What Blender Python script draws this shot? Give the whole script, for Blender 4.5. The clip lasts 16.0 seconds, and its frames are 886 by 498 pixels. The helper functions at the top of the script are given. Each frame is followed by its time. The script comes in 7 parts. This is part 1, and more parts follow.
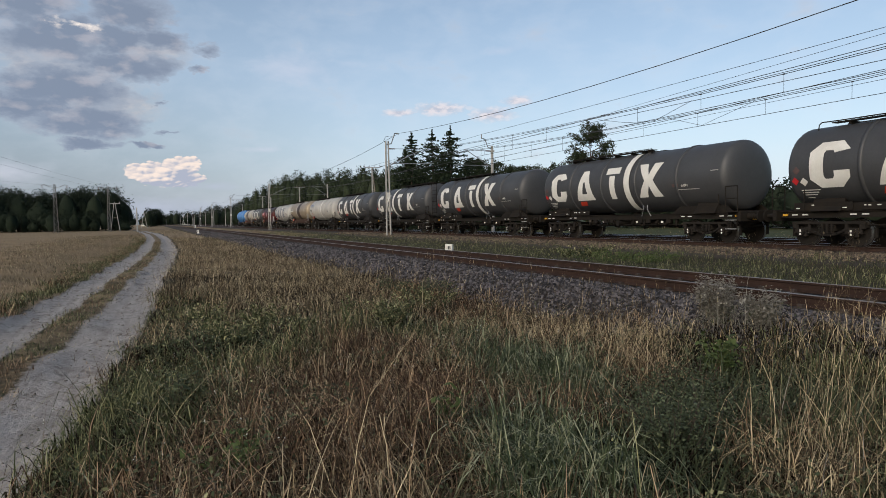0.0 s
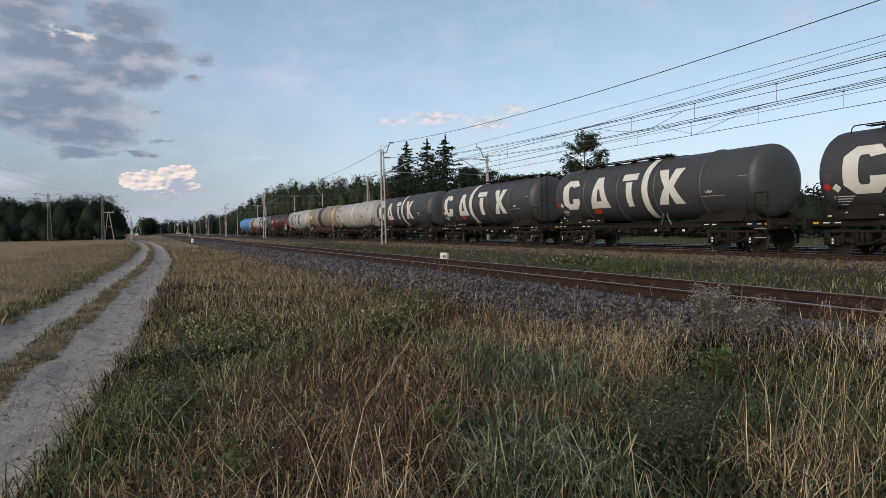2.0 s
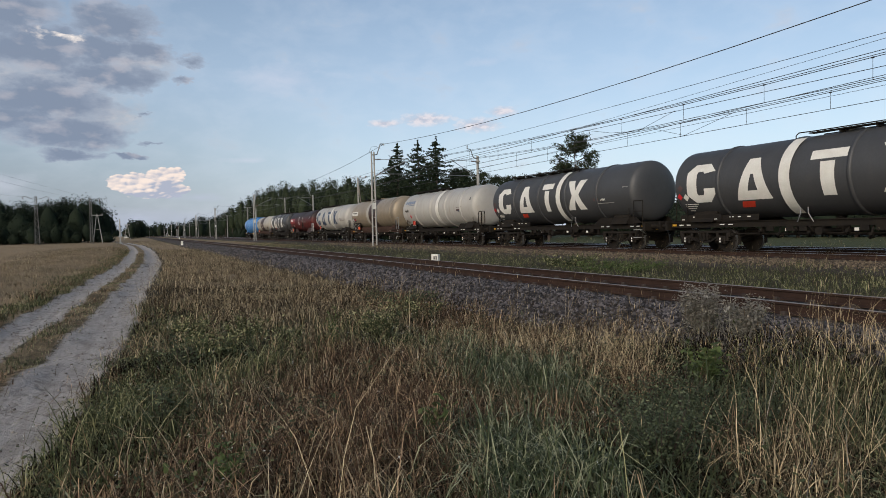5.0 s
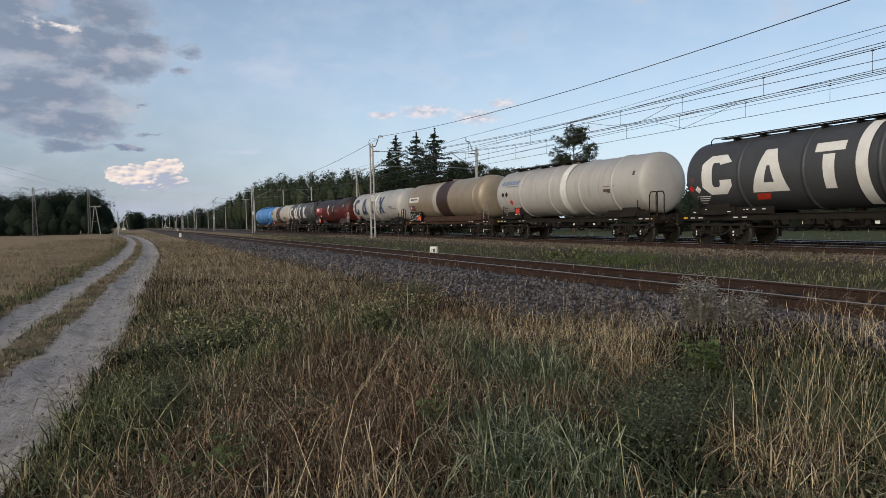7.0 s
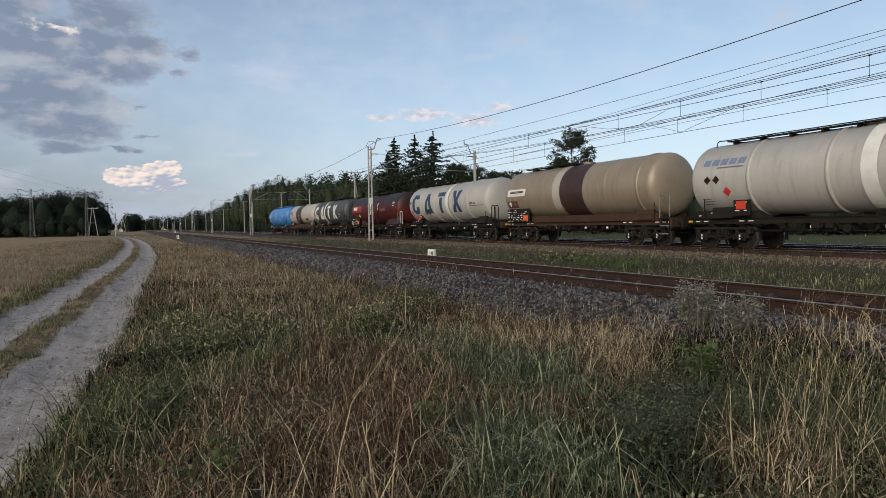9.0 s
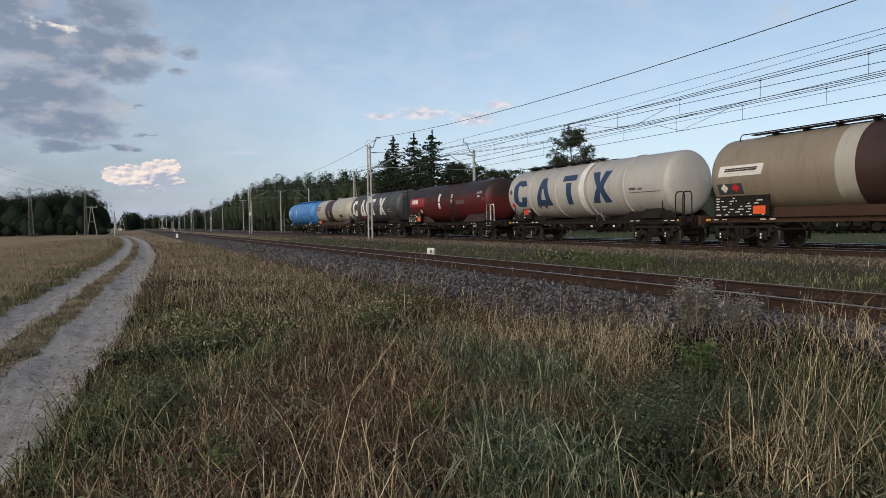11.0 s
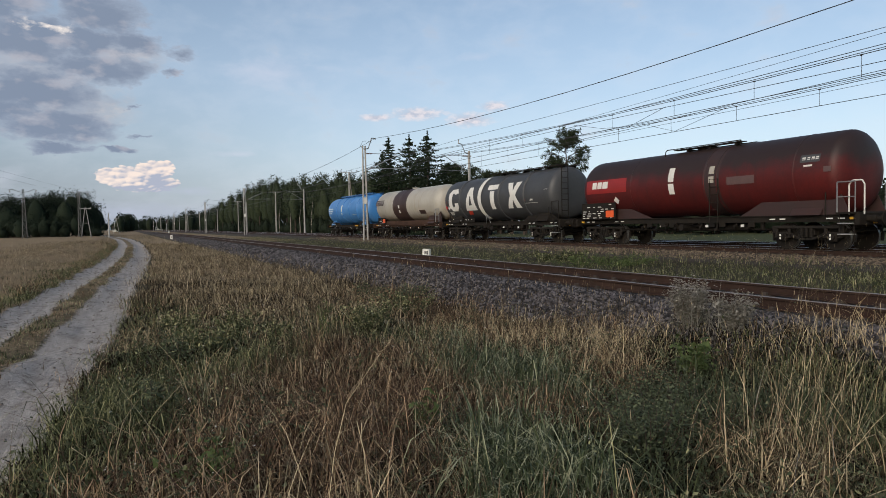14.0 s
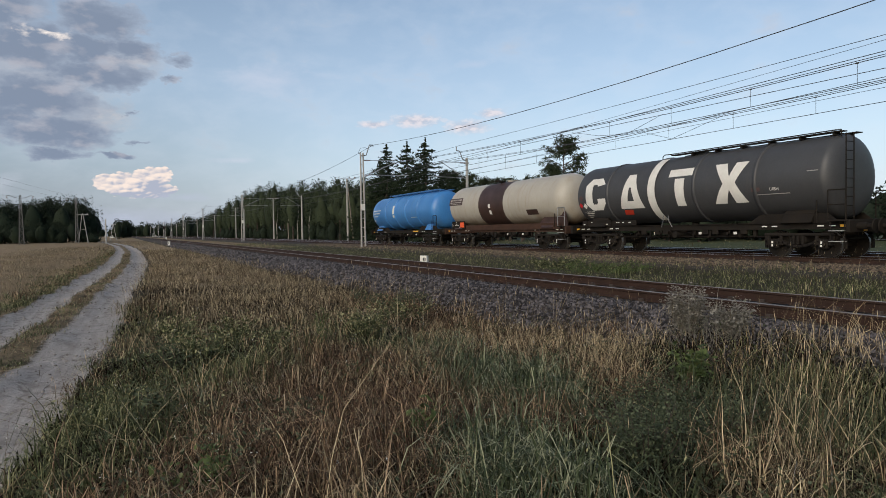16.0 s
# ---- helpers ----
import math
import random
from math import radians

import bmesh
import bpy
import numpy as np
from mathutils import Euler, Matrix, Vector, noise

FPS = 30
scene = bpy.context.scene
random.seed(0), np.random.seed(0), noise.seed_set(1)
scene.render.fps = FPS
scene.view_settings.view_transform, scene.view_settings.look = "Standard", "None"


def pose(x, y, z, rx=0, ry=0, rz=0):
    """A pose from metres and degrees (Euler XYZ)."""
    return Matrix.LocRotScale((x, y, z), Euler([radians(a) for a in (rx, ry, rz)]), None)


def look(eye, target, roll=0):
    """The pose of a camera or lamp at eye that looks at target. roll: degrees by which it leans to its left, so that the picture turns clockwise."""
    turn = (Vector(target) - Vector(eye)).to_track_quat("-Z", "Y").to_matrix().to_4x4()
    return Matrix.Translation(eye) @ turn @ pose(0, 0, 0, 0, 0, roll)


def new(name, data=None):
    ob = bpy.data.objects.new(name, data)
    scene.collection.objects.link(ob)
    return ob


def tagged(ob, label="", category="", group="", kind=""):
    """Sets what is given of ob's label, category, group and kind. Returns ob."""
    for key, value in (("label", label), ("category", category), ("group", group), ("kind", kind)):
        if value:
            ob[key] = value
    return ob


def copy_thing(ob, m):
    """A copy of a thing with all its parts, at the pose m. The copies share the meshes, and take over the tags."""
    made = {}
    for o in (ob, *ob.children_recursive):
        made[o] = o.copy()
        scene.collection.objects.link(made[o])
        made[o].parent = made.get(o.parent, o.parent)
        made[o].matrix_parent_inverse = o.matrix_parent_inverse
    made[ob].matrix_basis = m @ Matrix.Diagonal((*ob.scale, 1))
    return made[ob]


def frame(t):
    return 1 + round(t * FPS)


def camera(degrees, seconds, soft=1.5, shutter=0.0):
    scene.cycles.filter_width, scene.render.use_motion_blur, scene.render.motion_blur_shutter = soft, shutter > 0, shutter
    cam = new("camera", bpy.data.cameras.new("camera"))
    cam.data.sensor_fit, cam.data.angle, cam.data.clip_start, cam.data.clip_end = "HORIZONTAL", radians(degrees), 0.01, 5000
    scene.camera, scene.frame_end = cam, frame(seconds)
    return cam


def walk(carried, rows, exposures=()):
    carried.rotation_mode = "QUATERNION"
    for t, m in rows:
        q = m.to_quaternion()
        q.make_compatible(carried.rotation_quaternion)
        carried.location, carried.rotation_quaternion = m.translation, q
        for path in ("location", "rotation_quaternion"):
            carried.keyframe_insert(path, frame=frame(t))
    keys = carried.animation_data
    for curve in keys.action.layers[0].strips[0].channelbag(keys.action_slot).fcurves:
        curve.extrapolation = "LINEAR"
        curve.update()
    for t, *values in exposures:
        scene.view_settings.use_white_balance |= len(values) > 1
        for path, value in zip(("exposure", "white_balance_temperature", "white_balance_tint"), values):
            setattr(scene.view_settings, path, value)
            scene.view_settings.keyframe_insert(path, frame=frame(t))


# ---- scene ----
cam = camera(69.5, 16.0, soft=0.78)
EYE = 1.65  # eye height over the grass; y runs along the rails, x to the right of them

# seconds, yaw, pitch, lean of a camera held in standing hands
TURNS = [
    (0, -24.19, -2.68, -1.00),
    (0.5, -24.46, -3.03, -0.91),
    (1, -24.52, -2.45, -0.99),
    (1.5, -24.62, -2.23, -1.02),
    (2, -24.64, -1.91, -1.04),
    (2.5, -24.85, -1.96, -0.95),
    (3, -25.00, -1.82, -1.10),
    (3.5, -25.27, -1.68, -0.98),
    (4, -25.29, -1.52, -1.24),
    (6.5, -25.54, -2.41, -1.14),
    (7, -25.56, -2.48, -1.15),
    (7.5, -25.76, -2.45, -0.99),
    (8, -25.83, -2.38, -0.98),
    (8.5, -25.83, -2.22, -1.02),
    (9, -25.75, -2.23, -0.97),
    (11.5, -25.87, -2.38, -1.02),
    (12, -25.94, -2.38, -1.03),
    (12.5, -25.82, -2.38, -1.00),
    (13, -26.04, -2.32, -0.94),
    (13.5, -26.17, -2.46, -1.01),
    (14, -26.23, -2.28, -1.08),
    (14.5, -26.58, -2.14, -0.81),
    (15, -26.19, -2.20, -0.85),
    (15.5, -26.27, -1.95, -0.85),
    (16, -26.45, -1.68, -0.99),
]


def aim(yaw, pitch, lean):
    return pose(0, 0, EYE, 90, 0, yaw) @ pose(0, 0, 0, pitch) @ pose(0, 0, 0, 0, 0, lean)


walk(cam, [(t, aim(y, p, r)) for t, y, p, r in TURNS], exposures=[(0.0, 0.6), (16.0, 0.6)])

# ---- world and light ----
world = bpy.data.worlds.new("evening_sky")
scene.world = world
world.use_nodes = True
wt = world.node_tree
wt.nodes.clear()


def N(tree, kind, **kw):
    n = tree.nodes.new(kind)
    for k, v in kw.items():
        if k == "op":
            n.operation = v
        elif k == "blend":
            n.blend_type = v
    return n


def mth(tree, op, a, b=None, c=None):
    n = N(tree, "ShaderNodeMath", op=op)
    for i, v in enumerate((a, b, c)):
        if v is None:
            continue
        if isinstance(v, (int, float)):
            n.inputs[i].default_value = v
        else:
            tree.links.new(v, n.inputs[i])
    return n.outputs[0]


def mixc(tree, fac, a, b, blend="MIX"):
    n = tree.nodes.new("ShaderNodeMix")
    n.data_type = "RGBA"
    n.blend_type = blend
    for i, v in ((0, fac), (6, a), (7, b)):
        if isinstance(v, (int, float)):
            n.inputs[i].default_value = v
        elif isinstance(v, tuple):
            n.inputs[i].default_value = (*v, 1)
        else:
            tree.links.new(v, n.inputs[i])
    return n.outputs[2]


def noise_out(tree, vec, scale, detail=4.0, rough=0.55, lac=2.0, dist=0.0):
    n = tree.nodes.new("ShaderNodeTexNoise")
    n.inputs["Scale"].default_value = scale
    n.inputs["Detail"].default_value = detail
    n.inputs["Roughness"].default_value = rough
    n.inputs["Lacunarity"].default_value = lac
    n.inputs["Distortion"].default_value = dist
    if vec is not None:
        tree.links.new(vec, n.inputs["Vector"])
    return n.outputs[0]


def ramp(tree, fac, stops):
    n = tree.nodes.new("ShaderNodeValToRGB")
    el = n.color_ramp.elements
    while len(el) < len(stops):
        el.new(0.5)
    for e, (p, c) in zip(el, stops):
        e.position = p
        e.color = (c, c, c, 1) if isinstance(c, (int, float)) else (*c, 1)
    tree.links.new(fac, n.inputs[0])
    return n.outputs[0]


sky = wt.nodes.new("ShaderNodeTexSky")
sky.sky_type = "NISHITA"
sky.sun_disc = False
sky.sun_elevation = radians(27)
sky.sun_rotation = radians(238)
sky.altitude = 100
sky.air_density = 1.0
sky.dust_density = 1.2
sky.ozone_density = 1.4
geo = wt.nodes.new("ShaderNodeTexCoord")
sep = wt.nodes.new("ShaderNodeSeparateXYZ")
wt.links.new(geo.outputs["Generated"], sep.inputs[0])
dx, dy, dz = sep.outputs
az = mth(wt, "MULTIPLY", mth(wt, "ARCTAN2", dx, dy), 57.2958)
el = mth(wt, "MULTIPLY", mth(wt, "ARCSINE", dz), 57.2958)
comb = wt.nodes.new("ShaderNodeCombineXYZ")
wt.links.new(az, comb.inputs[0])
wt.links.new(mth(wt, "MULTIPLY", el, 1.9), comb.inputs[1])
cvec = comb.outputs[0]


def blob(a, e, ra, re, soft=1.0):
    """1 in the middle of an ellipse of the sky, 0 at its rim."""
    u = mth(wt, "DIVIDE", mth(wt, "SUBTRACT", az, a), ra)
    v = mth(wt, "DIVIDE", mth(wt, "SUBTRACT", el, e), re)
    d = mth(wt, "SQRT", mth(wt, "ADD", mth(wt, "MULTIPLY", u, u), mth(wt, "MULTIPLY", v, v)))
    n = N(wt, "ShaderNodeMath", op="SUBTRACT")
    n.use_clamp = True
    n.inputs[0].default_value = 1.0
    wt.links.new(mth(wt, "MULTIPLY", d, soft), n.inputs[1])
    return n.outputs[0]


def most(*vals):
    r = vals[0]
    for v in vals[1:]:
        r = mth(wt, "MAXIMUM", r, v)
    return r


def shifted(da, de):
    c2 = wt.nodes.new("ShaderNodeVectorMath")
    c2.operation = "ADD"
    wt.links.new(cvec, c2.inputs[0])
    c2.inputs[1].default_value = (da, de * 1.9, 0)
    return c2.outputs[0]


def tone(r, g, b):
    return (r * 0.80, g * 0.80, b * 0.80)


n_big = noise_out(wt, cvec, 0.22, 8, 0.55, dist=0.2)
n_fine = noise_out(wt, cvec, 0.60, 8, 0.62)
n_soft = noise_out(wt, cvec, 0.34, 5, 0.52)
n_puff = noise_out(wt, cvec, 1.05, 7, 0.60)
warp_a = noise_out(wt, shifted(40, 7), 0.30, 6, 0.62)
warp_e = noise_out(wt, shifted(-70, 31), 0.34, 6, 0.62)
az_true, el_true = az, el
az = mth(wt, "ADD", az_true, mth(wt, "MULTIPLY", mth(wt, "SUBTRACT", warp_a, 0.5), 5.0))
el = mth(wt, "ADD", el_true, mth(wt, "MULTIPLY", mth(wt, "SUBTRACT", warp_e, 0.5), 2.6))
# grey cloud bank and its loose shreds
bank = most(blob(-6.6, 14.1, 5.4, 2.3), blob(-9.0, 16.4, 4.6, 2.0), blob(-1.4, 16.5, 3.8, 2.2), blob(0.8, 14.5, 2.8, 1.15), blob(-2.4, 14.4, 3.3, 1.3), blob(-1.7, 12.5, 4.4, 1.75),
            blob(-6.2, 10.4, 6.0, 2.1), blob(-4.6, 8.0, 5.2, 1.6), blob(-8.8, 8.9, 4.5, 1.5), blob(-4.6, 6.35, 2.6, 0.60), blob(-0.9, 6.4, 1.6, 0.36),
            mth(wt, "MULTIPLY", most(blob(4.5, 14.2, 1.5, 0.65), blob(3.8, 12.7, 1.2, 0.36), blob(0.5, 9.6, 0.7, 0.25), blob(1.0, 7.4, 0.8, 0.26)), 0.5), blob(-28, 14, 18, 8))
veil = most(blob(-6.5, 12.4, 6.0, 2.6), blob(-3, 9.6, 5.0, 2.4), blob(0.2, 13.6, 3.6, 1.8))
az, el = az_true, el_true
dens = mth(wt, "ADD", mth(wt, "POWER", bank, 0.75), mth(wt, "MULTIPLY", mth(wt, "SUBTRACT", mth(wt, "ADD", mth(wt, "MULTIPLY", n_fine, 0.5), mth(wt, "MULTIPLY", n_soft, 0.5)), 0.5), 1.1))
dens = mth(wt, "MULTIPLY", dens, ramp(wt, bank, [(0.0, 0.0), (0.10, 1.0)]))
relief = mth(wt, "SUBTRACT", noise_out(wt, shifted(-0.9, 0.8), 0.34, 5, 0.52), n_soft)
sky_col = mixc(wt, 1.0, sky.outputs[0], (0.090, 0.092, 0.087), "MULTIPLY")
# the pale band low over the horizon
low = ramp(wt, mth(wt, "DIVIDE", el, 30.0), [(0.0, 1.0), (0.25, 0.62), (1.0, 0.0)])
away = ramp(wt, mth(wt, "ADD", mth(wt, "MULTIPLY", dy, 0.5), 0.5), [(0.35, 0.0), (0.65, 1.0)])
sky_col = mixc(wt, mth(wt, "MULTIPLY", mth(wt, "MULTIPLY", low, 0.8), away), sky_col, tone(0.485, 0.555, 0.70))
side = ramp(wt, mth(wt, "DIVIDE", mth(wt, "ADD", az, 15.0), 60.0), [(0.0, 0.56), (0.12, 0.62), (0.27, 0.71), (0.40, 0.83), (0.55, 0.98), (1.0, 1.08)])
sky_col = mixc(wt, away, sky_col, mixc(wt, 1.0, sky_col, mixc(wt, ramp(wt, mth(wt, "DIVIDE", el, 30.0), [(0.12, 0.0), (0.42, 0.75)]), side, (1.0, 1.0, 1.0)), "MULTIPLY"))
# high thin mottling
mott = ramp(wt, n_big, [(0.42, 0.0), (0.72, 1.0)])
sky_col = mixc(wt, mth(wt, "MULTIPLY", mott, mth(wt, "MULTIPLY", away, 0.16)), sky_col, tone(0.66, 0.70, 0.78))
veil_m = ramp(wt, mth(wt, "ADD", veil, mth(wt, "MULTIPLY", mth(wt, "SUBTRACT", n_big, 0.5), 1.2)), [(0.12, 0.0), (0.6, 1.0)])
col = mixc(wt, mth(wt, "MULTIPLY", veil_m, 0.72), sky_col, mixc(wt, ramp(wt, n_fine, [(0.44, 0.0), (0.62, 1.0)]), tone(0.36, 0.385, 0.44), tone(0.47, 0.45, 0.46)))
bank_col = mixc(wt, ramp(wt, dens, [(0.20, 0.0), (0.70, 1.0)]), tone(0.29, 0.335, 0.42), tone(0.19, 0.235, 0.32))
bank_col = mixc(wt, ramp(wt, relief, [(0.02, 0.0), (0.22, 0.40)]), bank_col, tone(0.50, 0.47, 0.50))
glow = mth(wt, "MULTIPLY", ramp(wt, mth(wt, "ADD", mth(wt, "MULTIPLY", blob(-5.0, 15.2, 3.2, 0.9), 0.7), mth(wt, "MULTIPLY", n_puff, 0.9)), [(0.70, 0.0), (0.95, 1.0)]), ramp(wt, mth(wt, "ADD", blob(-5.0, 15.1, 2.4, 0.6), mth(wt, "MULTIPLY", relief, 3.0)), [(0.15, 0.0), (0.55, 1.0)]))
bank_m = ramp(wt, dens, [(0.06, 0.0), (0.30, 0.62), (0.55, 0.97)])
col = mixc(wt, bank_m, col, bank_col)
col = mixc(wt, glow, col, tone(0.86, 0.78, 0.72))
thin = most(blob(24.2, 9.7, 3.8, 0.9), blob(28.8, 9.1, 3.2, 1.0), blob(31, 10.2, 2.0, 0.7), blob(20.5, 9.4, 2.4, 0.5))
thin_m = ramp(wt, mth(wt, "ADD", mth(wt, "MULTIPLY", thin, 0.7), mth(wt, "MULTIPLY", n_puff, 0.8)), [(0.56, 0.0), (0.95, 1.0)])
thin_m = mth(wt, "MULTIPLY", thin_m, ramp(wt, thin, [(0.0, 0.0), (0.25, 1.0)]))
thin_c = mixc(wt, ramp(wt, n_puff, [(0.42, 0.0), (0.58, 1.0)]), tone(0.45, 0.46, 0.54), tone(0.68, 0.63, 0.66))
col = mixc(wt, mth(wt, "MULTIPLY", thin_m, 0.85), col, thin_c)
wisp = most(blob(29.5, 14.4, 3.0, 0.8), blob(12, 13, 7, 2), blob(8.6, 6.2, 3.4, 0.4), blob(-9.5, 4.2, 4.5, 1.6))
wisp_m = ramp(wt, mth(wt, "ADD", mth(wt, "MULTIPLY", wisp, 0.5), mth(wt, "MULTIPLY", n_big, 0.8)), [(0.55, 0.0), (0.95, 1.0)])
col = mixc(wt, mth(wt, "MULTIPLY", wisp_m, 0.45), col, tone(0.56, 0.58, 0.68))
# towering cumulus: heaped on the sunward side, grey underneath
cumu = most(blob(-1.0, 4.2, 1.5, 0.8), blob(0.3, 4.1, 2.2, 1.15), blob(1.7, 4.5, 1.7, 1.15), blob(2.7, 4.8, 1.1, 1.0), blob(1.5, 3.7, 3.0, 0.8))


def lumps(da, de):
    v = wt.nodes.new("ShaderNodeTexVoronoi")
    v.feature = "SMOOTH_F1"
    v.inputs["Scale"].default_value = 1.35
    v.inputs["Smoothness"].default_value = 0.2
    wt.links.new(shifted(da, de), v.inputs["Vector"])
    return v.outputs["Distance"]


n_curl = noise_out(wt, cvec, 2.3, 6, 0.62)
lump = lumps(0, 0)
heap = mth(wt, "ADD", mth(wt, "MULTIPLY", mth(wt, "SUBTRACT", 0.50, lump), 0.4), mth(wt, "ADD", mth(wt, "MULTIPLY", mth(wt, "SUBTRACT", n_puff, 0.5), 0.7), mth(wt, "MULTIPLY", mth(wt, "SUBTRACT", n_curl, 0.5), 0.45)))
cumu_m = ramp(wt, mth(wt, "ADD", mth(wt, "MULTIPLY", mth(wt, "POWER", cumu, 0.75), 0.9), heap), [(0.20, 0.0), (0.29, 1.0)])
cumu_m = mth(wt, "MULTIPLY", cumu_m, ramp(wt, cumu, [(0.0, 0.0), (0.10, 1.0)]))
puff2 = mth(wt, "SUBTRACT", lumps(-0.11, 0.10), lump)
under = most(blob(2.2, 3.9, 1.5, 0.8), blob(3.3, 3.3, 3.0, 0.7), blob(0.6, 3.2, 3.2, 0.45))
cum_sh = mth(wt, "SUBTRACT", mth(wt, "ADD", 0.62, mth(wt, "ADD", mth(wt, "MULTIPLY", puff2, 1.3), mth(wt, "MULTIPLY", mth(wt, "SUBTRACT", n_curl, 0.5), 0.8))), mth(wt, "MULTIPLY", under, 0.9))
cum_col = mixc(wt, ramp(wt, cum_sh, [(0.15, 0.0), (0.45, 0.55), (0.90, 1.0)]), tone(0.36, 0.39, 0.48), tone(0.80, 0.68, 0.61))
col = mixc(wt, cumu_m, col, cum_col)
haze = most(blob(4.5, 3.1, 3.6, 0.65), blob(0, 1.4, 9.0, 1.4))
haze_m = ramp(wt, mth(wt, "ADD", mth(wt, "MULTIPLY", haze, 0.6), mth(wt, "MULTIPLY", n_fine, 0.6)), [(0.5, 0.0), (0.9, 1.0)])
col = mixc(wt, mth(wt, "MULTIPLY", haze_m, 0.6), col, tone(0.42, 0.46, 0.57))
bg = wt.nodes.new("ShaderNodeBackground")
wt.links.new(col, bg.inputs[0])
bg.inputs[1].default_value = 1.0
wo = wt.nodes.new("ShaderNodeOutputWorld")
wt.links.new(bg.outputs[0], wo.inputs[0])

sun = new("sun", bpy.data.lights.new("sun", "SUN"))
sun.data.energy = 1.5
sun.data.angle = radians(40)
sun.data.color = (1.0, 0.87, 0.74)
sun.matrix_world = look((0, 0, 60), (0.80, 0.50, 60 - 0.480))

# ---- materials ----
MATS = {}


def mat(name, a, b=None, rough=0.7, metal=0.0, scale=3.0, fine=40.0, bump=0.3, dist=0.01, island=0.0, obj=0.0, spec=0.4, streak=0.0, dirt=None, dirt_at=0.6, stretch=(1, 1, 1), through_light=0.0, span=None, by_height=None):
    """A surface from two tones mixed at two scales, with fine relief; streak adds runs down the sides, dirt a third tone in patches."""
    if name in MATS:
        return MATS[name]
    m = bpy.data.materials.new(name)
    m.use_nodes = True
    t = m.node_tree
    bs = t.nodes["Principled BSDF"]
    tc = t.nodes.new("ShaderNodeTexCoord")
    mp = t.nodes.new("ShaderNodeMapping")
    mp.inputs["Scale"].default_value = stretch
    t.links.new(tc.outputs["Object"], mp.inputs[0])
    vec = mp.outputs[0]
    b = b or tuple(c * 0.75 for c in a)
    n1 = noise_out(t, vec, scale, 4, 0.6)
    n2 = noise_out(t, vec, fine, 3, 0.6)
    f = mth(t, "ADD", mth(t, "MULTIPLY", n1, 0.65), mth(t, "MULTIPLY", n2, 0.35))
    if island:
        g = t.nodes.new("ShaderNodeNewGeometry")
        f = mth(t, "ADD", mth(t, "MULTIPLY", f, 1 - island), mth(t, "MULTIPLY", g.outputs["Random Per Island"], island))
    if obj:
        oi = t.nodes.new("ShaderNodeObjectInfo")
        f = mth(t, "ADD", mth(t, "MULTIPLY", f, 1 - obj), mth(t, "MULTIPLY", oi.outputs["Random"], obj))
    lo, hi = (0.33, 0.67) if not (island or obj) else (0.2, 0.8)
    if through_light:
        lo, hi = 0.08, 0.46
    if span:
        lo, hi = span
    c = mixc(t, ramp(t, f, [(lo, 0.0), (hi, 1.0)]), a, b)
    if streak:
        m2 = t.nodes.new("ShaderNodeMapping")
        m2.inputs["Scale"].default_value = (0.5, 2.0, 0.28)
        t.links.new(tc.outputs["Object"], m2.inputs[0])
        s = noise_out(t, m2.outputs[0], 1.6, 4, 0.65)
        c = mixc(t, mth(t, "MULTIPLY", ramp(t, s, [(0.52, 0.0), (0.78, 1.0)]), streak), c, dirt or tuple(x * 0.35 for x in a))
    elif dirt:
        d = noise_out(t, vec, scale * 0.45, 5, 0.65)
        c = mixc(t, ramp(t, d, [(dirt_at - 0.12, 0.0), (dirt_at + 0.1, 0.85)]), c, dirt)
    # one more colour, blended in between two heights along a ragged edge
    if by_height:
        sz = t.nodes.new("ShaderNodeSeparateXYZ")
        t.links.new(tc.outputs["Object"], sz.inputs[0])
        k = mth(t, "ADD", sz.outputs[2], mth(t, "MULTIPLY", mth(t, "SUBTRACT", noise_out(t, vec, 1.3, 6, 0.65), 0.5), by_height[2]))
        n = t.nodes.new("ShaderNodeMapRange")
        n.inputs[1].default_value, n.inputs[2].default_value = by_height[0], by_height[1]
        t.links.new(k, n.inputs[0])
        c = mixc(t, n.outputs[0], c, by_height[3])
    t.links.new(c, bs.inputs["Base Color"])
    bs.inputs["Metallic"].default_value = metal
    bs.inputs["Specular IOR Level"].default_value = spec
    r = mth(t, "ADD", mth(t, "MULTIPLY", n1, 0.24), rough - 0.12)
    t.links.new(r, bs.inputs["Roughness"])
    if bump:
        bp = t.nodes.new("ShaderNodeBump")
        bp.inputs["Strength"].default_value = bump
        bp.inputs["Distance"].default_value = dist
        t.links.new(n2, bp.inputs["Height"])
        t.links.new(bp.outputs[0], bs.inputs["Normal"])
    if through_light:
        tr = t.nodes.new("ShaderNodeBsdfTranslucent")
        t.links.new(c, tr.inputs[0])
        mx = t.nodes.new("ShaderNodeMixShader")
        mx.inputs[0].default_value = through_light
        t.links.new(bs.outputs[0], mx.inputs[1])
        t.links.new(tr.outputs[0], mx.inputs[2])
        t.links.new(mx.outputs[0], t.nodes["Material Output"].inputs[0])
    MATS[name] = m
    return m


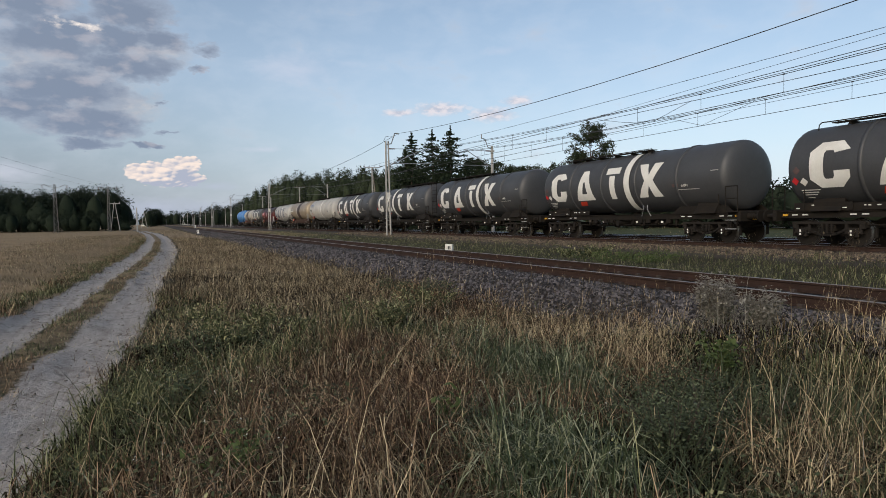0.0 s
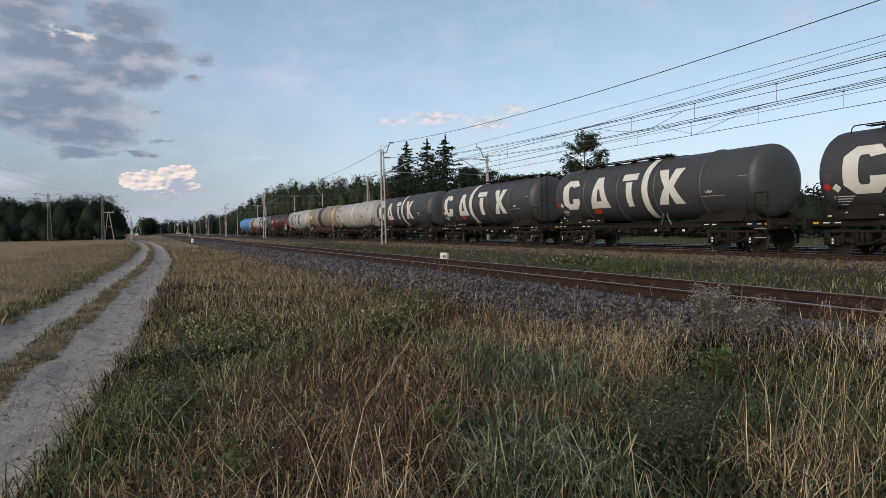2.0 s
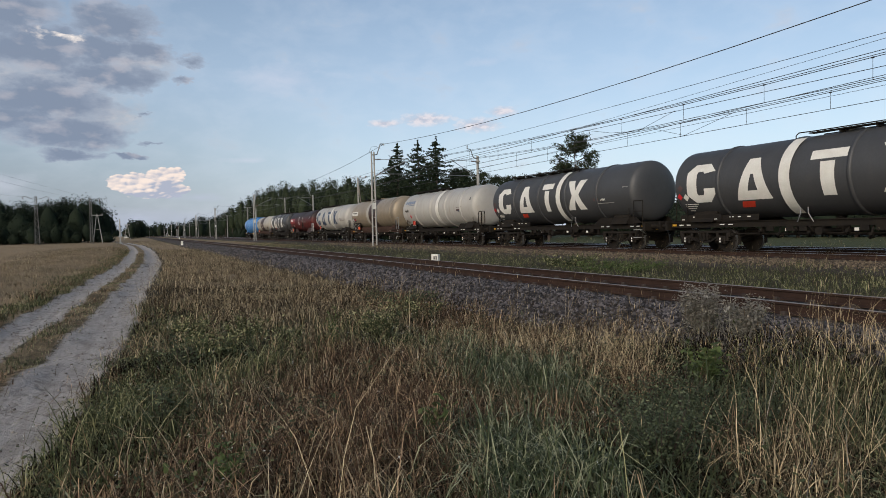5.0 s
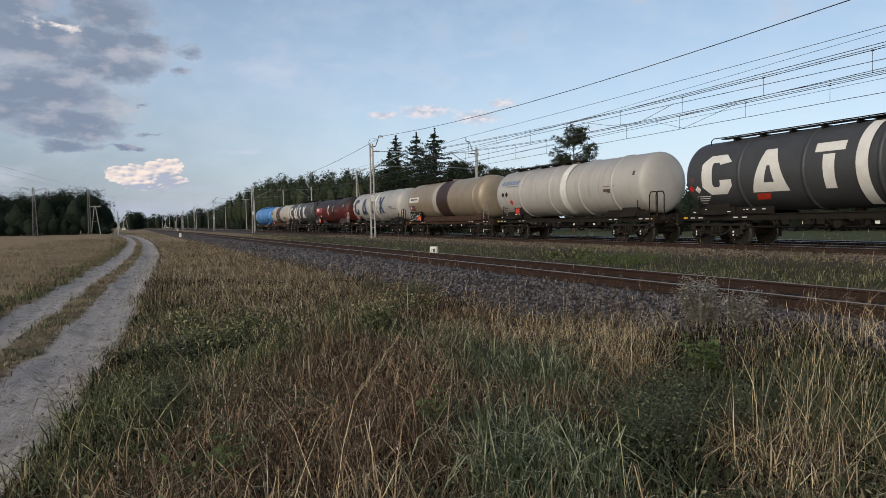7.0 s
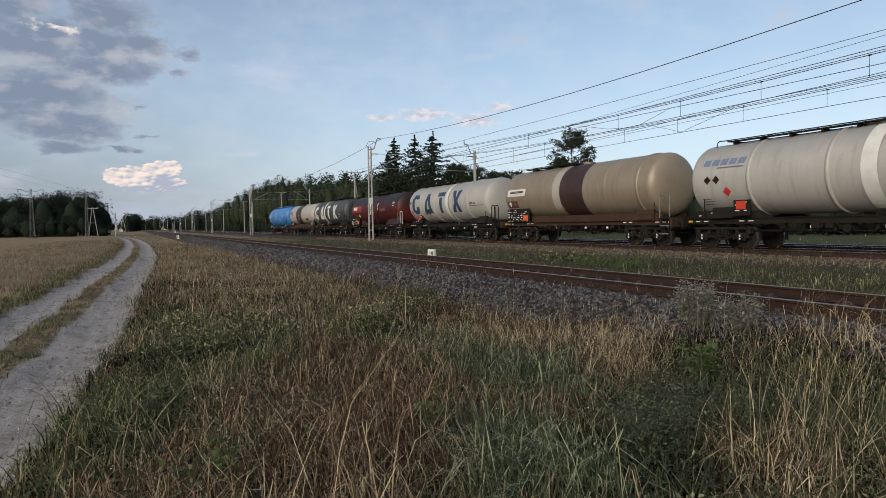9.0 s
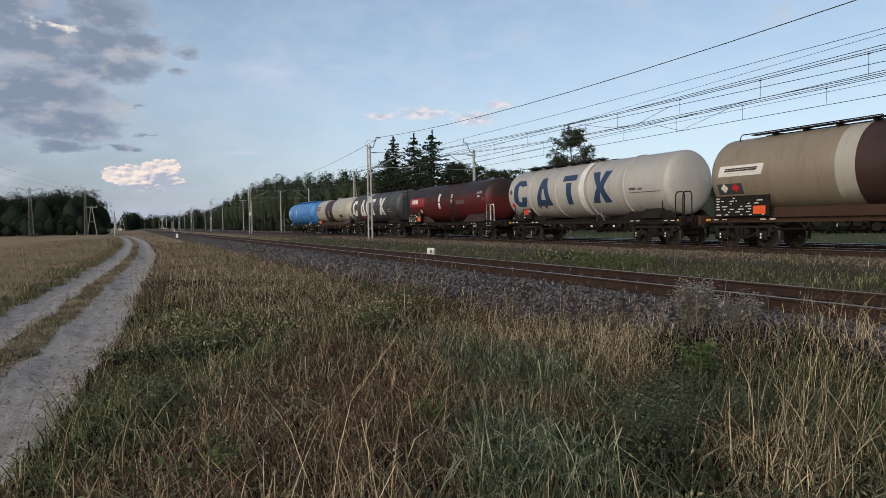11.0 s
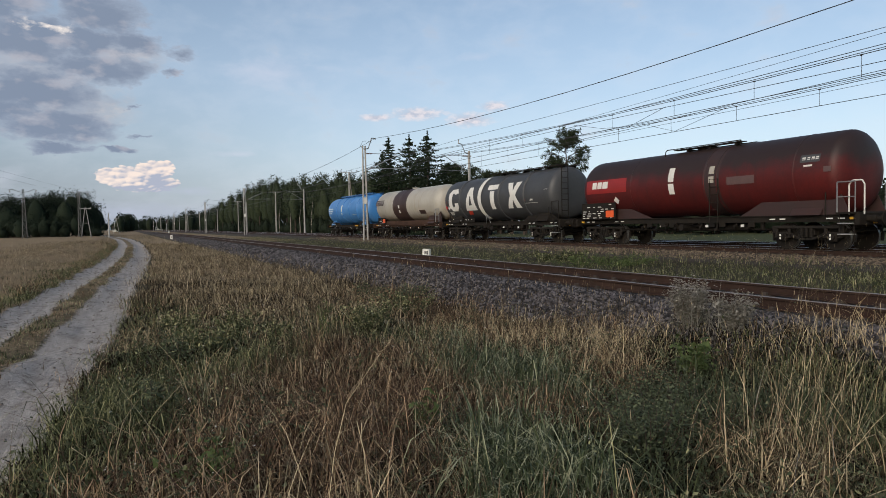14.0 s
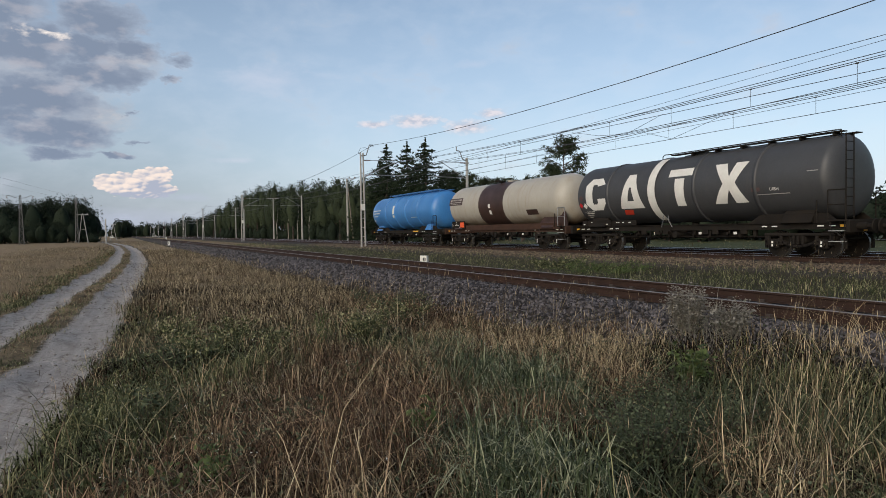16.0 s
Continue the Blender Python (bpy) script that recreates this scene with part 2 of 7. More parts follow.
M_BLACK = mat("black_tank_paint", (0.055, 0.056, 0.059), (0.037, 0.038, 0.041), rough=0.50, scale=0.7, fine=14, bump=0.10, dist=0.004, streak=0.3, dirt=(0.072, 0.066, 0.060))
# the cream turns greyer towards the tank top
M_CREAM = mat("cream_tank_paint", (0.40, 0.385, 0.36), (0.335, 0.32, 0.295), rough=0.46, scale=0.8, fine=16, bump=0.10, dist=0.004, streak=0.6, dirt=(0.22, 0.175, 0.13), by_height=(3.25, 4.15, 0.7, (0.27, 0.265, 0.255)))
M_GOLD = mat("bronze_tank_paint", (0.30, 0.247, 0.18), (0.22, 0.177, 0.128), rough=0.42, metal=0.22, scale=0.8, fine=16, bump=0.10, dist=0.004, streak=0.4, dirt=(0.11, 0.08, 0.05))
M_BROWN = mat("dark_brown_band_paint", (0.050, 0.026, 0.020), (0.032, 0.018, 0.015), rough=0.5, scale=1.2, fine=18, bump=0.1, dist=0.004)
# soot darkens the red from mid-height up
M_RED = mat("oxide_red_tank_paint", (0.098, 0.012, 0.011), (0.050, 0.009, 0.009), rough=0.52, scale=0.6, fine=14, bump=0.1, dist=0.004, streak=0.65, spec=0.28, dirt=(0.030, 0.014, 0.012), by_height=(2.70, 3.25, 1.1, (0.026, 0.016, 0.015)))
M_REDTOP = mat("soot_stained_red_paint", (0.030, 0.019, 0.018), (0.042, 0.018, 0.016), rough=0.6, scale=0.8, fine=14, bump=0.12, dist=0.004)
M_BLUE = mat("sky_blue_tank_paint", (0.052, 0.20, 0.47), (0.038, 0.15, 0.38), rough=0.36, scale=0.8, fine=16, bump=0.08, dist=0.004, streak=0.45, dirt=(0.10, 0.16, 0.24))
# the stone cream turns brown low on the tank
M_STONEGREY = mat("stone_cream_tank_paint", (0.375, 0.352, 0.305), (0.315, 0.293, 0.25), rough=0.46, scale=0.8, fine=16, bump=0.10, dist=0.004, streak=0.5, dirt=(0.24, 0.18, 0.11), by_height=(2.05, 1.35, 0.9, (0.15, 0.095, 0.055)))
M_FRAME = mat("grimy_black_frame_steel", (0.010, 0.009, 0.0085), (0.020, 0.016, 0.012), rough=0.75, scale=2.0, fine=30, bump=0.3, dist=0.004, spec=0.12)
M_FRAMEBR = mat("grimy_brown_frame_steel", (0.060, 0.032, 0.022), (0.035, 0.022, 0.017), rough=0.75, scale=2.0, fine=30, bump=0.3, dist=0.004, spec=0.12)
M_BOGIE = mat("brake_dust_bogie_steel", (0.011, 0.010, 0.009), (0.022, 0.018, 0.015), rough=0.8, scale=3.0, fine=40, bump=0.4, dist=0.004, spec=0.12)
M_TYRE = mat("worn_wheel_steel", (0.42, 0.41, 0.40), (0.20, 0.19, 0.18), rough=0.38, metal=0.8, scale=6, fine=50, bump=0.1)
M_WHITE = mat("white_marking_paint", (0.66, 0.65, 0.61), (0.54, 0.52, 0.48), rough=0.5, scale=2.0, fine=24, bump=0.05, dist=0.002)
M_NAVY = mat("navy_marking_paint", (0.026, 0.052, 0.105), (0.018, 0.038, 0.080), rough=0.5, scale=2.0, fine=24, bump=0.05, dist=0.002)
M_ORANGE = mat("orange_hazard_plate", (0.72, 0.10, 0.025), (0.60, 0.085, 0.02), rough=0.5, scale=4, fine=30, bump=0.05)
M_REDP = mat("red_placard", (0.50, 0.025, 0.03), (0.40, 0.02, 0.025), rough=0.5, scale=6, fine=30, bump=0.05)
M_GREYP = mat("grey_patch_paint", (0.105, 0.062, 0.058), (0.085, 0.052, 0.05), rough=0.6, scale=4, fine=30, bump=0.05)
M_BLUEP = mat("faded_blue_plate_paint", (0.17, 0.21, 0.29), (0.14, 0.18, 0.25), rough=0.5, scale=4, fine=30, bump=0.05)
M_YEL = mat("yellow_handle_paint", (0.62, 0.34, 0.03), (0.5, 0.26, 0.03), rough=0.5, scale=5, fine=30, bump=0.05)
M_RAIL = mat("rusty_rail_steel", (0.040, 0.021, 0.015), (0.022, 0.013, 0.010), rough=0.8, scale=3, fine=45, bump=0.4, dist=0.003, spec=0.2)
M_HEAD = mat("worn_rail_head", (0.30, 0.26, 0.24), (0.19, 0.15, 0.13), rough=0.38, metal=0.6, scale=3, fine=40, bump=0.1, stretch=(1, 0.1, 1))
M_SHINY = mat("polished_rail_head", (0.80, 0.80, 0.81), (0.62, 0.62, 0.63), rough=0.30, metal=1.0, scale=3, fine=40, bump=0.0, stretch=(1, 0.1, 1))
M_SLEEPER = mat("weathered_sleeper", (0.055, 0.041, 0.034), (0.032, 0.025, 0.021), rough=0.9, scale=4, fine=40, bump=0.6, obj=0.4)
M_CONCRETE = mat("mast_concrete", (0.36, 0.35, 0.33), (0.26, 0.25, 0.235), rough=0.85, scale=1.5, fine=25, bump=0.3, streak=0.4, dirt=(0.14, 0.13, 0.12))
M_GALV = mat("galvanised_steel", (0.27, 0.275, 0.28), (0.19, 0.19, 0.195), rough=0.5, metal=0.5, scale=3, fine=30, bump=0.1)
M_WIRE = mat("weathered_copper_wire", (0.045, 0.047, 0.05), (0.030, 0.032, 0.034), rough=0.8, metal=0.0, scale=3, fine=30, bump=0)
M_INSUL = mat("brown_glazed_insulator", (0.12, 0.05, 0.03), rough=0.25, scale=5, fine=30, bump=0)
M_DULL = mat("dull_lattice_steel", (0.13, 0.13, 0.125), (0.09, 0.09, 0.088), rough=0.8, scale=3, fine=30, bump=0.1)
M_WOOD = mat("grey_pole_timber", (0.23, 0.20, 0.17), (0.15, 0.13, 0.11), rough=0.9, scale=2, fine=30, bump=0.5)
M_BARK = mat("dark_bark", (0.075, 0.055, 0.042), (0.045, 0.034, 0.027), rough=0.95, scale=4, fine=30, bump=0.8, dist=0.03)
M_BIRCH = mat("pale_birch_bark", (0.36, 0.34, 0.30), (0.16, 0.15, 0.13), rough=0.9, scale=3, fine=20, bump=0.5, dist=0.02)
M_SPRUCE = mat("spruce_needles", (0.010, 0.018, 0.011), (0.024, 0.035, 0.019), rough=0.85, scale=0.5, fine=6, bump=0, island=0.6, spec=0.15, through_light=0.15)
M_PINE = mat("pine_needles", (0.013, 0.021, 0.012), (0.036, 0.048, 0.025), rough=0.85, scale=0.5, fine=6, bump=0, island=0.6, spec=0.2, through_light=0.2)
M_LEAF = mat("broad_leaves", (0.036, 0.047, 0.028), (0.018, 0.026, 0.017), rough=0.85, scale=0.12, fine=2, bump=0, island=0.4, spec=0.10, through_light=0.15)
M_STONE = mat("broken_grey_ballast", (0.014, 0.0125, 0.0140), (0.150, 0.137, 0.143), rough=0.85, scale=4, fine=40, bump=0.4, island=0.9, span=(0.30, 1.08))
M_STONEBR = mat("rust_dusted_ballast", (0.030, 0.023, 0.017), (0.18, 0.138, 0.095), rough=0.85, scale=4, fine=40, bump=0.4, island=0.8)
M_STONEDK = mat("rust_browned_ballast", (0.024, 0.017, 0.014), (0.070, 0.050, 0.042), rough=0.9, scale=4, fine=40, bump=0.4, island=0.8)
M_LIGHTSTEEL = mat("pale_worn_handrail_steel", (0.40, 0.40, 0.39), (0.20, 0.195, 0.19), rough=0.5, metal=0.2, scale=4, fine=30, bump=0.1)
M_PALE = mat("sunbleached_straw", (0.62, 0.50, 0.31), (0.34, 0.26, 0.15), rough=0.7, scale=0.5, fine=5, bump=0, island=0.75, spec=0.1)
M_PEBBLE = mat("sandy_pebbles", (0.30, 0.265, 0.23), (0.12, 0.10, 0.085), rough=0.9, scale=4, fine=40, bump=0.3, island=0.8)
M_REDFLAG = mat("red_orange_panel", (0.50, 0.045, 0.02), (0.40, 0.036, 0.018), rough=0.5, scale=4, fine=30, bump=0.05)
M_REDPATCH = mat("fresh_red_patch_paint", (0.24, 0.018, 0.016), (0.20, 0.016, 0.014), rough=0.42, scale=1, fine=20, bump=0.05)
# dead grass, near black: the shade between the blades is in its colour
M_SHADETHATCH = mat("shade_dark_thatch", (0.022, 0.016, 0.011), (0.007, 0.006, 0.004), rough=0.9, scale=0.5, fine=5, bump=0, island=0.7, spec=0.04)
M_STRAW = mat("dry_straw_grass", (0.72, 0.59, 0.38), (0.094, 0.070, 0.043), rough=0.75, scale=0.5, fine=5, bump=0, island=0.75, spec=0.06, through_light=0.11)
M_RUSSET = mat("russet_dead_grass", (0.60, 0.42, 0.26), (0.074, 0.046, 0.030), rough=0.8, scale=0.5, fine=5, bump=0, island=0.75, spec=0.06, through_light=0.11)
M_GREEN = mat("green_grass", (0.43, 0.41, 0.22), (0.058, 0.068, 0.031), rough=0.7, scale=0.5, fine=5, bump=0, island=0.75, spec=0.06, through_light=0.11)
M_SEDGE = mat("grey_green_sedge", (0.43, 0.435, 0.28), (0.058, 0.074, 0.038), rough=0.6, scale=0.5, fine=5, bump=0, island=0.75, spec=0.06, through_light=0.11)
M_WEED = mat("dark_weed_leaves", (0.17, 0.19, 0.11), (0.056, 0.068, 0.038), rough=0.7, scale=0.5, fine=5, bump=0, island=0.7, spec=0.06, through_light=0.11)
M_BRIGHT = mat("bright_green_weed", (0.050, 0.080, 0.028), (0.092, 0.120, 0.045), rough=0.65, scale=0.5, fine=5, bump=0, island=0.7, spec=0.06, through_light=0.11)
M_SILVER = mat("silvery_wormwood", (0.36, 0.34, 0.295), (0.20, 0.187, 0.16), rough=0.8, scale=0.5, fine=5, bump=0, island=0.7, spec=0.06, through_light=0.22)
M_PETAL = mat("white_petals", (0.66, 0.65, 0.60), (0.55, 0.54, 0.48), rough=0.7, scale=2, fine=10, bump=0)



def ground_material():
    """Soil, lane sand, stubble, ballast bed and meadow, blended along ragged edges by where they lie."""
    m = bpy.data.materials.new("ground_cover")
    m.use_nodes = True
    t = m.node_tree
    bs = t.nodes["Principled BSDF"]
    tc = t.nodes.new("ShaderNodeTexCoord")
    vec = tc.outputs["Object"]
    big, mid, fine = noise_out(t, vec, 0.35, 5, 0.6), noise_out(t, vec, 1.6, 6, 0.65), noise_out(t, vec, 16, 5, 0.7)
    mp = t.nodes.new("ShaderNodeMapping")
    mp.inputs["Scale"].default_value = (6.0, 0.5, 1.0)
    t.links.new(vec, mp.inputs[0])
    rut = noise_out(t, mp.outputs[0], 1.4, 5, 0.6)
    f = mth(t, "ADD", mth(t, "MULTIPLY", mid, 0.5), mth(t, "MULTIPLY", fine, 0.5))
    soil = mixc(t, ramp(t, f, [(0.35, 0.0), (0.65, 1.0)]), (0.060, 0.050, 0.030), (0.026, 0.023, 0.015))
    sand = mixc(t, ramp(t, mth(t, "ADD", mth(t, "MULTIPLY", rut, 0.6), mth(t, "MULTIPLY", fine, 0.4)), [(0.36, 0.0), (0.66, 1.0)]), (0.38, 0.35, 0.325), (0.25, 0.226, 0.206))
    sand = mixc(t, ramp(t, mid, [(0.52, 0.0), (0.70, 0.8)]), sand, (0.19, 0.168, 0.150))
    mp2 = t.nodes.new("ShaderNodeMapping")
    mp2.inputs["Scale"].default_value = (1.8, 1.0, 1.0)
    t.links.new(vec, mp2.inputs[0])
    clod = noise_out(t, mp2.outputs[0], 3.4, 5, 0.72, dist=0.6)
    sand = mixc(t, ramp(t, clod, [(0.53, 0.0), (0.64, 0.8)]), sand, (0.15, 0.130, 0.115))
    stub = mixc(t, ramp(t, mth(t, "ADD", mth(t, "MULTIPLY", big, 0.6), mth(t, "MULTIPLY", fine, 0.4)), [(0.36, 0.0), (0.64, 1.0)]), (0.29, 0.205, 0.12), (0.155, 0.118, 0.068))
    bedc = mixc(t, ramp(t, fine, [(0.35, 0.0), (0.65, 1.0)]), (0.075, 0.062, 0.055), (0.032, 0.027, 0.025))
    mead = mixc(t, ramp(t, mth(t, "ADD", mth(t, "MULTIPLY", big, 0.5), mth(t, "MULTIPLY", fine, 0.5)), [(0.36, 0.0), (0.64, 1.0)]), (0.042, 0.058, 0.024), (0.070, 0.070, 0.034))
    c = soil
    for name, colour in (("field", stub), ("meadow", mead), ("bed", bedc), ("sand", sand)):
        at = t.nodes.new("ShaderNodeAttribute")
        at.attribute_name = name
        k = mth(t, "ADD", at.outputs["Fac"], mth(t, "MULTIPLY", mth(t, "SUBTRACT", mid, 0.5), 0.55))
        k = mth(t, "ADD", k, mth(t, "MULTIPLY", mth(t, "SUBTRACT", fine, 0.5), 0.5))
        c = mixc(t, ramp(t, k, [(0.42, 0.0), (0.58, 1.0)]), c, colour)
    t.links.new(c, bs.inputs["Base Color"])
    bs.inputs["Roughness"].default_value = 0.95
    bs.inputs["Specular IOR Level"].default_value = 0.2
    bp = t.nodes.new("ShaderNodeBump")
    bp.inputs["Strength"].default_value = 0.8
    bp.inputs["Distance"].default_value = 0.04
    t.links.new(mth(t, "ADD", mth(t, "ADD", mth(t, "MULTIPLY", fine, 0.8), mth(t, "MULTIPLY", mid, 1.2)), mth(t, "MULTIPLY", clod, -1.2)), bp.inputs["Height"])
    t.links.new(bp.outputs[0], bs.inputs["Normal"])
    return m


# ---- building helpers ----


def box(bm, x0, x1, y0, y1, z0, z1, bevel=0.0):
    r = bmesh.ops.create_cube(bm, size=1.0, matrix=Matrix.Translation(((x0 + x1) / 2, (y0 + y1) / 2, (z0 + z1) / 2)) @ Matrix.Diagonal((x1 - x0, y1 - y0, z1 - z0, 1)))
    if bevel:
        es = list({e for v in r["verts"] for e in v.link_edges})
        bmesh.ops.bevel(bm, geom=es, offset=bevel, segments=1, affect="EDGES")


def rod(bm, p, q, r, seg=8, r2=None):
    p, q = Vector(p), Vector(q)
    d = q - p
    m = Matrix.Translation((p + q) / 2) @ d.to_track_quat("Z", "Y").to_matrix().to_4x4()
    bmesh.ops.create_cone(bm, cap_ends=True, segments=seg, radius1=r, radius2=r if r2 is None else r2, depth=d.length, matrix=m)


def pipe(bm, pts, r, seg=6):
    for a, b in zip(pts, pts[1:]):
        rod(bm, a, b, r, seg)


def lathe(bm, prof, cz, seg=48, cap=True, cx=0.0):
    """Turns (y, radius) pairs about the wagon's long axis at height cz."""
    rings = []
    for y, r in prof:
        if r < 1e-4:
            rings.append([bm.verts.new((cx, y, cz))])
        else:
            rings.append([bm.verts.new((cx + r * math.sin(2 * math.pi * k / seg), y, cz + r * math.cos(2 * math.pi * k / seg))) for k in range(seg)])
    for a, b in zip(rings, rings[1:]):
        for k in range(seg):
            j = (k + 1) % seg
            if len(a) == 1:
                f = bm.faces.new((a[0], b[k], b[j]))
            elif len(b) == 1:
                f = bm.faces.new((a[k], a[j], b[0]))
            else:
                f = bm.faces.new((a[k], a[j], b[j], b[k]))
            f.smooth = True
    bmesh.ops.recalc_face_normals(bm, faces=bm.faces)


def part(name, bm, material, parent=None, label="", smooth=False):
    me = bpy.data.meshes.new(name)
    if smooth:
        for f in bm.faces:
            f.smooth = True
    bm.to_mesh(me)
    bm.free()
    for m in material if isinstance(material, (list, tuple)) else [material]:
        me.materials.append(m)
    ob = new(name, me)
    ob.parent = parent
    if label:
        ob["label"] = label
    return ob


def BM():
    return bmesh.new()


def mesh_np(name, verts, quads=None, tris=None, material=None, smooth=False):
    """A mesh straight from arrays."""
    me = bpy.data.meshes.new(name)
    nq = 0 if quads is None else len(quads)
    nt = 0 if tris is None else len(tris)
    me.vertices.add(len(verts))
    me.vertices.foreach_set("co", np.ascontiguousarray(verts, np.float32).ravel())
    idx = np.concatenate([a.ravel() for a in (quads, tris) if a is not None]).astype(np.int32)
    me.loops.add(len(idx))
    me.loops.foreach_set("vertex_index", idx)
    me.polygons.add(nq + nt)
    me.polygons.foreach_set("loop_start", np.concatenate([np.arange(nq) * 4, nq * 4 + np.arange(nt) * 3]).astype(np.int32))
    if smooth:
        me.polygons.foreach_set("use_smooth", np.ones(nq + nt, bool))
    me.update(calc_edges=True)
    if material:
        me.materials.append(material)
    return new(name, me)

# ---- the ground ----
TRACK, TRAIN, SECOND = 8.92, 22.0, 26.0  # middles of the three tracks
RAIL_A, RAIL_B = 0.52, 0.50  # heights of their rail heads
LANE_Y = [-60, 0, 4.7, 8.6, 12.6, 24, 41, 71, 90, 116, 160, 260]
LANE_X = [-1.2, -0.85, -0.76, -0.43, -0.18, 0.39, 1.15, 1.4, 1.15, 0.6, -1.6, -12]


def lane(y):
    return np.interp(y, LANE_Y, LANE_X)


def wob(x, y):
    return (0.05 * np.sin(0.9 * x + 1.3 * np.sin(0.37 * y)) + 0.04 * np.sin(1.7 * y + 0.8 * x) + 0.03 * np.sin(3.1 * x - 2.3 * y + 1))


def ground_z(x, y):
    x, y = np.asarray(x, float), np.asarray(y, float)
    base = np.interp(x, [-400, -30, -8, -4.5, -3.4, 0.6, 3.5, 5.9, 7.25, 10.6, 12.2, 16.8, 18.6, 29.2, 31.0, 40, 70, 400],
                     [0.3, 0.15, 0.12, 0.10, 0.02, 0.02, 0.0, -0.08, 0.32, 0.32, 0.02, 0.06, 0.30, 0.30, -0.1, -0.15, 0.0, 0.4])
    u = x - lane(y)
    in_rut = np.exp(-(((u + 0.40) / 0.36) ** 4)) + np.exp(-(((u + 1.85) / 0.34) ** 4))
    lane_z = -0.07 * in_rut
    soft = np.clip((5.9 - x) / 2, 0, 1) + np.clip((x - 31) / 4, 0, 1) + 0.35 * np.clip((x - 11.5) / 2, 0, 1) * np.clip((17 - x) / 2, 0, 1)
    return base + lane_z + wob(x, y) * np.clip(soft, 0, 1) * (1 - 0.75 * np.clip(in_rut, 0, 1))


def build_ground():
    xs = np.concatenate([[-2600, -1200, -500, -250, -130, -80, -50, -34, -24, -17, -12, -9, -7], np.arange(-6, 8, 0.14), np.arange(8, 32, 0.4), [34, 37, 42, 50, 65, 90, 140, 250, 500, 1200, 2600]])
    ys = np.concatenate([[-1500, -400, -120, -50, -25, -12, -5], np.arange(0, 30, 0.22), np.arange(30, 80, 0.8), np.arange(80, 200, 3), [210, 230, 260, 300, 360, 440, 560, 750, 1100, 1800, 4000]])
    X, Y = np.meshgrid(xs, ys, indexing="ij")
    Z = ground_z(X, Y)
    v = np.stack([X, Y, Z], -1).reshape(-1, 3)
    nx, ny = len(xs), len(ys)
    i = (np.arange(nx - 1)[:, None] * ny + np.arange(ny - 1)[None]).ravel()
    q = np.stack([i, i + ny, i + ny + 1, i + 1], 1)
    ob = mesh_np("ground", v, q, None, ground_material(), smooth=True)
    cx, cy = v[:, 0], v[:, 1]
    u = cx - lane(cy)
    g = lambda c, w: np.clip(0.5 + (w - np.abs(u - c)) / 0.55, 0, 1)
    near = np.clip((300 - cy) / 60, 0, 1)
    masks = dict(sand=np.maximum(g(-0.46, 0.48), g(-1.90, 0.42)) * near,
                 field=np.maximum(np.clip((-4.8 - cx) / 2.4, 0, 1), near * np.maximum(0.72 * (u < -2.3), 0.52 * (np.abs(u + 1.2) < 0.35))), meadow=np.clip((cx - 30.5) / 2, 0, 1) * np.clip((400 - cy) / 100, 0, 1),
                 bed=np.clip(np.minimum(cx - 5.6, 11.9 - cx) / 1.0, 0, 1) + np.clip(np.minimum(cx - 17.0, 31.0 - cx) / 1.2, 0, 1))
    masks["field"] = np.maximum(masks["field"], np.clip((cy - 13) / 16, 0, 0.75) * (u > 0.15) * np.clip((5.9 - cx) / 0.6, 0, 1))
    masks["field"] = np.maximum(masks["field"], np.clip((cy - 60) / 24, 0, 0.6) * (cx > 11.5) * (cx < 17.5))
    for name, val in masks.items():
        ob.data.attributes.new(name, "FLOAT", "POINT").data.foreach_set("value", np.ascontiguousarray(val, np.float32))
    return tagged(ob, "dry grassland with a sandy lane and ballast beds", "ground", kind="structure")


build_ground()

# ---- tracks ----


def rail_bm(x, z, y0, y1, head):
    """A flat-bottomed rail: foot, web and head in section."""
    s = [(-0.07, -0.17), (0.07, -0.17), (0.07, -0.155), (0.012, -0.135), (0.012, -0.045), (0.036, -0.035), (0.036, -0.006), (0.028, 0.0), (-0.028, 0.0), (-0.036, -0.006), (-0.036, -0.035), (-0.012, -0.045), (-0.012, -0.135), (-0.07, -0.155)]
    bm = BM()
    ends = [[bm.verts.new((x + a, y, z + b)) for a, b in s] for y in (y0, y1)]
    n = len(s)
    for k in range(n):
        f = bm.faces.new((ends[0][k], ends[0][(k + 1) % n], ends[1][(k + 1) % n], ends[1][k]))
        f.material_index = 1 if k in (6, 7, 8) else 0
    bm.faces.new(ends[0])
    bm.faces.new(ends[1][::-1])
    bmesh.ops.recalc_face_normals(bm, faces=bm.faces)
    return bm


def sleeper_mesh():
    bm = BM()
    box(bm, -1.3, 1.3, -0.13, 0.13, -0.2, 0.0, 0.02)
    for s in (-1, 1):
        box(bm, s * 0.75 - 0.17, s * 0.75 + 0.17, -0.09, 0.09, 0.0, 0.022)
        for e in (-1, 1):
            box(bm, s * 0.75 + e * 0.11 - 0.03, s * 0.75 + e * 0.11 + 0.03, -0.04, 0.04, 0.02, 0.065)
    me = bpy.data.meshes.new("sleeper")
    bm.to_mesh(me)
    bm.free()
    me.materials.append(M_SLEEPER)
    return me


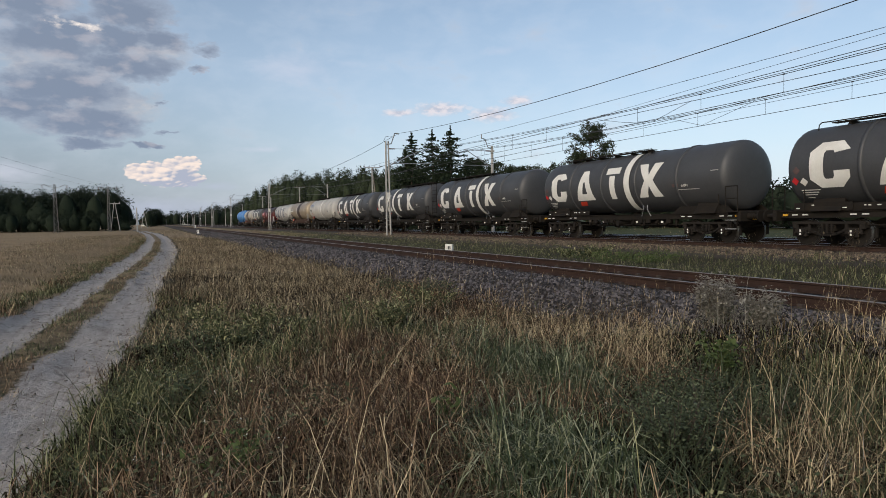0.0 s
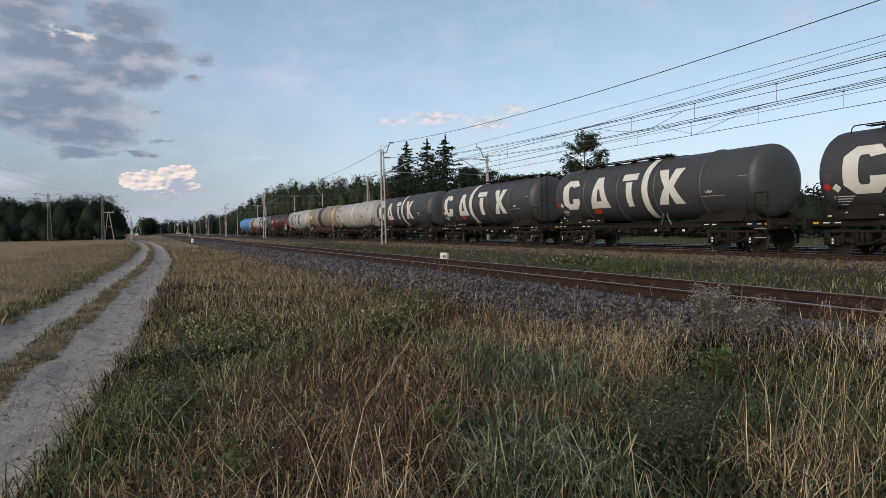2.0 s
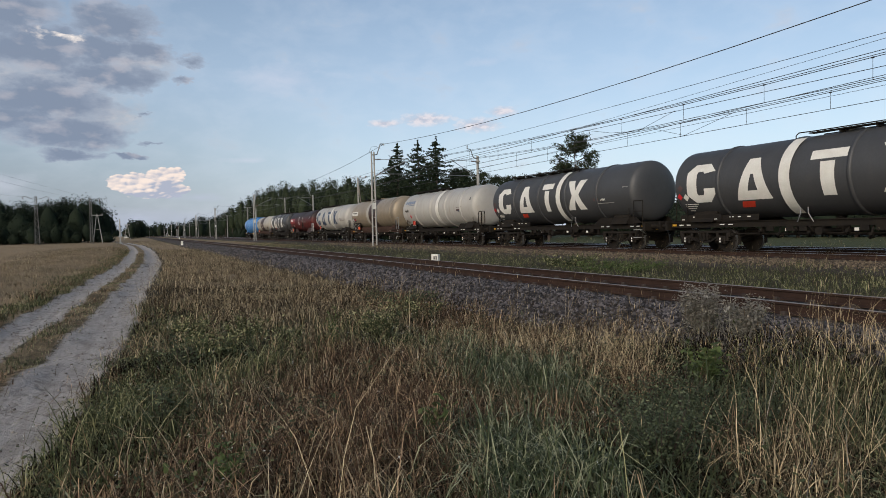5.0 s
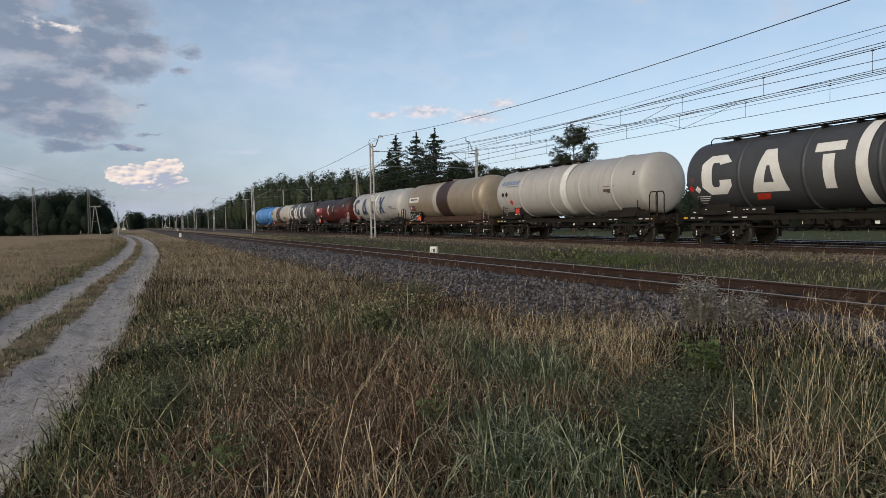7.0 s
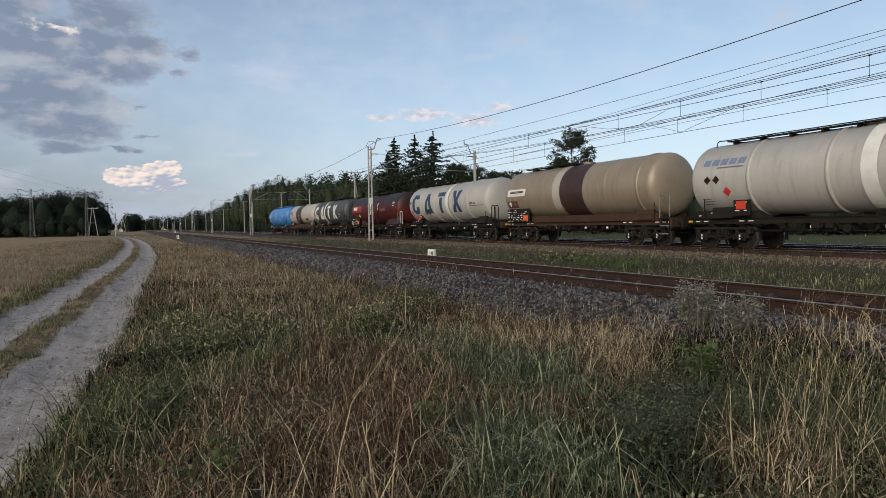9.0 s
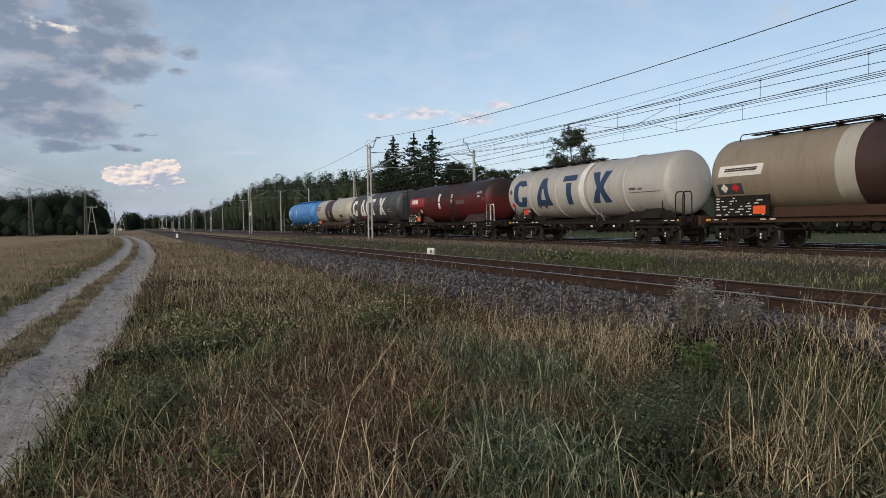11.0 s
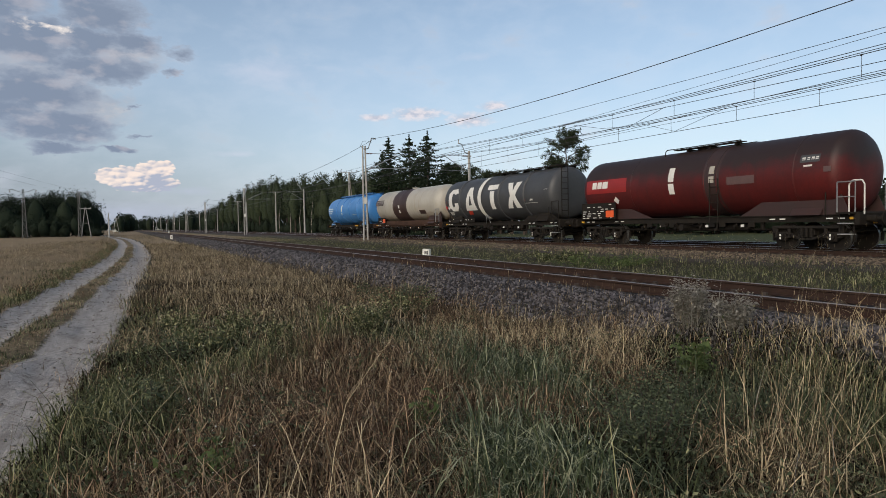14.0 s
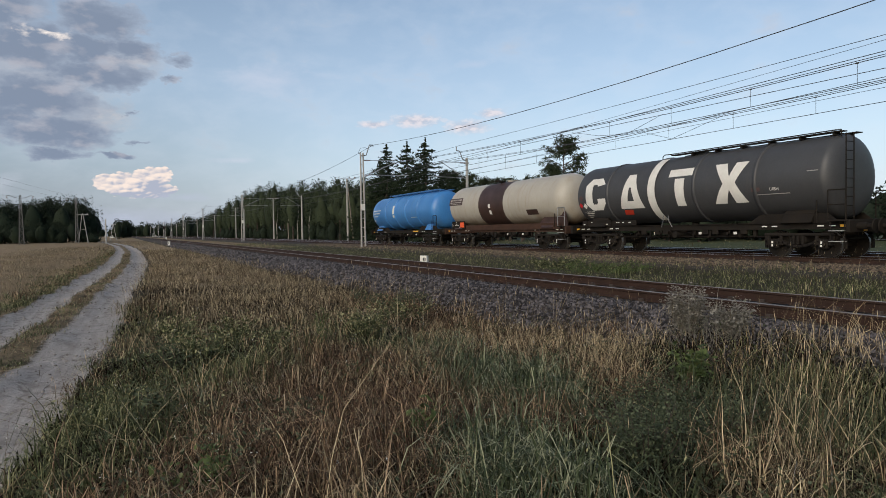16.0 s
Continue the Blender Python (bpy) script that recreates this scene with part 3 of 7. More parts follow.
def build_track(name, x, z, head, label, y_sleep, far=1500):
    root = tagged(new(name), label, "railway track", kind="structure")
    for s in (-1, 1):
        part("rail", rail_bm(x + s * 0.7525, z, -70, far, head), [M_RAIL, head], root, "rusty brown running rail" if head is M_HEAD else "running rail with a polished head")
    me = SLEEPER
    for k in range(int((y_sleep[1] - y_sleep[0]) / 0.62)):
        ob = new("sleeper", me)
        ob.parent = root
        ob.location = (x, y_sleep[0] + 0.62 * k, z - 0.19)
        ob.rotation_euler = (0, 0, random.uniform(-0.01, 0.01))
    return root


SLEEPER = sleeper_mesh()
build_track("track_near", TRACK, RAIL_A, M_HEAD, "disused-looking track with rust-brown rails on grey ballast", (1, 90))
build_track("track_train", TRAIN, RAIL_B, M_SHINY, "main line track with polished rails on ballast", (6, 80))
build_track("track_far", SECOND, RAIL_B, M_SHINY, "second main line track with polished rails", (10, 70))

# ---- tank wagons: local y points to the rear, z = 0 at the rail heads ----
TR, TCZ = 1.43, 2.74  # tank radius, height of its axis


def on_tank(bm, polys, r=TR + 0.008, cz=TCZ, side=-1, cut=0.12):
    """Lays flat polygons (y, height) on the tank's side, bent round it."""
    for p in polys:
        vs = [bm.verts.new((0, y, z)) for y, z in p]
        bm.faces.new(vs)
    zs = [v.co.z for v in bm.verts]
    z = min(zs) + cut
    while z < max(zs):
        bmesh.ops.bisect_plane(bm, geom=bm.verts[:] + bm.edges[:] + bm.faces[:], plane_co=(0, 0, z), plane_no=(0, 0, 1))
        z += cut
    for v in bm.verts:
        a = math.asin(max(-0.99, min(0.99, (v.co.z - cz) / r)))
        v.co.x, v.co.z = side * r * math.cos(a), cz + r * math.sin(a)
    bmesh.ops.solidify(bm, geom=bm.faces[:], thickness=0.004)
    return bm


def rect(y0, y1, z0, z1, lean=0.0):
    return [(y0, z0), (y1, z0), (y1 + lean, z1), (y0 + lean, z1)]


def frame_shape(k, y0, y1, z0, z1):
    """Four bold marking shapes in a box; y0 is the rear edge: eight-sided ring, pierced wedge, funnel and hourglass."""
    def P(u, v):
        return (y0 + (y1 - y0) * u, z0 + (z1 - z0) * v)
    if k == 0:
        o = [(0.25, 0), (0.78, 0), (1, 0.2), (1, 0.8), (0.78, 1), (0.25, 1), (0, 0.8), (0, 0.2)]
        i = [(0.40, 0.19), (0.58, 0.19), (0.62, 0.25), (0.62, 0.75), (0.58, 0.81), (0.40, 0.81), (0.36, 0.75), (0.36, 0.25)]
        i = [(a, b) for a, b in i]
        return [[P(*o[j]), P(*o[(j + 1) % 8]), P(*i[(j + 1) % 8]), P(*i[j])] for j in range(8) if j != 2] + [[P(1, 0.2), P(1, 0.36), P(0.62, 0.36), P(0.62, 0.25)]]
    if k == 1:
        return [[P(0, 0), P(0.36, 0.22), P(0.46, 0.62), P(0.36, 1)], [P(0, 0), P(1, 0), P(0.64, 0.22), P(0.36, 0.22)], [P(1, 0), P(0.66, 1), P(0.54, 0.62), P(0.64, 0.22)], [P(0.36, 1), P(0.46, 0.62), P(0.54, 0.62), P(0.66, 1)]]
    if k == 2:
        return [[P(0, 0.80), P(1, 0.80), P(1, 1), P(0, 1)], [P(0.32, 0), P(0.68, 0), P(0.70, 0.74), P(0.30, 0.74)]]
    return [[P(0, 0), P(0.36, 0), P(0.5, 0.34), P(0.68, 0.5), P(0.32, 0.5)], [P(0.64, 0), P(1, 0), P(0.68, 0.5), P(0.5, 0.34)],
            [P(0.32, 0.5), P(0.68, 0.5), P(0.5, 0.66), P(0.36, 1), P(0, 1)], [P(0.68, 0.5), P(1, 1), P(0.64, 1), P(0.5, 0.66)]]


def tank_profile(front, rear, r, dish, p=0.6):
    pr = []
    for k in range(9):
        a = math.pi / 2 * k / 8
        pr.append((front + dish * (1 - math.sin(a)), r * (math.cos(a) ** p if k < 8 else 0)))
    pr = pr[::-1]
    body = [(front + dish + (rear - front - 2 * dish) * k / 12, r) for k in range(1, 12)]
    back = [(rear + (front - y), q) for y, q in pr[::-1]]
    return pr + body + back


def bogie(parent, y, label="cast steel two-axle bogie"):
    bm = BM()
    for s in (-1, 1):
        x0, x1 = sorted((s * 0.96, s * 1.10))
        # side frame: straight top bar, bellied lower bar, spring nest and axle boxes
        box(bm, x0, x1, -1.30, 1.30, 0.74, 0.84, 0.02)
        arc = [(-0.74 + 0.185 * k, 0.62 - 0.24 * (1 - (-1 + 0.25 * k) ** 2)) for k in range(9)]
        for (ya, za), (yb, zb) in zip(arc, arc[1:]):
            bmesh.ops.create_cube(bm, size=1.0, matrix=Matrix.Translation((s * 1.05, (ya + yb) / 2, (za + zb) / 2)) @ Matrix.Rotation(math.atan2(zb - za, yb - ya), 4, "X") @ Matrix.Diagonal((0.13, math.hypot(yb - ya, zb - za) + 0.03, 0.085, 1)))
        for e in (-1.22, 1.22):
            box(bm, x0, x1, e - 0.06, e + 0.06, 0.58, 0.76, 0.02)
        for d in (-0.17, 0.0, 0.17):
            for k in range(5):
                rod(bm, (s * 1.07, d, 0.45 + 0.056 * k), (s * 1.07, d, 0.482 + 0.056 * k), 0.075, 10)
            rod(bm, (s * 1.07, d, 0.44), (s * 1.07, d, 0.75), 0.05, 8)
        for e in (-0.9, 0.9):
            box(bm, x0 - 0.02, x1 + 0.06 if s > 0 else x1 + 0.02, e - 0.16, e + 0.16, 0.30, 0.62, 0.03)
            rod(bm, (s * 1.03, e, 0.46), (s * 1.19, e, 0.46), 0.12, 12)
            for d in (-0.24, 0.24):
                rod(bm, (s * 1.04, e + d, 0.44), (s * 1.04, e + d, 0.76), 0.06, 8)
                box(bm, x0, x1, e + d - 0.09, e + d + 0.09, 0.42, 0.46, 0.008)
            rod(bm, (s * 0.72, e - math.copysign(0.52, e), 0.42), (s * 0.80, e - math.copysign(0.52, e), 0.42), 0.10, 6)
            f = e + math.copysign(0.55, e)
            box(bm, s * 0.75 - 0.06, s * 0.75 + 0.06, f - 0.035, f + 0.035, 0.30, 0.62, 0.01)
            rod(bm, (s * 0.75, f, 0.6), (s * 0.75, f - math.copysign(0.1, e), 0.8), 0.02, 6)
    box(bm, -1.02, 1.02, -0.24, 0.24, 0.50, 0.82, 0.03)
    for e in (-1.26, 1.26):
        box(bm, -1.0, 1.0, e - 0.05, e + 0.05, 0.62, 0.74, 0.01)
    b = part("bogie", bm, M_BOGIE, parent, label)
    b.location = (0, y, 0)
    for e in (-0.9, 0.9):
        for s in (-1, 1):
            bm = BM()
            box(bm, s * 1.195 - 0.008, s * 1.195 + 0.008, e - 0.028, e + 0.028, 0.37, 0.44)
            box(bm, s * 1.195 - 0.008, s * 1.195 + 0.008, e - 0.028, e + 0.028, 0.48, 0.56)
            part("axle_box_mark", bm, M_WHITE, b, "white painted mark")
        bm = BM()
        rod(bm, (-1.0, 0, 0), (1.0, 0, 0), 0.085, 10)
        for s in (-1, 1):
            c = s * 0.7525
            lo, hi = (c - 0.07, c + 0.065) if s < 0 else (c - 0.065, c + 0.07)
            rod(bm, (lo, 0, 0), (hi, 0, 0), 0.46, 28)
            inner = lo if s > 0 else hi
            rod(bm, (inner - s * 0.03, 0, 0), (inner, 0, 0), 0.49, 28)
            face = hi if s > 0 else lo
            rod(bm, (face, 0, 0), (face + s * 0.012, 0, 0), 0.445, 28, )
            rod(bm, (face + s * 0.012, 0, 0), (face + s * 0.02, 0, 0), 0.36, 24)
            rod(bm, (face, 0, 0), (face + s * 0.08, 0, 0), 0.15, 12)
            for k in range(4):
                a = k * math.pi / 2
                box(bm, face + s * 0.02 - 0.006, face + s * 0.02 + 0.006, 0.25 * math.cos(a) - 0.03, 0.25 * math.cos(a) + 0.03, 0.25 * math.sin(a) - 0.03, 0.25 * math.sin(a) + 0.03)
        w = part("wheelset", bm, [M_BOGIE, M_TYRE], b, "pair of steel wheels on an axle")
        for f in w.data.polygons:
            if abs(f.normal.x) < 0.5 and (f.center.y ** 2 + f.center.z ** 2) > 0.40 ** 2:
                f.material_index = 1
        for f in w.data.polygons:
            if abs(f.normal.x) > 0.9 and f.area > 0.5 and abs(f.center.x) > 0.81:
                f.material_index = 0
        w.location = (0, e, 0.46)
    return b


def buffers(root, half):
    for e in (-1, 1):
        for s in (-0.875, 0.875):
            bm = BM()
            y = e * (half - 0.62)
            rod(bm, (s, y, 1.06), (s, y + e * 0.32, 1.06), 0.11, 12)
            rod(bm, (s, y + e * 0.32, 1.06), (s, y + e * 0.55, 1.06), 0.075, 12)
            rod(bm, (s, y + e * 0.55, 1.06), (s, y + e * 0.60, 1.06), 0.23, 16)
            part("buffer", bm, M_FRAME, root, smooth=False)
        bm = BM()
        y = e * (half - 0.62)
        rod(bm, (0, y, 1.04), (0, y + e * 0.40, 1.02), 0.05, 8)
        pipe(bm, [(0, y + e * 0.38, 1.02), (0, y + e * 0.52, 0.86), (0, y + e * 0.60, 0.95)], 0.03)
        part("coupling", bm, M_FRAME, root, "screw coupling")
        bm = BM()
        pipe(bm, [(0.3, y, 1.0), (0.3, y + e * 0.22, 0.72), (0.3, y + e * 0.50, 0.66), (0.3, y + e * 0.62, 0.8)], 0.025)
        part("brake_hose", bm, M_FRAME, root)


def ladder(name, root, x, y, z0, z1, wide=0.40, along=True, m=None):
    bm = BM()
    d = (0, wide / 2) if along else (wide / 2, 0)
    for s in (-1, 1):
        rod(bm, (x + s * d[0], y + s * d[1], z0), (x + s * d[0], y + s * d[1], z1), 0.022, 6)
    z = z0 + 0.18
    while z < z1:
        rod(bm, (x - d[0], y - d[1], z), (x + d[0], y + d[1], z), 0.014, 6)
        z += 0.30
    return part(name, bm, m or M_FRAME, root)


def platform(root, e, half, mat_rail=None, rail_h=1.0):
    """The end platform with its hand rails and steps."""
    y0, y1 = sorted((e * (half - 1.35), e * (half - 0.68)))
    bm = BM()
    box(bm, -1.35, 1.35, y0, y1, 1.22, 1.28, 0.008)
    part("end_platform", bm, M_FRAME, root, "steel grating platform")
    for s in (-1, 1):
        bm = BM()
        x = s * 1.33
        pipe(bm, [(x, y0 + 0.05, 1.25), (x, y0 + 0.05, 1.25 + rail_h), (x, y1 - 0.04, 1.25 + rail_h), (x, y1 - 0.04, 1.25)], 0.021)
        rod(bm, (x, y0 + 0.05, 1.25 + rail_h * 0.52), (x, y1 - 0.04, 1.25 + rail_h * 0.52), 0.016, 6)
        part("handrail", bm, mat_rail or M_GALV, root)
        bm = BM()
        for z in (0.55, 0.90):
            tread = BM()
            box(tread, s * 1.30 - 0.12, s * 1.30 + 0.12, y0 + 0.1, y1 - 0.1, z, z + 0.03, 0.006)
            part("step_tread", tread, M_LIGHTSTEEL, root, "worn pale step tread")
        for yy in (y0 + 0.1, y1 - 0.1):
            rod(bm, (s * 1.30, yy, 0.55), (s * 1.30, yy, 1.22), 0.018, 6)
        rod(bm, (s * 1.30, y0 + 0.1, 0.55), (s * 1.30, y1 - 0.1, 0.55), 0.018, 6)
        part("step_hanger", bm, M_FRAME, root)


def tank_wagon(label, spec):
    half = spec.get("half", 7.72)
    front, rear, dish = spec.get("front", -6.6), spec.get("rear", 6.7), spec.get("dish", 0.42)
    r, cz = spec.get("r", TR), spec.get("cz", TCZ)
    root = tagged(new("tank_wagon"), label, "tank wagon", group="goods train wagons")
    bm = BM()
    prof = tank_profile(front, rear, r, dish)
    for y in spec.get("cuts", ()):
        prof.append((y, r))
    prof.sort()
    lathe(bm, prof, cz, 56)
    mats = [spec["body"]] + [m for _, _, m in spec.get("bands", ())]
    for k, (a, b, m) in enumerate(spec.get("bands", ())):
        for f in bm.faces:
            if a < f.calc_center_median().y < b:
                f.material_index = k + 1
    if "top" in spec:
        mats.append(spec["top"])
        for f in bm.faces:
            c = f.calc_center_median()
            if c.z > cz + 0.30 * r and c.y > front + 0.7:
                f.material_index = len(mats) - 1
    part("tank", bm, mats, root, spec.get("tank_label", ""))
    for y in spec.get("rings", ()):
        bm = BM()
        lathe(bm, [(y - 0.075, r - 0.01), (y - 0.06, r + 0.045), (y + 0.06, r + 0.045), (y + 0.075, r - 0.01)], cz, 56)
        part("ring", bm, spec.get("ring_mat", spec["body"]), root, "stiffening hoop round the tank")
    for y in spec.get("seams", ()):
        bm = BM()
        lathe(bm, [(y - 0.03, r - 0.005), (y - 0.02, r + 0.010), (y + 0.02, r + 0.010), (y + 0.03, r - 0.005)], cz, 56)
        part("weld_seam", bm, spec["body"], root)
    # cradle and underframe
    saddle, sy = spec.get("saddle", (40, 0.55))
    fm = spec.get("frame", M_FRAME)
    for s in (-1, 1):
        bm = BM()
        c = s * 0.98
        box(bm, c - 0.035, c + 0.035, -half + 0.62, half - 0.62, 0.98, 1.20, 0.008)
        box(bm, c - 0.09, c + 0.09, -half + 0.62, half - 0.62, 1.18, 1.21)
        box(bm, c - 0.09, c + 0.09, -half + 0.62, half - 0.62, 0.97, 1.0)
        part("sole_bar", bm, fm, root)
    for e in (-1, 1):
        bm = BM()
        box(bm, -1.32, 1.32, e * (half - 0.68) - 0.07, e * (half - 0.68) + 0.07, 0.86, 1.25, 0.015)
        part("headstock", bm, fm, root)
        bm = BM()
        # saddle that cups the tank over the bogie
        y = e * 5.2
        n = 10
        vs = []
        for k in range(n + 1):
            a = math.radians(saddle * (2 * k / n - 1))
            vs.append((math.sin(a) * (r + 0.02), cz - math.cos(a) * (r + 0.02)))
        for yy in (y - sy, y + sy):
            ring = [bm.verts.new((x, yy, z)) for x, z in vs] + [bm.verts.new((1.22, yy, 1.2)), bm.verts.new((-1.22, yy, 1.2))]
            bm.faces.new(ring)
        bm.verts.ensure_lookup_table()
        m = n + 3
        for k in range(m):
            j = (k + 1) % m
            bm.faces.new((bm.verts[k], bm.verts[j], bm.verts[m + j], bm.verts[m + k]))
        bmesh.ops.recalc_face_normals(bm, faces=bm.faces)
        part("saddle", bm, spec.get("saddle_mat", fm), root)
    for y in (-3.2, -2.2, -1.0, 0.4, 1.6, 3.0):
        bm = BM()
        box(bm, -0.95, 0.95, y - 0.05, y + 0.05, 1.0, 1.18)
        part("cross_member", bm, fm, root)
    # brake gear and valves between the bogies
    for x, y in ((-0.55, -2.6), (0.5, 1.0)):
        bm = BM()
        rod(bm, (x, y, 0.82), (x, y + 1.1, 0.82), 0.20, 14)
        part("air_reservoir", bm, M_FRAME, root)
    bm = BM()
    rod(bm, (-0.9, -3.9, 0.72), (-0.9, 3.9, 0.72), 0.022, 6)
    rod(bm, (-0.2, -3.9, 0.66), (-0.2, 3.9, 0.66), 0.03, 6)
    for y in (-3.4, -0.6, 2.6):
        box(bm, -0.96, -0.86, y - 0.06, y + 0.06, 0.70, 1.0)
    part("brake_rigging", bm, M_FRAME, root)
    bm = BM()
    y = spec.get("valve", 0.2)
    rod(bm, (0, y, 0.72), (0, y, cz - r + 0.05), 0.16, 12)
    rod(bm, (-1.15, y, 0.80), (1.15, y, 0.80), 0.09, 10)
    rod(bm, (-1.15, y, 0.80), (-1.24, y, 0.80), 0.14, 12)
    rod(bm, (-1.0, y + 0.35, 0.78), (-1.2, y + 0.35, 0.98), 0.05, 8)
    part("discharge_valve", bm, M_FRAME, root)
    for k, y in enumerate((-2.9, -2.35, -1.45, -0.7, 0.62, 1.15, 1.8, 2.55)):
        bm = BM()
        drop = (0.62, 0.70, 0.56, 0.66)[k % 4]
        pipe(bm, [(-0.98, y, 1.0), (-1.02, y + 0.05, drop + 0.12), (-0.86, y + 0.2, drop), (-0.55, y + 0.24, drop + 0.03)], 0.026 + 0.008 * (k % 3))
        rod(bm, (-1.0, y + 0.03, drop + 0.14), (-1.12, y + 0.03, drop + 0.14), 0.055, 8)
        part("pipe_fitting", bm, M_FRAME, root)
    for y in (-2.62, -0.95, 1.5):
        bm = BM()
        box(bm, -1.045, -1.03, y - 0.07, y + 0.07, 0.80, 0.90)
        part("notice_plate", bm, M_WHITE, root, "small white notice plate")
    for e in (-1, 1):
        bm = BM()
        for yy in (-4.3, -3.9, -6.0, -6.4):
            box(bm, -1.078, -1.072, e * yy - 0.11, e * yy + 0.11, 1.06, 1.10)
        part("sill_lettering", bm, M_WHITE, root, "small white stencilled lettering")["kind"] = "stuff"
        bm = BM()
        yy = e * (half - 0.52)
        pipe(bm, [(-0.55, yy - e * 0.1, 0.98), (-0.62, yy + e * 0.05, 0.92), (-0.78, yy + e * 0.05, 0.92), (-0.78, yy + e * 0.05, 1.05)], 0.022)
        part("end_cock", bm, M_YEL, root, "yellow air cock handle")
        bm = BM()
        pipe(bm, [(-1.2, e * 5.95, 1.95), (-1.22, e * 5.95, 1.2)], 0.02)
        part("grab_post", bm, M_FRAME, root)
    for y in (-1.7, -1.2, 0.9, 1.4, 2.2, -3.0):
        bm = BM()
        box(bm, -1.06, -0.98, y - 0.14, y + 0.14, 0.80, 0.98, 0.01)
        part("control_box", bm, M_FRAME, root)
    # sloping skirt plates along the near and far side
    for poly, m in spec.get("skirts", (([(-3.2, 1.2), (-3.7, 1.52), (-6.2, 1.52), (-6.6, 1.2)], M_FRAME), ([(6.1, 1.2), (3.0, 1.2), (3.5, 1.46), (6.0, 1.46)], M_FRAME))):
        for sx in (-1, 1):
            bm = BM()
            vs = [bm.verts.new((sx * 1.02, y, z)) for y, z in poly] + [bm.verts.new((sx * 0.99, y, z)) for y, z in poly]
            k = len(poly)
            bm.faces.new(vs[:k])
            bm.faces.new(vs[k:])
            for j in range(k):
                bm.faces.new((vs[j], vs[(j + 1) % k], vs[k + (j + 1) % k], vs[k + j]))
            bmesh.ops.recalc_face_normals(bm, faces=bm.faces)
            part("skirt_plate", bm, m, root)
    # manway and top walk
    w0, w1 = spec.get("walk", (-1.0, 5.6))
    top = cz + r
    bm = BM()
    for s in (-1, 1):
        box(bm, s * 0.42 - 0.16, s * 0.42 + 0.16, w0, w1, top + 0.05, top + 0.085)
    y = w0 + 0.3
    while y < w1:
        box(bm, -0.55, 0.55, y - 0.03, y + 0.03, top - 0.06, top + 0.05)
        y += 1.2
    part("walkway", bm, spec.get("walk_mat", M_FRAME), root, "steel grating walkway along the tank top")
    bm = BM()
    for s in (-0.6,):
        pts = [(s, w0, top - 0.12), (s, w0, top + 0.11), (s, w1 - 0.2, top + 0.11), (s, w1 + 0.35, top + 0.12), (s, w1 + 0.45, top + 0.04), (s, w1 + 0.48, top - 0.40)]
        pipe(bm, pts, 0.02)
    part("walkway_rail", bm, spec.get("walk_mat", M_FRAME), root)
    bm = BM()
    y = spec.get("hatch", 0.0)
    rod(bm, (0, y, top - 0.1), (0, y, top + 0.05), 0.30, 18)
    rod(bm, (0, y, top + 0.05), (0, y, top + 0.08), 0.34, 18)
    part("manhole", bm, spec["body"], root)
    # white or blue marking shapes
    lz = spec.get("mark_z", (1.99, 3.52))
    for k, (a, b) in enumerate(spec.get("marks", ())):
        part("marking", on_tank(BM(), frame_shape(k, a, b, *lz), r + 0.008, cz), spec["mark_mat"], root, "bold painted marking shape")
    if "swoosh" in spec:
        y, w, bow = spec["swoosh"]
        polys = []
        n = 12
        for k in range(n):
            a, b = k / n, (k + 1) / n
            f = lambda q: y + bow * math.sin(math.pi * q)
            z = lambda q: cz - r * 0.92 + q * r * 1.86
            polys.append([(f(a), z(a)), (f(a) - w, z(a)), (f(b) - w, z(b)), (f(b), z(b))])
        part("stripe", on_tank(BM(), polys, r + 0.05, cz), M_WHITE, root, "white curved band round the tank")
    if "code" in spec:
        y, z, m = spec["code"]
        cu = bpy.data.curves.new("tank_code", "FONT")
        cu.body = "L4BH"
        cu.size = 0.16
        cu.extrude = 0.004
        tx = new("tank_code", cu)
        me = bpy.data.meshes.new_from_object(tx)
        bpy.data.objects.remove(tx)
        me.materials.clear()
        me.materials.append(m)
        ob = new("tank_code", me)
        ob.parent = root
        ob["label"] = "stencilled tank code"
        a = math.asin((z + 0.06 - cz) / r)
        nx, nz = -math.cos(a), math.sin(a)
        ob.matrix_basis = Matrix(((0, -nz * -1, nx, -(r + 0.012) * math.cos(a)), (-1, 0, 0, y), (0, -nx, nz, z), (0, 0, 0, 1)))
    if "drain" in spec:
        for k in (-1, 1):
            bm = BM()
            yy = spec["drain"] + 0.14 * k
            pipe(bm, [(-1.18, yy, 1.62), (-1.20, yy - 0.02, 1.42), (-1.12, yy + 0.16 * k, 1.12)], 0.018)
            part("drain_pipe", bm, M_GALV, root)
    for m, polys, lab in spec.get("decals", ()):
        lift = r + (0.007 if m is M_REDPATCH else 0.012)
        if "lettering" in lab:
            part("lettering", on_tank(BM(), polys, lift, cz), m, root, lab)["kind"] = "stuff"
            continue
        for p in polys:
            part("plate", on_tank(BM(), [p], lift, cz), m, root, lab.replace("placards", "placard").replace("patches", "patch").replace("plates", "plate").replace("shapes", "shape").replace("marks", "mark"))
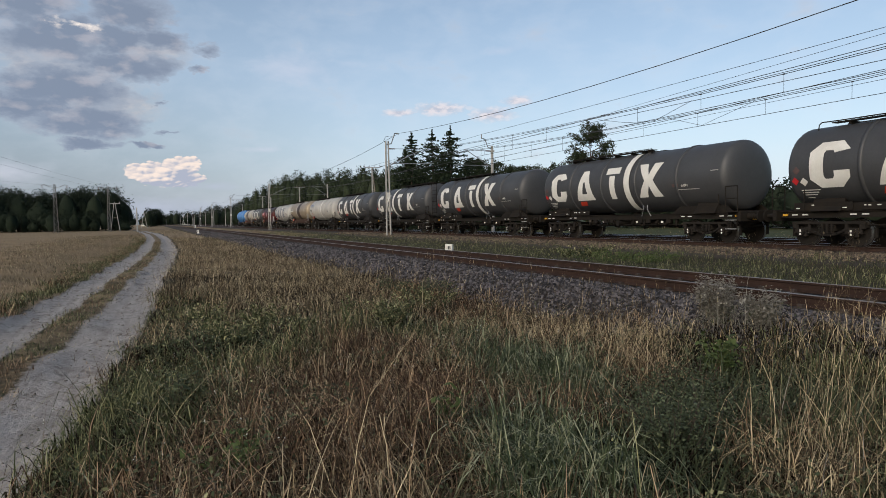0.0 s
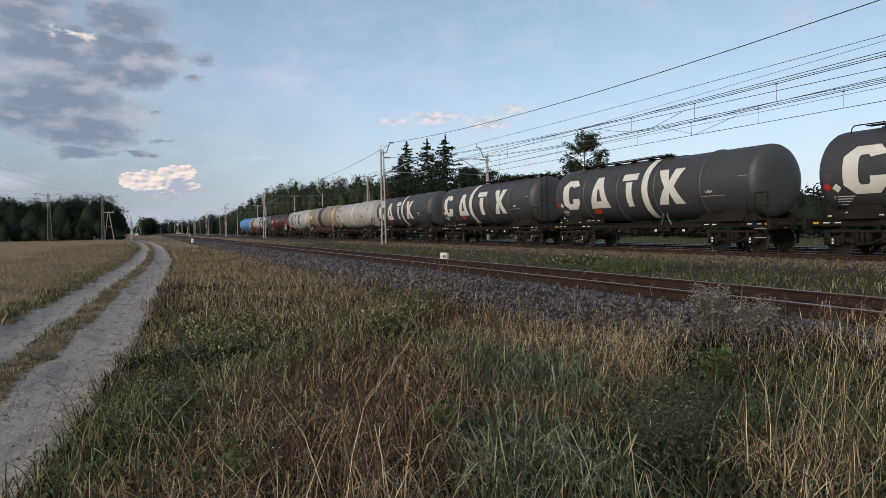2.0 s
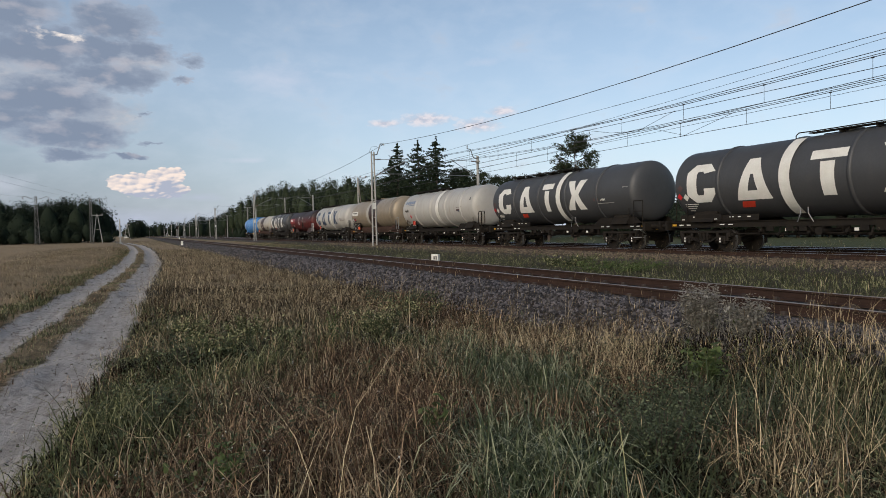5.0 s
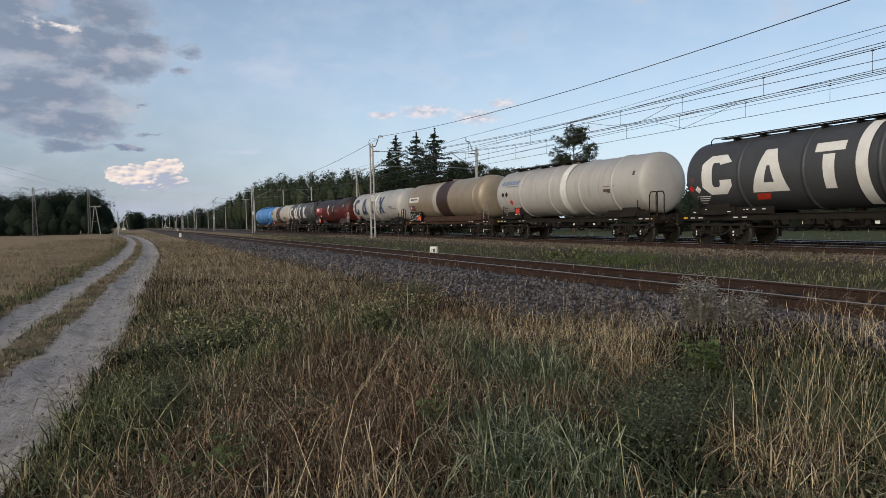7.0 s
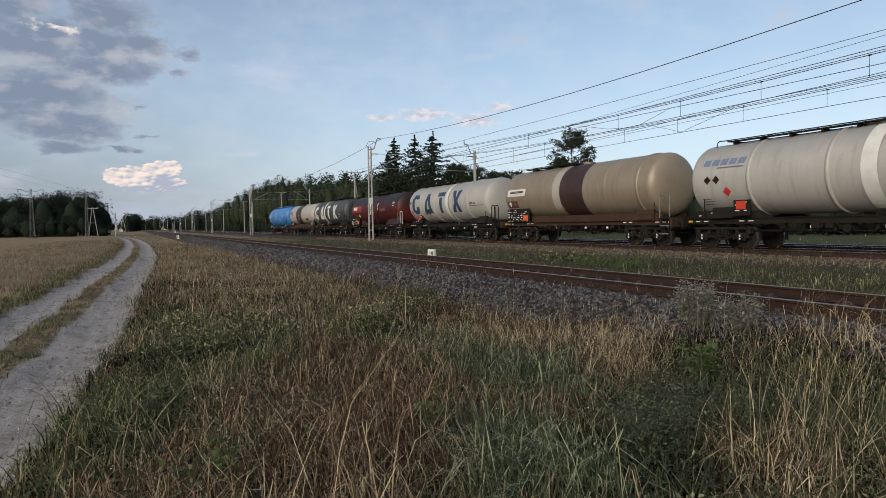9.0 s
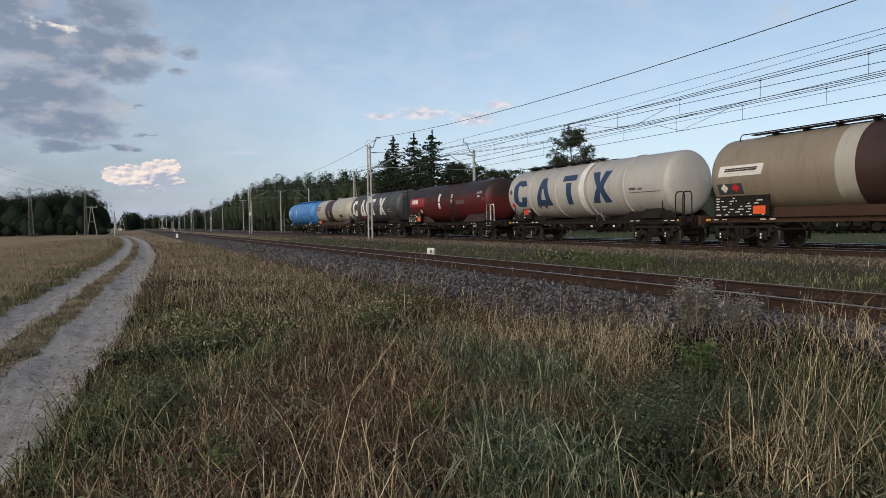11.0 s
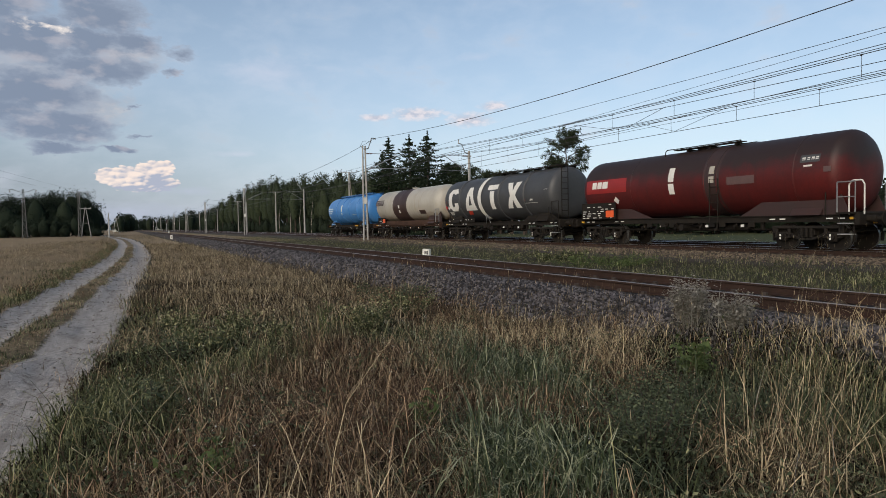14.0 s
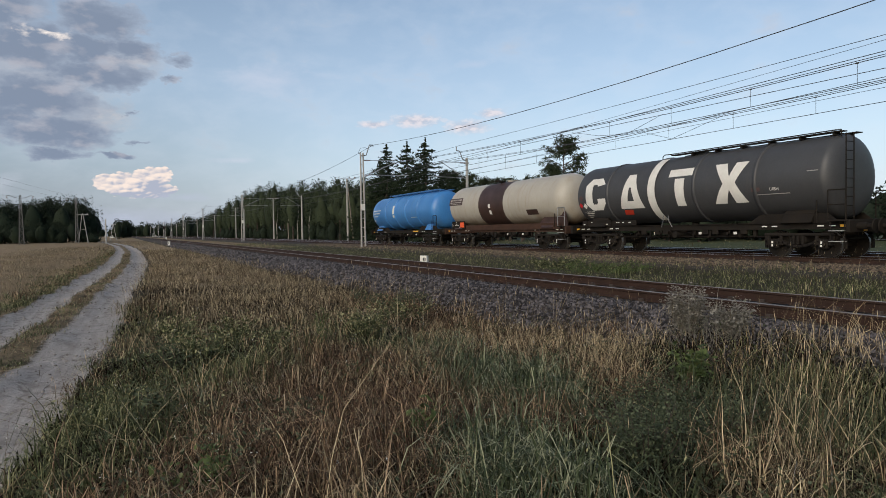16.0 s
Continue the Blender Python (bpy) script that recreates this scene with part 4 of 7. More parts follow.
    # sill plates with unreadable lettering
    for m, x, y0, y1, z0, z1, lab in spec.get("boards", ()):
        bm = BM()
        box(bm, x - 0.015, x + 0.015, y0, y1, z0, z1, 0.004)
        b = part("data_board", bm, m, root, lab)
        if m is M_FRAME:
            bm = BM()
            rr = random.Random(int(1000 * (y0 + z0)))
            z = z1 - 0.07
            while z > z0 + 0.04:
                yy = y1 - 0.08
                while yy > y0 + 0.25:
                    ln = rr.uniform(0.06, 0.26)
                    if rr.random() < 0.55:
                        box(bm, x - 0.021, x - 0.0155, max(y0 + 0.05, yy - ln), yy, z - 0.036, z)
                    yy -= ln + rr.uniform(0.05, 0.3)
                z -= 0.105
            part("lettering", bm, M_WHITE, b, "rows of small white lettering")["kind"] = "stuff"
    for y in (-5.2, 5.2):
        bogie(root, y)
    buffers(root, half)
    for e in spec.get("platforms", (-1,)):
        platform(root, e, half, spec.get("rail_mat"))
    if "ladder" in spec:
        ladder("ladder", root, *spec["ladder"])
    for x, y in spec.get("grabs", ()):
        bm = BM()
        pipe(bm, [(x, y, 1.2), (x, y, 2.15), (x, y - 0.10, 2.28), (x, y - 0.40, 2.28), (x, y - 0.48, 2.15), (x, y - 0.48, 1.2)], 0.025)
        part("grab_rail", bm, spec.get("grab_mat", M_FRAME), root)
    for e in (-1, 1):
        bm = BM()
        box(bm, -1.12, -1.05, e * (half - 0.95) - 0.08, e * (half - 0.95) + 0.08, 1.04, 1.12)
        part("brake_lever", bm, M_YEL, root, "yellow brake changeover handle")
    return root


def dia(y, z, s):
    return [(y - s, z), (y, z - s), (y + s, z), (y, z + s)]


SMALL = [(M_WHITE, [rect(6.05, 5.35, 1.92, 1.95), rect(6.05, 5.45, 1.84, 1.87), rect(6.0, 5.55, 1.76, 1.79), rect(5.95, 5.7, 1.66, 1.69)], "small white lettering"),
         (M_WHITE, [dia(5.86, 2.22, 0.15)], "white diamond placard"), (M_REDP, [dia(6.18, 2.26, 0.14)], "red diamond placard"), (M_GREYP, [dia(6.10, 2.62, 0.14)], "dark grey diamond placard"),
         (M_REDFLAG, [rect(3.35, 2.80, 1.72, 1.94, -0.12)], "red-orange hazard panel"),
         (M_GREYP, [rect(-3.60, -3.95, 2.36, 2.50)], "grey stencil plate"), (M_WHITE, [rect(-3.75, -5.1, 2.225, 2.25)], "line of small white lettering"),
         (M_WHITE, [rect(-5.75, -6.15, 2.92, 2.95)], "small white lettering")]
SILL = [(M_FRAME, -1.10, 4.3, 6.4, 1.22, 1.50, "black data board with white lettering"), (M_FRAME, -1.10, 2.6, 4.0, 1.22, 1.46, "black data board with white lettering")]


def wagons():
    made = []
    five = tank_wagon("black tank wagon with bold white markings and hoops", dict(
        body=M_BLACK, rings=(3.88, 1.28, -1.22, -3.85), marks=((5.62, 4.22), (3.37, 1.88), (0.90, -0.12), (-1.42, -2.95)), mark_mat=M_WHITE,
        swoosh=(-0.60, 0.38, 0.08), walk=(-1.5, 5.4), platforms=(-1, ), rail_mat=M_FRAME, decals=SMALL, boards=SILL, hatch=-0.6, code=(-4.15, 2.36, M_WHITE), drain=-1.7))
    made += [("B", five)]
    for n in "ACE":
        made.append((n, copy_thing(five, Matrix())))
    made.append(("F", tank_wagon("cream tank wagon with hoops and a small blue plate", dict(
        body=M_CREAM, rings=(3.76, 0.75, -1.9, -4.4), decals=[(M_BLUEP, [rect(5.9 - 0.40 * k, 5.58 - 0.40 * k, 3.26, 3.50, -0.05) for k in range(5)], "faded blue marking shapes"), (M_BLUEP, [rect(5.2, 4.0, 3.14, 3.18)], "thin faded blue line"),
            (M_FRAME, [dia(5.62, 2.70, 0.17), dia(5.2, 2.70, 0.17)], "grey diamond placards"), (M_REDP, [dia(4.75, 2.22, 0.18)], "red diamond placard"),
            (M_GREYP, [rect(-3.8, -4.6, 2.66, 2.69), rect(-3.8, -4.3, 2.42, 2.55)], "small dark lettering"), (M_BLACK, [rect(-5.8, -5.95, 3.1, 3.3)], "black mark"),
            (M_GREYP, [rect(6.0, 5.6, 1.95, 1.98), rect(6.0, 5.5, 1.85, 1.88), rect(6.0, 5.6, 1.75, 1.78)], "small dark lettering")],
        swoosh=(-0.42, 0.5, 0.06), walk=(-1.2, 5.4), platforms=(), boards=[(M_REDFLAG, -1.30, 3.95, 4.37, 1.52, 1.84, "red-orange hazard plate"), (M_FRAME, -1.285, 3.75, 4.5, 1.28, 1.88, "black plate holder"), (M_FRAME, -1.10, 4.3, 6.4, 1.22, 1.50, "black data board with white lettering")],
        grabs=((-1.2, -6.7), (-1.2, -7.1)), walk_mat=M_FRAME, code=(-4.0, 2.36, M_NAVY)))))
    made.append(("M", tank_wagon("bronze tank wagon with a dark brown band, brown frame", dict(
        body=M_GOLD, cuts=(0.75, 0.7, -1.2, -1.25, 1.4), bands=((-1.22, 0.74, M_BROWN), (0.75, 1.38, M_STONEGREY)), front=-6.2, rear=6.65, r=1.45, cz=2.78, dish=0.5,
        frame=M_FRAMEBR, saddle_mat=M_FRAMEBR, rings=(-5.1, ), seams=(-2.9,),
        decals=[(M_WHITE, [rect(6.0, 4.1, 2.72, 3.12, -0.1)], "white name panel"), (M_BROWN, [rect(5.75, 4.35, 2.83, 3.02, -0.1)], "dark bar on the panel"), (M_WHITE, [dia(5.75, 2.28, 0.17)], "white diamond placard"), (M_REDP, [dia(5.25, 2.28, 0.17)], "red diamond placard"),
               (M_BLACK, [rect(6.05, 4.95, 2.05, 2.45)], "black placard ground")],
        walk=(0.4, 5.2), platforms=(-1,), boards=[(M_FRAME, -1.25, 3.9, 6.3, 1.20, 1.98, "black data board with white lettering"), (M_ORANGE, -1.275, 4.05, 4.55, 1.28, 1.58, "orange hazard plate"), (M_FRAMEBR, -1.12, -6.4, 3.8, 1.15, 1.5, "brown side sill")]))))
    made.append(("W", tank_wagon("cream tank wagon with bold blue markings and hoops", dict(
        body=M_CREAM, rings=(4.15, 1.65, -1.1, -3.7), marks=((5.75, 4.4), (3.5, 2.0), (1.0, -0.15), (-1.4, -2.8)), mark_mat=M_NAVY, swoosh=(-0.52, 0.42, 0.06), walk=(-1.4, 5.6), platforms=(),
        decals=[(M_GREYP, [dia(6.05, 2.9, 0.17), dia(3.3, 2.0, 0.16), dia(2.75, 1.95, 0.16)], "grey diamond placards"), (M_REDP, [dia(5.95, 2.1, 0.19)], "red diamond placard"), (M_GREYP, [rect(-4.1, -4.5, 2.5, 2.6), rect(-4.1, -6.0, 2.36, 2.39)], "small dark lettering")],
        boards=[(M_REDFLAG, -1.30, 4.40, 4.82, 1.52, 1.84, "red-orange hazard plate"), (M_FRAME, -1.285, 4.1, 4.95, 1.28, 1.88, "black plate holder")] + SILL[:1],
        grabs=((-1.2, -6.7), (-1.2, -7.1)), grab_mat=M_FRAME, code=(-4.6, 2.47, M_NAVY), drain=-1.75))))
    made.append(("R", tank_wagon("oxide-red tank wagon with sooty dark top", dict(
        body=M_RED, cuts=(-1.0, -1.05, -1.85, -1.9), bands=((-1.87, -1.03, M_REDTOP),), r=1.40, cz=2.66, rear=6.65, front=-6.6, dish=0.5, seams=(3.0, -1.1, -1.7, -4.9), frame=M_FRAME, saddle_mat=M_REDTOP, skirts=(([(-2.5, 1.2), (-3.7, 1.85), (-6.3, 2.0), (-6.65, 1.2)], M_REDTOP), ([(6.0, 1.2), (2.0, 1.2), (3.4, 1.66), (6.0, 1.72)], M_REDTOP)),
        decals=[(M_REDPATCH, [rect(6.1, 3.3, 2.45, 3.10)], "freshly painted red patch"), (M_WHITE, [rect(5.65, 5.35, 2.68, 3.0), rect(5.28, 4.98, 2.68, 3.0), rect(4.92, 4.55, 2.68, 3.0)], "white marking shapes"),
                (M_WHITE, [rect(0.75, 0.45, 2.72, 3.30), rect(0.72, 0.42, 2.20, 2.64, 0.03)], "white curved band"), (M_GREYP, [rect(-2.2, -3.4, 2.42, 2.72), rect(-6.0, -6.25, 2.62, 2.8)], "grey repainted patches"),
                (M_WHITE, [dia(4.05, 2.08, 0.18)], "white diamond placard"), (M_BLACK, [rect(-5.15, -5.85, 2.98, 3.24)], "dark plate"), (M_WHITE, [rect(-5.22, -5.34, 3.07, 3.16), rect(-5.40, -5.50, 3.07, 3.16), rect(-5.56, -5.66, 3.07, 3.16), rect(-5.70, -5.80, 3.07, 3.16), rect(-5.3, -5.6, 2.84, 2.90)], "small white lettering"), (M_STONEGREY, [rect(-1.35, -1.6, 2.9, 3.2), rect(-1.35, -1.6, 2.55, 2.8)], "small pale plates")],
        walk=(-2.2, 1.2), platforms=(-1,), boards=[(M_FRAME, -1.32, 4.1, 6.55, 1.22, 2.0, "black data board with white lettering"), (M_ORANGE, -1.345, 4.2, 4.75, 1.30, 1.62, "orange hazard plate")],
        ladder=(-1.40, -1.6, 1.0, 2.7), grabs=((-1.25, -6.75), ), grab_mat=M_WHITE))))
    made.append(("K", tank_wagon("black tank wagon with bold white markings and an end ladder", dict(
        body=M_BLACK, rings=(4.2, 1.45, -0.95, -3.75), marks=((5.75, 4.35), (3.4, 1.9), (0.4, -0.85), (-1.9, -3.4)), mark_mat=M_WHITE, swoosh=(1.42, 0.42, 0.10), walk=(-6.4, 1.0),
        platforms=(-1,), rail_mat=M_FRAME, decals=SMALL, boards=SILL, ladder=(-0.7, -6.75, 1.25, 4.1, 0.42, False), hatch=-0.2, code=(-4.35, 2.36, M_WHITE), drain=0.75))))
    made.append(("D", copy_thing(made[-1][1], Matrix())))
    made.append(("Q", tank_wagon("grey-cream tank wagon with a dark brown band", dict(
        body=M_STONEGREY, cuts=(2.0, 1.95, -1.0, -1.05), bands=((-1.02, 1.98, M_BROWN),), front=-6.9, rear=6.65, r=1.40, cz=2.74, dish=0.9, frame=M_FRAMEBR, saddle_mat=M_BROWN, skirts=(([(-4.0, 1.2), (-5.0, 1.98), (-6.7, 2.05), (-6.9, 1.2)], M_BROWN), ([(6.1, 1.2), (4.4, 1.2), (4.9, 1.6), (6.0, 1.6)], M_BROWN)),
        decals=[(M_BROWN, [rect(6.1, 4.2, 2.84, 3.32)], "dark framed name panel"), (M_STONEGREY, [rect(5.95, 4.35, 2.92, 3.24)], "pale panel"), (M_BROWN, [rect(5.75, 4.55, 3.0, 3.16)], "dark bar on the panel"),
               (M_BROWN, [rect(-3.4, -4.5, 1.95, 2.25)], "dark plate"), (M_WHITE, [rect(0.75, 0.5, 2.5, 2.75), rect(0.7, 0.45, 2.1, 2.35)], "white marks")],
        walk=(0.4, 1.2), platforms=(-1,), boards=[(M_FRAME, -1.15, 4.3, 6.2, 1.22, 1.75, "black data board with white lettering"), (M_ORANGE, -1.175, 4.4, 4.95, 1.32, 1.66, "orange hazard plate"), (M_FRAMEBR, -1.12, -6.4, 4.2, 1.1, 1.45, "brown side sill")]))))
    made.append(("U", tank_wagon("sky-blue tank wagon, last of the train", dict(
        body=M_BLUE, rings=(3.1, 0.9, -1.3, -3.7), front=-6.7, rear=6.65, dish=0.6, decals=[(M_WHITE, [rect(1.4, 1.05, 2.6, 3.3), rect(1.4, 1.05, 2.3, 2.5)], "white curved band"),
            (M_WHITE, [rect(6.0, 4.2, 2.95, 3.03), rect(6.0, 4.4, 2.70, 2.78), rect(5.8, 4.9, 2.45, 2.52)], "white lettering"), (M_WHITE, [rect(-2.3, -3.6, 2.2, 2.25)], "small white lettering"), (M_WHITE, [dia(5.9, 2.1, 0.15)], "white diamond placard")],
        walk=(-6.3, 3.5), platforms=(-1,), boards=SILL[:1] + [(M_YEL, -1.12, -3.2, -2.2, 1.05, 1.15, "yellow handle bar")], saddle_mat=M_BLUE, rail_mat=M_FRAME, walk_mat=M_BLUE))))
    return made


TRAIN_THINGS = wagons()
# middles of the wagons along the track at the clip's start
PLACES = dict(zip("BACDEFMWRKQU", (9.33, 24.98, 40.43, 55.76, 71.19, 86.65, 101.34, 116.44, 132.1, 147.64, 162.25, 177.64)))


def run(t):
    return -8.65074 * t + 0.059467 * t * t - 0.0011939 * t ** 3

# ---- ballast ----
RG = np.random.default_rng(7)
OCT = np.array([(1, 0, 0), (-1, 0, 0), (0, 1, 0), (0, -1, 0), (0, 0, 1), (0, 0, -1)], float)
OCT_T = np.array([(0, 2, 4), (2, 1, 4), (1, 3, 4), (3, 0, 4), (2, 0, 5), (1, 2, 5), (3, 1, 5), (0, 3, 5)])
CUBE = np.array([(a, b, c) for a in (-1, 1) for b in (-1, 1) for c in (-1, 1)], float) * 0.72
CUBE_Q = np.array([(0, 1, 3, 2), (4, 6, 7, 5), (0, 4, 5, 1), (2, 3, 7, 6), (0, 2, 6, 4), (1, 5, 7, 3)])


def stones(name, x, y, z, size, material, label):
    """Broken stones: jolted cubes, each turned its own way."""
    n = len(x)
    v = CUBE[None] * (1 + RG.uniform(-0.45, 0.45, (n, 8, 3)))
    v *= (size * RG.uniform(0.55, 1.25, n))[:, None, None] * RG.uniform(0.7, 1.2, (n, 1, 3))
    a, b = RG.uniform(0, 6.28, n), RG.uniform(-0.9, 0.9, n)
    ca, sa, cb, sb = np.cos(a), np.sin(a), np.cos(b), np.sin(b)
    v = np.stack([v[..., 0] * ca[:, None] - v[..., 1] * sa[:, None], v[..., 0] * sa[:, None] + v[..., 1] * ca[:, None], v[..., 2]], -1)
    v = np.stack([v[..., 0], v[..., 1] * cb[:, None] - v[..., 2] * sb[:, None], v[..., 1] * sb[:, None] + v[..., 2] * cb[:, None]], -1)
    v += np.stack([x, y, z], -1)[:, None]
    q = CUBE_Q[None] + 8 * np.arange(n)[:, None, None]
    ob = mesh_np(name, v.reshape(-1, 3), q.reshape(-1, 4), None, material)
    return tagged(ob, label, "ballast", kind="stuff")


def bed(x0, x1, y0, y1, n, near=0.0):
    """Places over a ballast bed, denser towards the eye."""
    x = RG.uniform(x0, x1, n)
    y = y0 + (y1 - y0) * RG.uniform(0, 1, n) ** (1 + near)
    return x, y


x, y = bed(5.9, 8.0, 1.5, 34, 25000, 1.0)
keep = RG.uniform(0, 1, len(x)) < np.clip((x - 5.7) / 0.9, 0.15, 1)
x, y = x[keep], y[keep]
stones("track_ballast", x, y, ground_z(x, y) + 0.01, 0.019 + 0.0009 * y, M_STONE, "broken grey ballast stones along the rusty track")
x, y = bed(8.3, 10.9, 3, 40, 4000, 0.6)
stones("track_ballast", x, y, ground_z(x, y) - 0.035, 0.045 + 0.0008 * y, M_STONEDK, "broken grey ballast stones between rusty rails")
x, y = bed(5.9, 7.9, 30, 110, 5000, 0.8)
stones("track_ballast", x, y, ground_z(x, y), 0.062, M_STONE, "broken grey ballast stones along the rusty track")
x, y = bed(18.1, 21.0, 6, 70, 13000, 0.7)
stones("track_ballast", x, y, ground_z(x, y), 0.026 + 0.0008 * y, M_STONEBR, "rust-dusted ballast stones beside the main line")
x, y = bed(22.6, 29.0, 6, 60, 3500, 0.5)
stones("track_ballast", x, y, ground_z(x, y), 0.07, M_STONEBR, "rust-dusted ballast stones between the main tracks")

# ---- grass ----


def blades(x, y, h, w, bend, segs, z=None, az=None, point=0.0):
    """Bowed, tapering blades of grass as arrays of vertices, quads and triangles."""
    n = len(x)
    z = ground_z(x, y) - 0.02 if z is None else z
    az = RG.uniform(0, 2 * np.pi, n) if az is None else az
    d = np.stack([np.cos(az), np.sin(az)], -1)
    tw = az + np.pi / 2 + RG.normal(0, 0.5, n)
    p = np.stack([np.cos(tw), np.sin(tw)], -1)
    s = np.linspace(0, 1, segs + 1)[None]
    mid = (s[:, 1:] + s[:, :-1]) / 2
    turn = np.clip((mid - RG.uniform(0.08, 0.40, (n, 1))) / RG.uniform(0.20, 0.42, (n, 1)), 0, 1)
    tilt = np.abs(RG.normal(0, 0.42, n))[:, None] + bend[:, None] * (1.15 * turn * turn * (3 - 2 * turn) + 0.25 * mid)
    broken = (RG.uniform(0, 1, (n, 1)) < 0.15 * (bend[:, None] > 0.3)) * (mid > RG.uniform(0.25, 0.8, (n, 1)))
    tilt = np.minimum(tilt + broken * RG.uniform(0.5, 1.5, (n, 1)), 2.75)
    step = h[:, None] / segs
    zero = np.zeros((n, 1))
    out = np.concatenate([zero, np.cumsum(np.sin(tilt) * step, 1)], 1)
    up = np.concatenate([zero, np.cumsum(np.cos(tilt) * step, 1)], 1)
    wid = w[:, None] * (1 - s ** 1.8 * (1 - point)) * 0.5
    sway = RG.normal(0, 0.10, n)[:, None] * h[:, None] * s ** 2
    cx = x[:, None] + d[:, :1] * out - d[:, 1:] * sway
    cy = y[:, None] + d[:, 1:] * out + d[:, :1] * sway
    cz = z[:, None] + up
    L = np.stack([cx - p[:, :1] * wid, cy - p[:, 1:] * wid, cz], -1)
    Rr = np.stack([cx + p[:, :1] * wid, cy + p[:, 1:] * wid, cz], -1)
    v = np.empty((n, 2 * segs + 1, 3))
    v[:, 0:2 * segs:2] = L[:, :segs]
    v[:, 1:2 * segs:2] = Rr[:, :segs]
    v[:, -1] = (L[:, -1] + Rr[:, -1]) / 2
    base = (np.arange(n) * (2 * segs + 1))[:, None, None]
    q = np.array([(2 * k, 2 * k + 1, 2 * k + 3, 2 * k + 2) for k in range(segs - 1)]).reshape(1, -1, 4) + base
    t = np.array([[(2 * segs - 2, 2 * segs - 1, 2 * segs)]]) + base
    return v.reshape(-1, 3), q.reshape(-1, 4), t.reshape(-1, 3)


def field_noise(x, y, s, k):
    return (np.sin(x * s + 1.7 * np.sin(y * s * 0.7 + k)) + np.sin(y * s * 1.1 + 1.3 * np.sin(x * s * 0.9 + 2 * k)) + np.sin((x + y) * s * 1.9 + k)) / 3


def spot(x, y, a, b, r, ry=None):
    return np.exp(-((x - a) / r) ** 2 - ((y - b) / (ry or r)) ** 2)


KINDS = ["straw", "russet", "green", "sedge", "weed", "silver"]
KMAT = dict(straw=M_STRAW, russet=M_RUSSET, green=M_GREEN, sedge=M_SEDGE, weed=M_WEED, silver=M_SILVER)
KLAB = dict(straw="tall dry straw-coloured grass", russet="russet-brown withered grass", green="green grass among dry stalks", sedge="grey-green broad-bladed sedge", weed="dark green weeds", silver="silvery wormwood stalks")


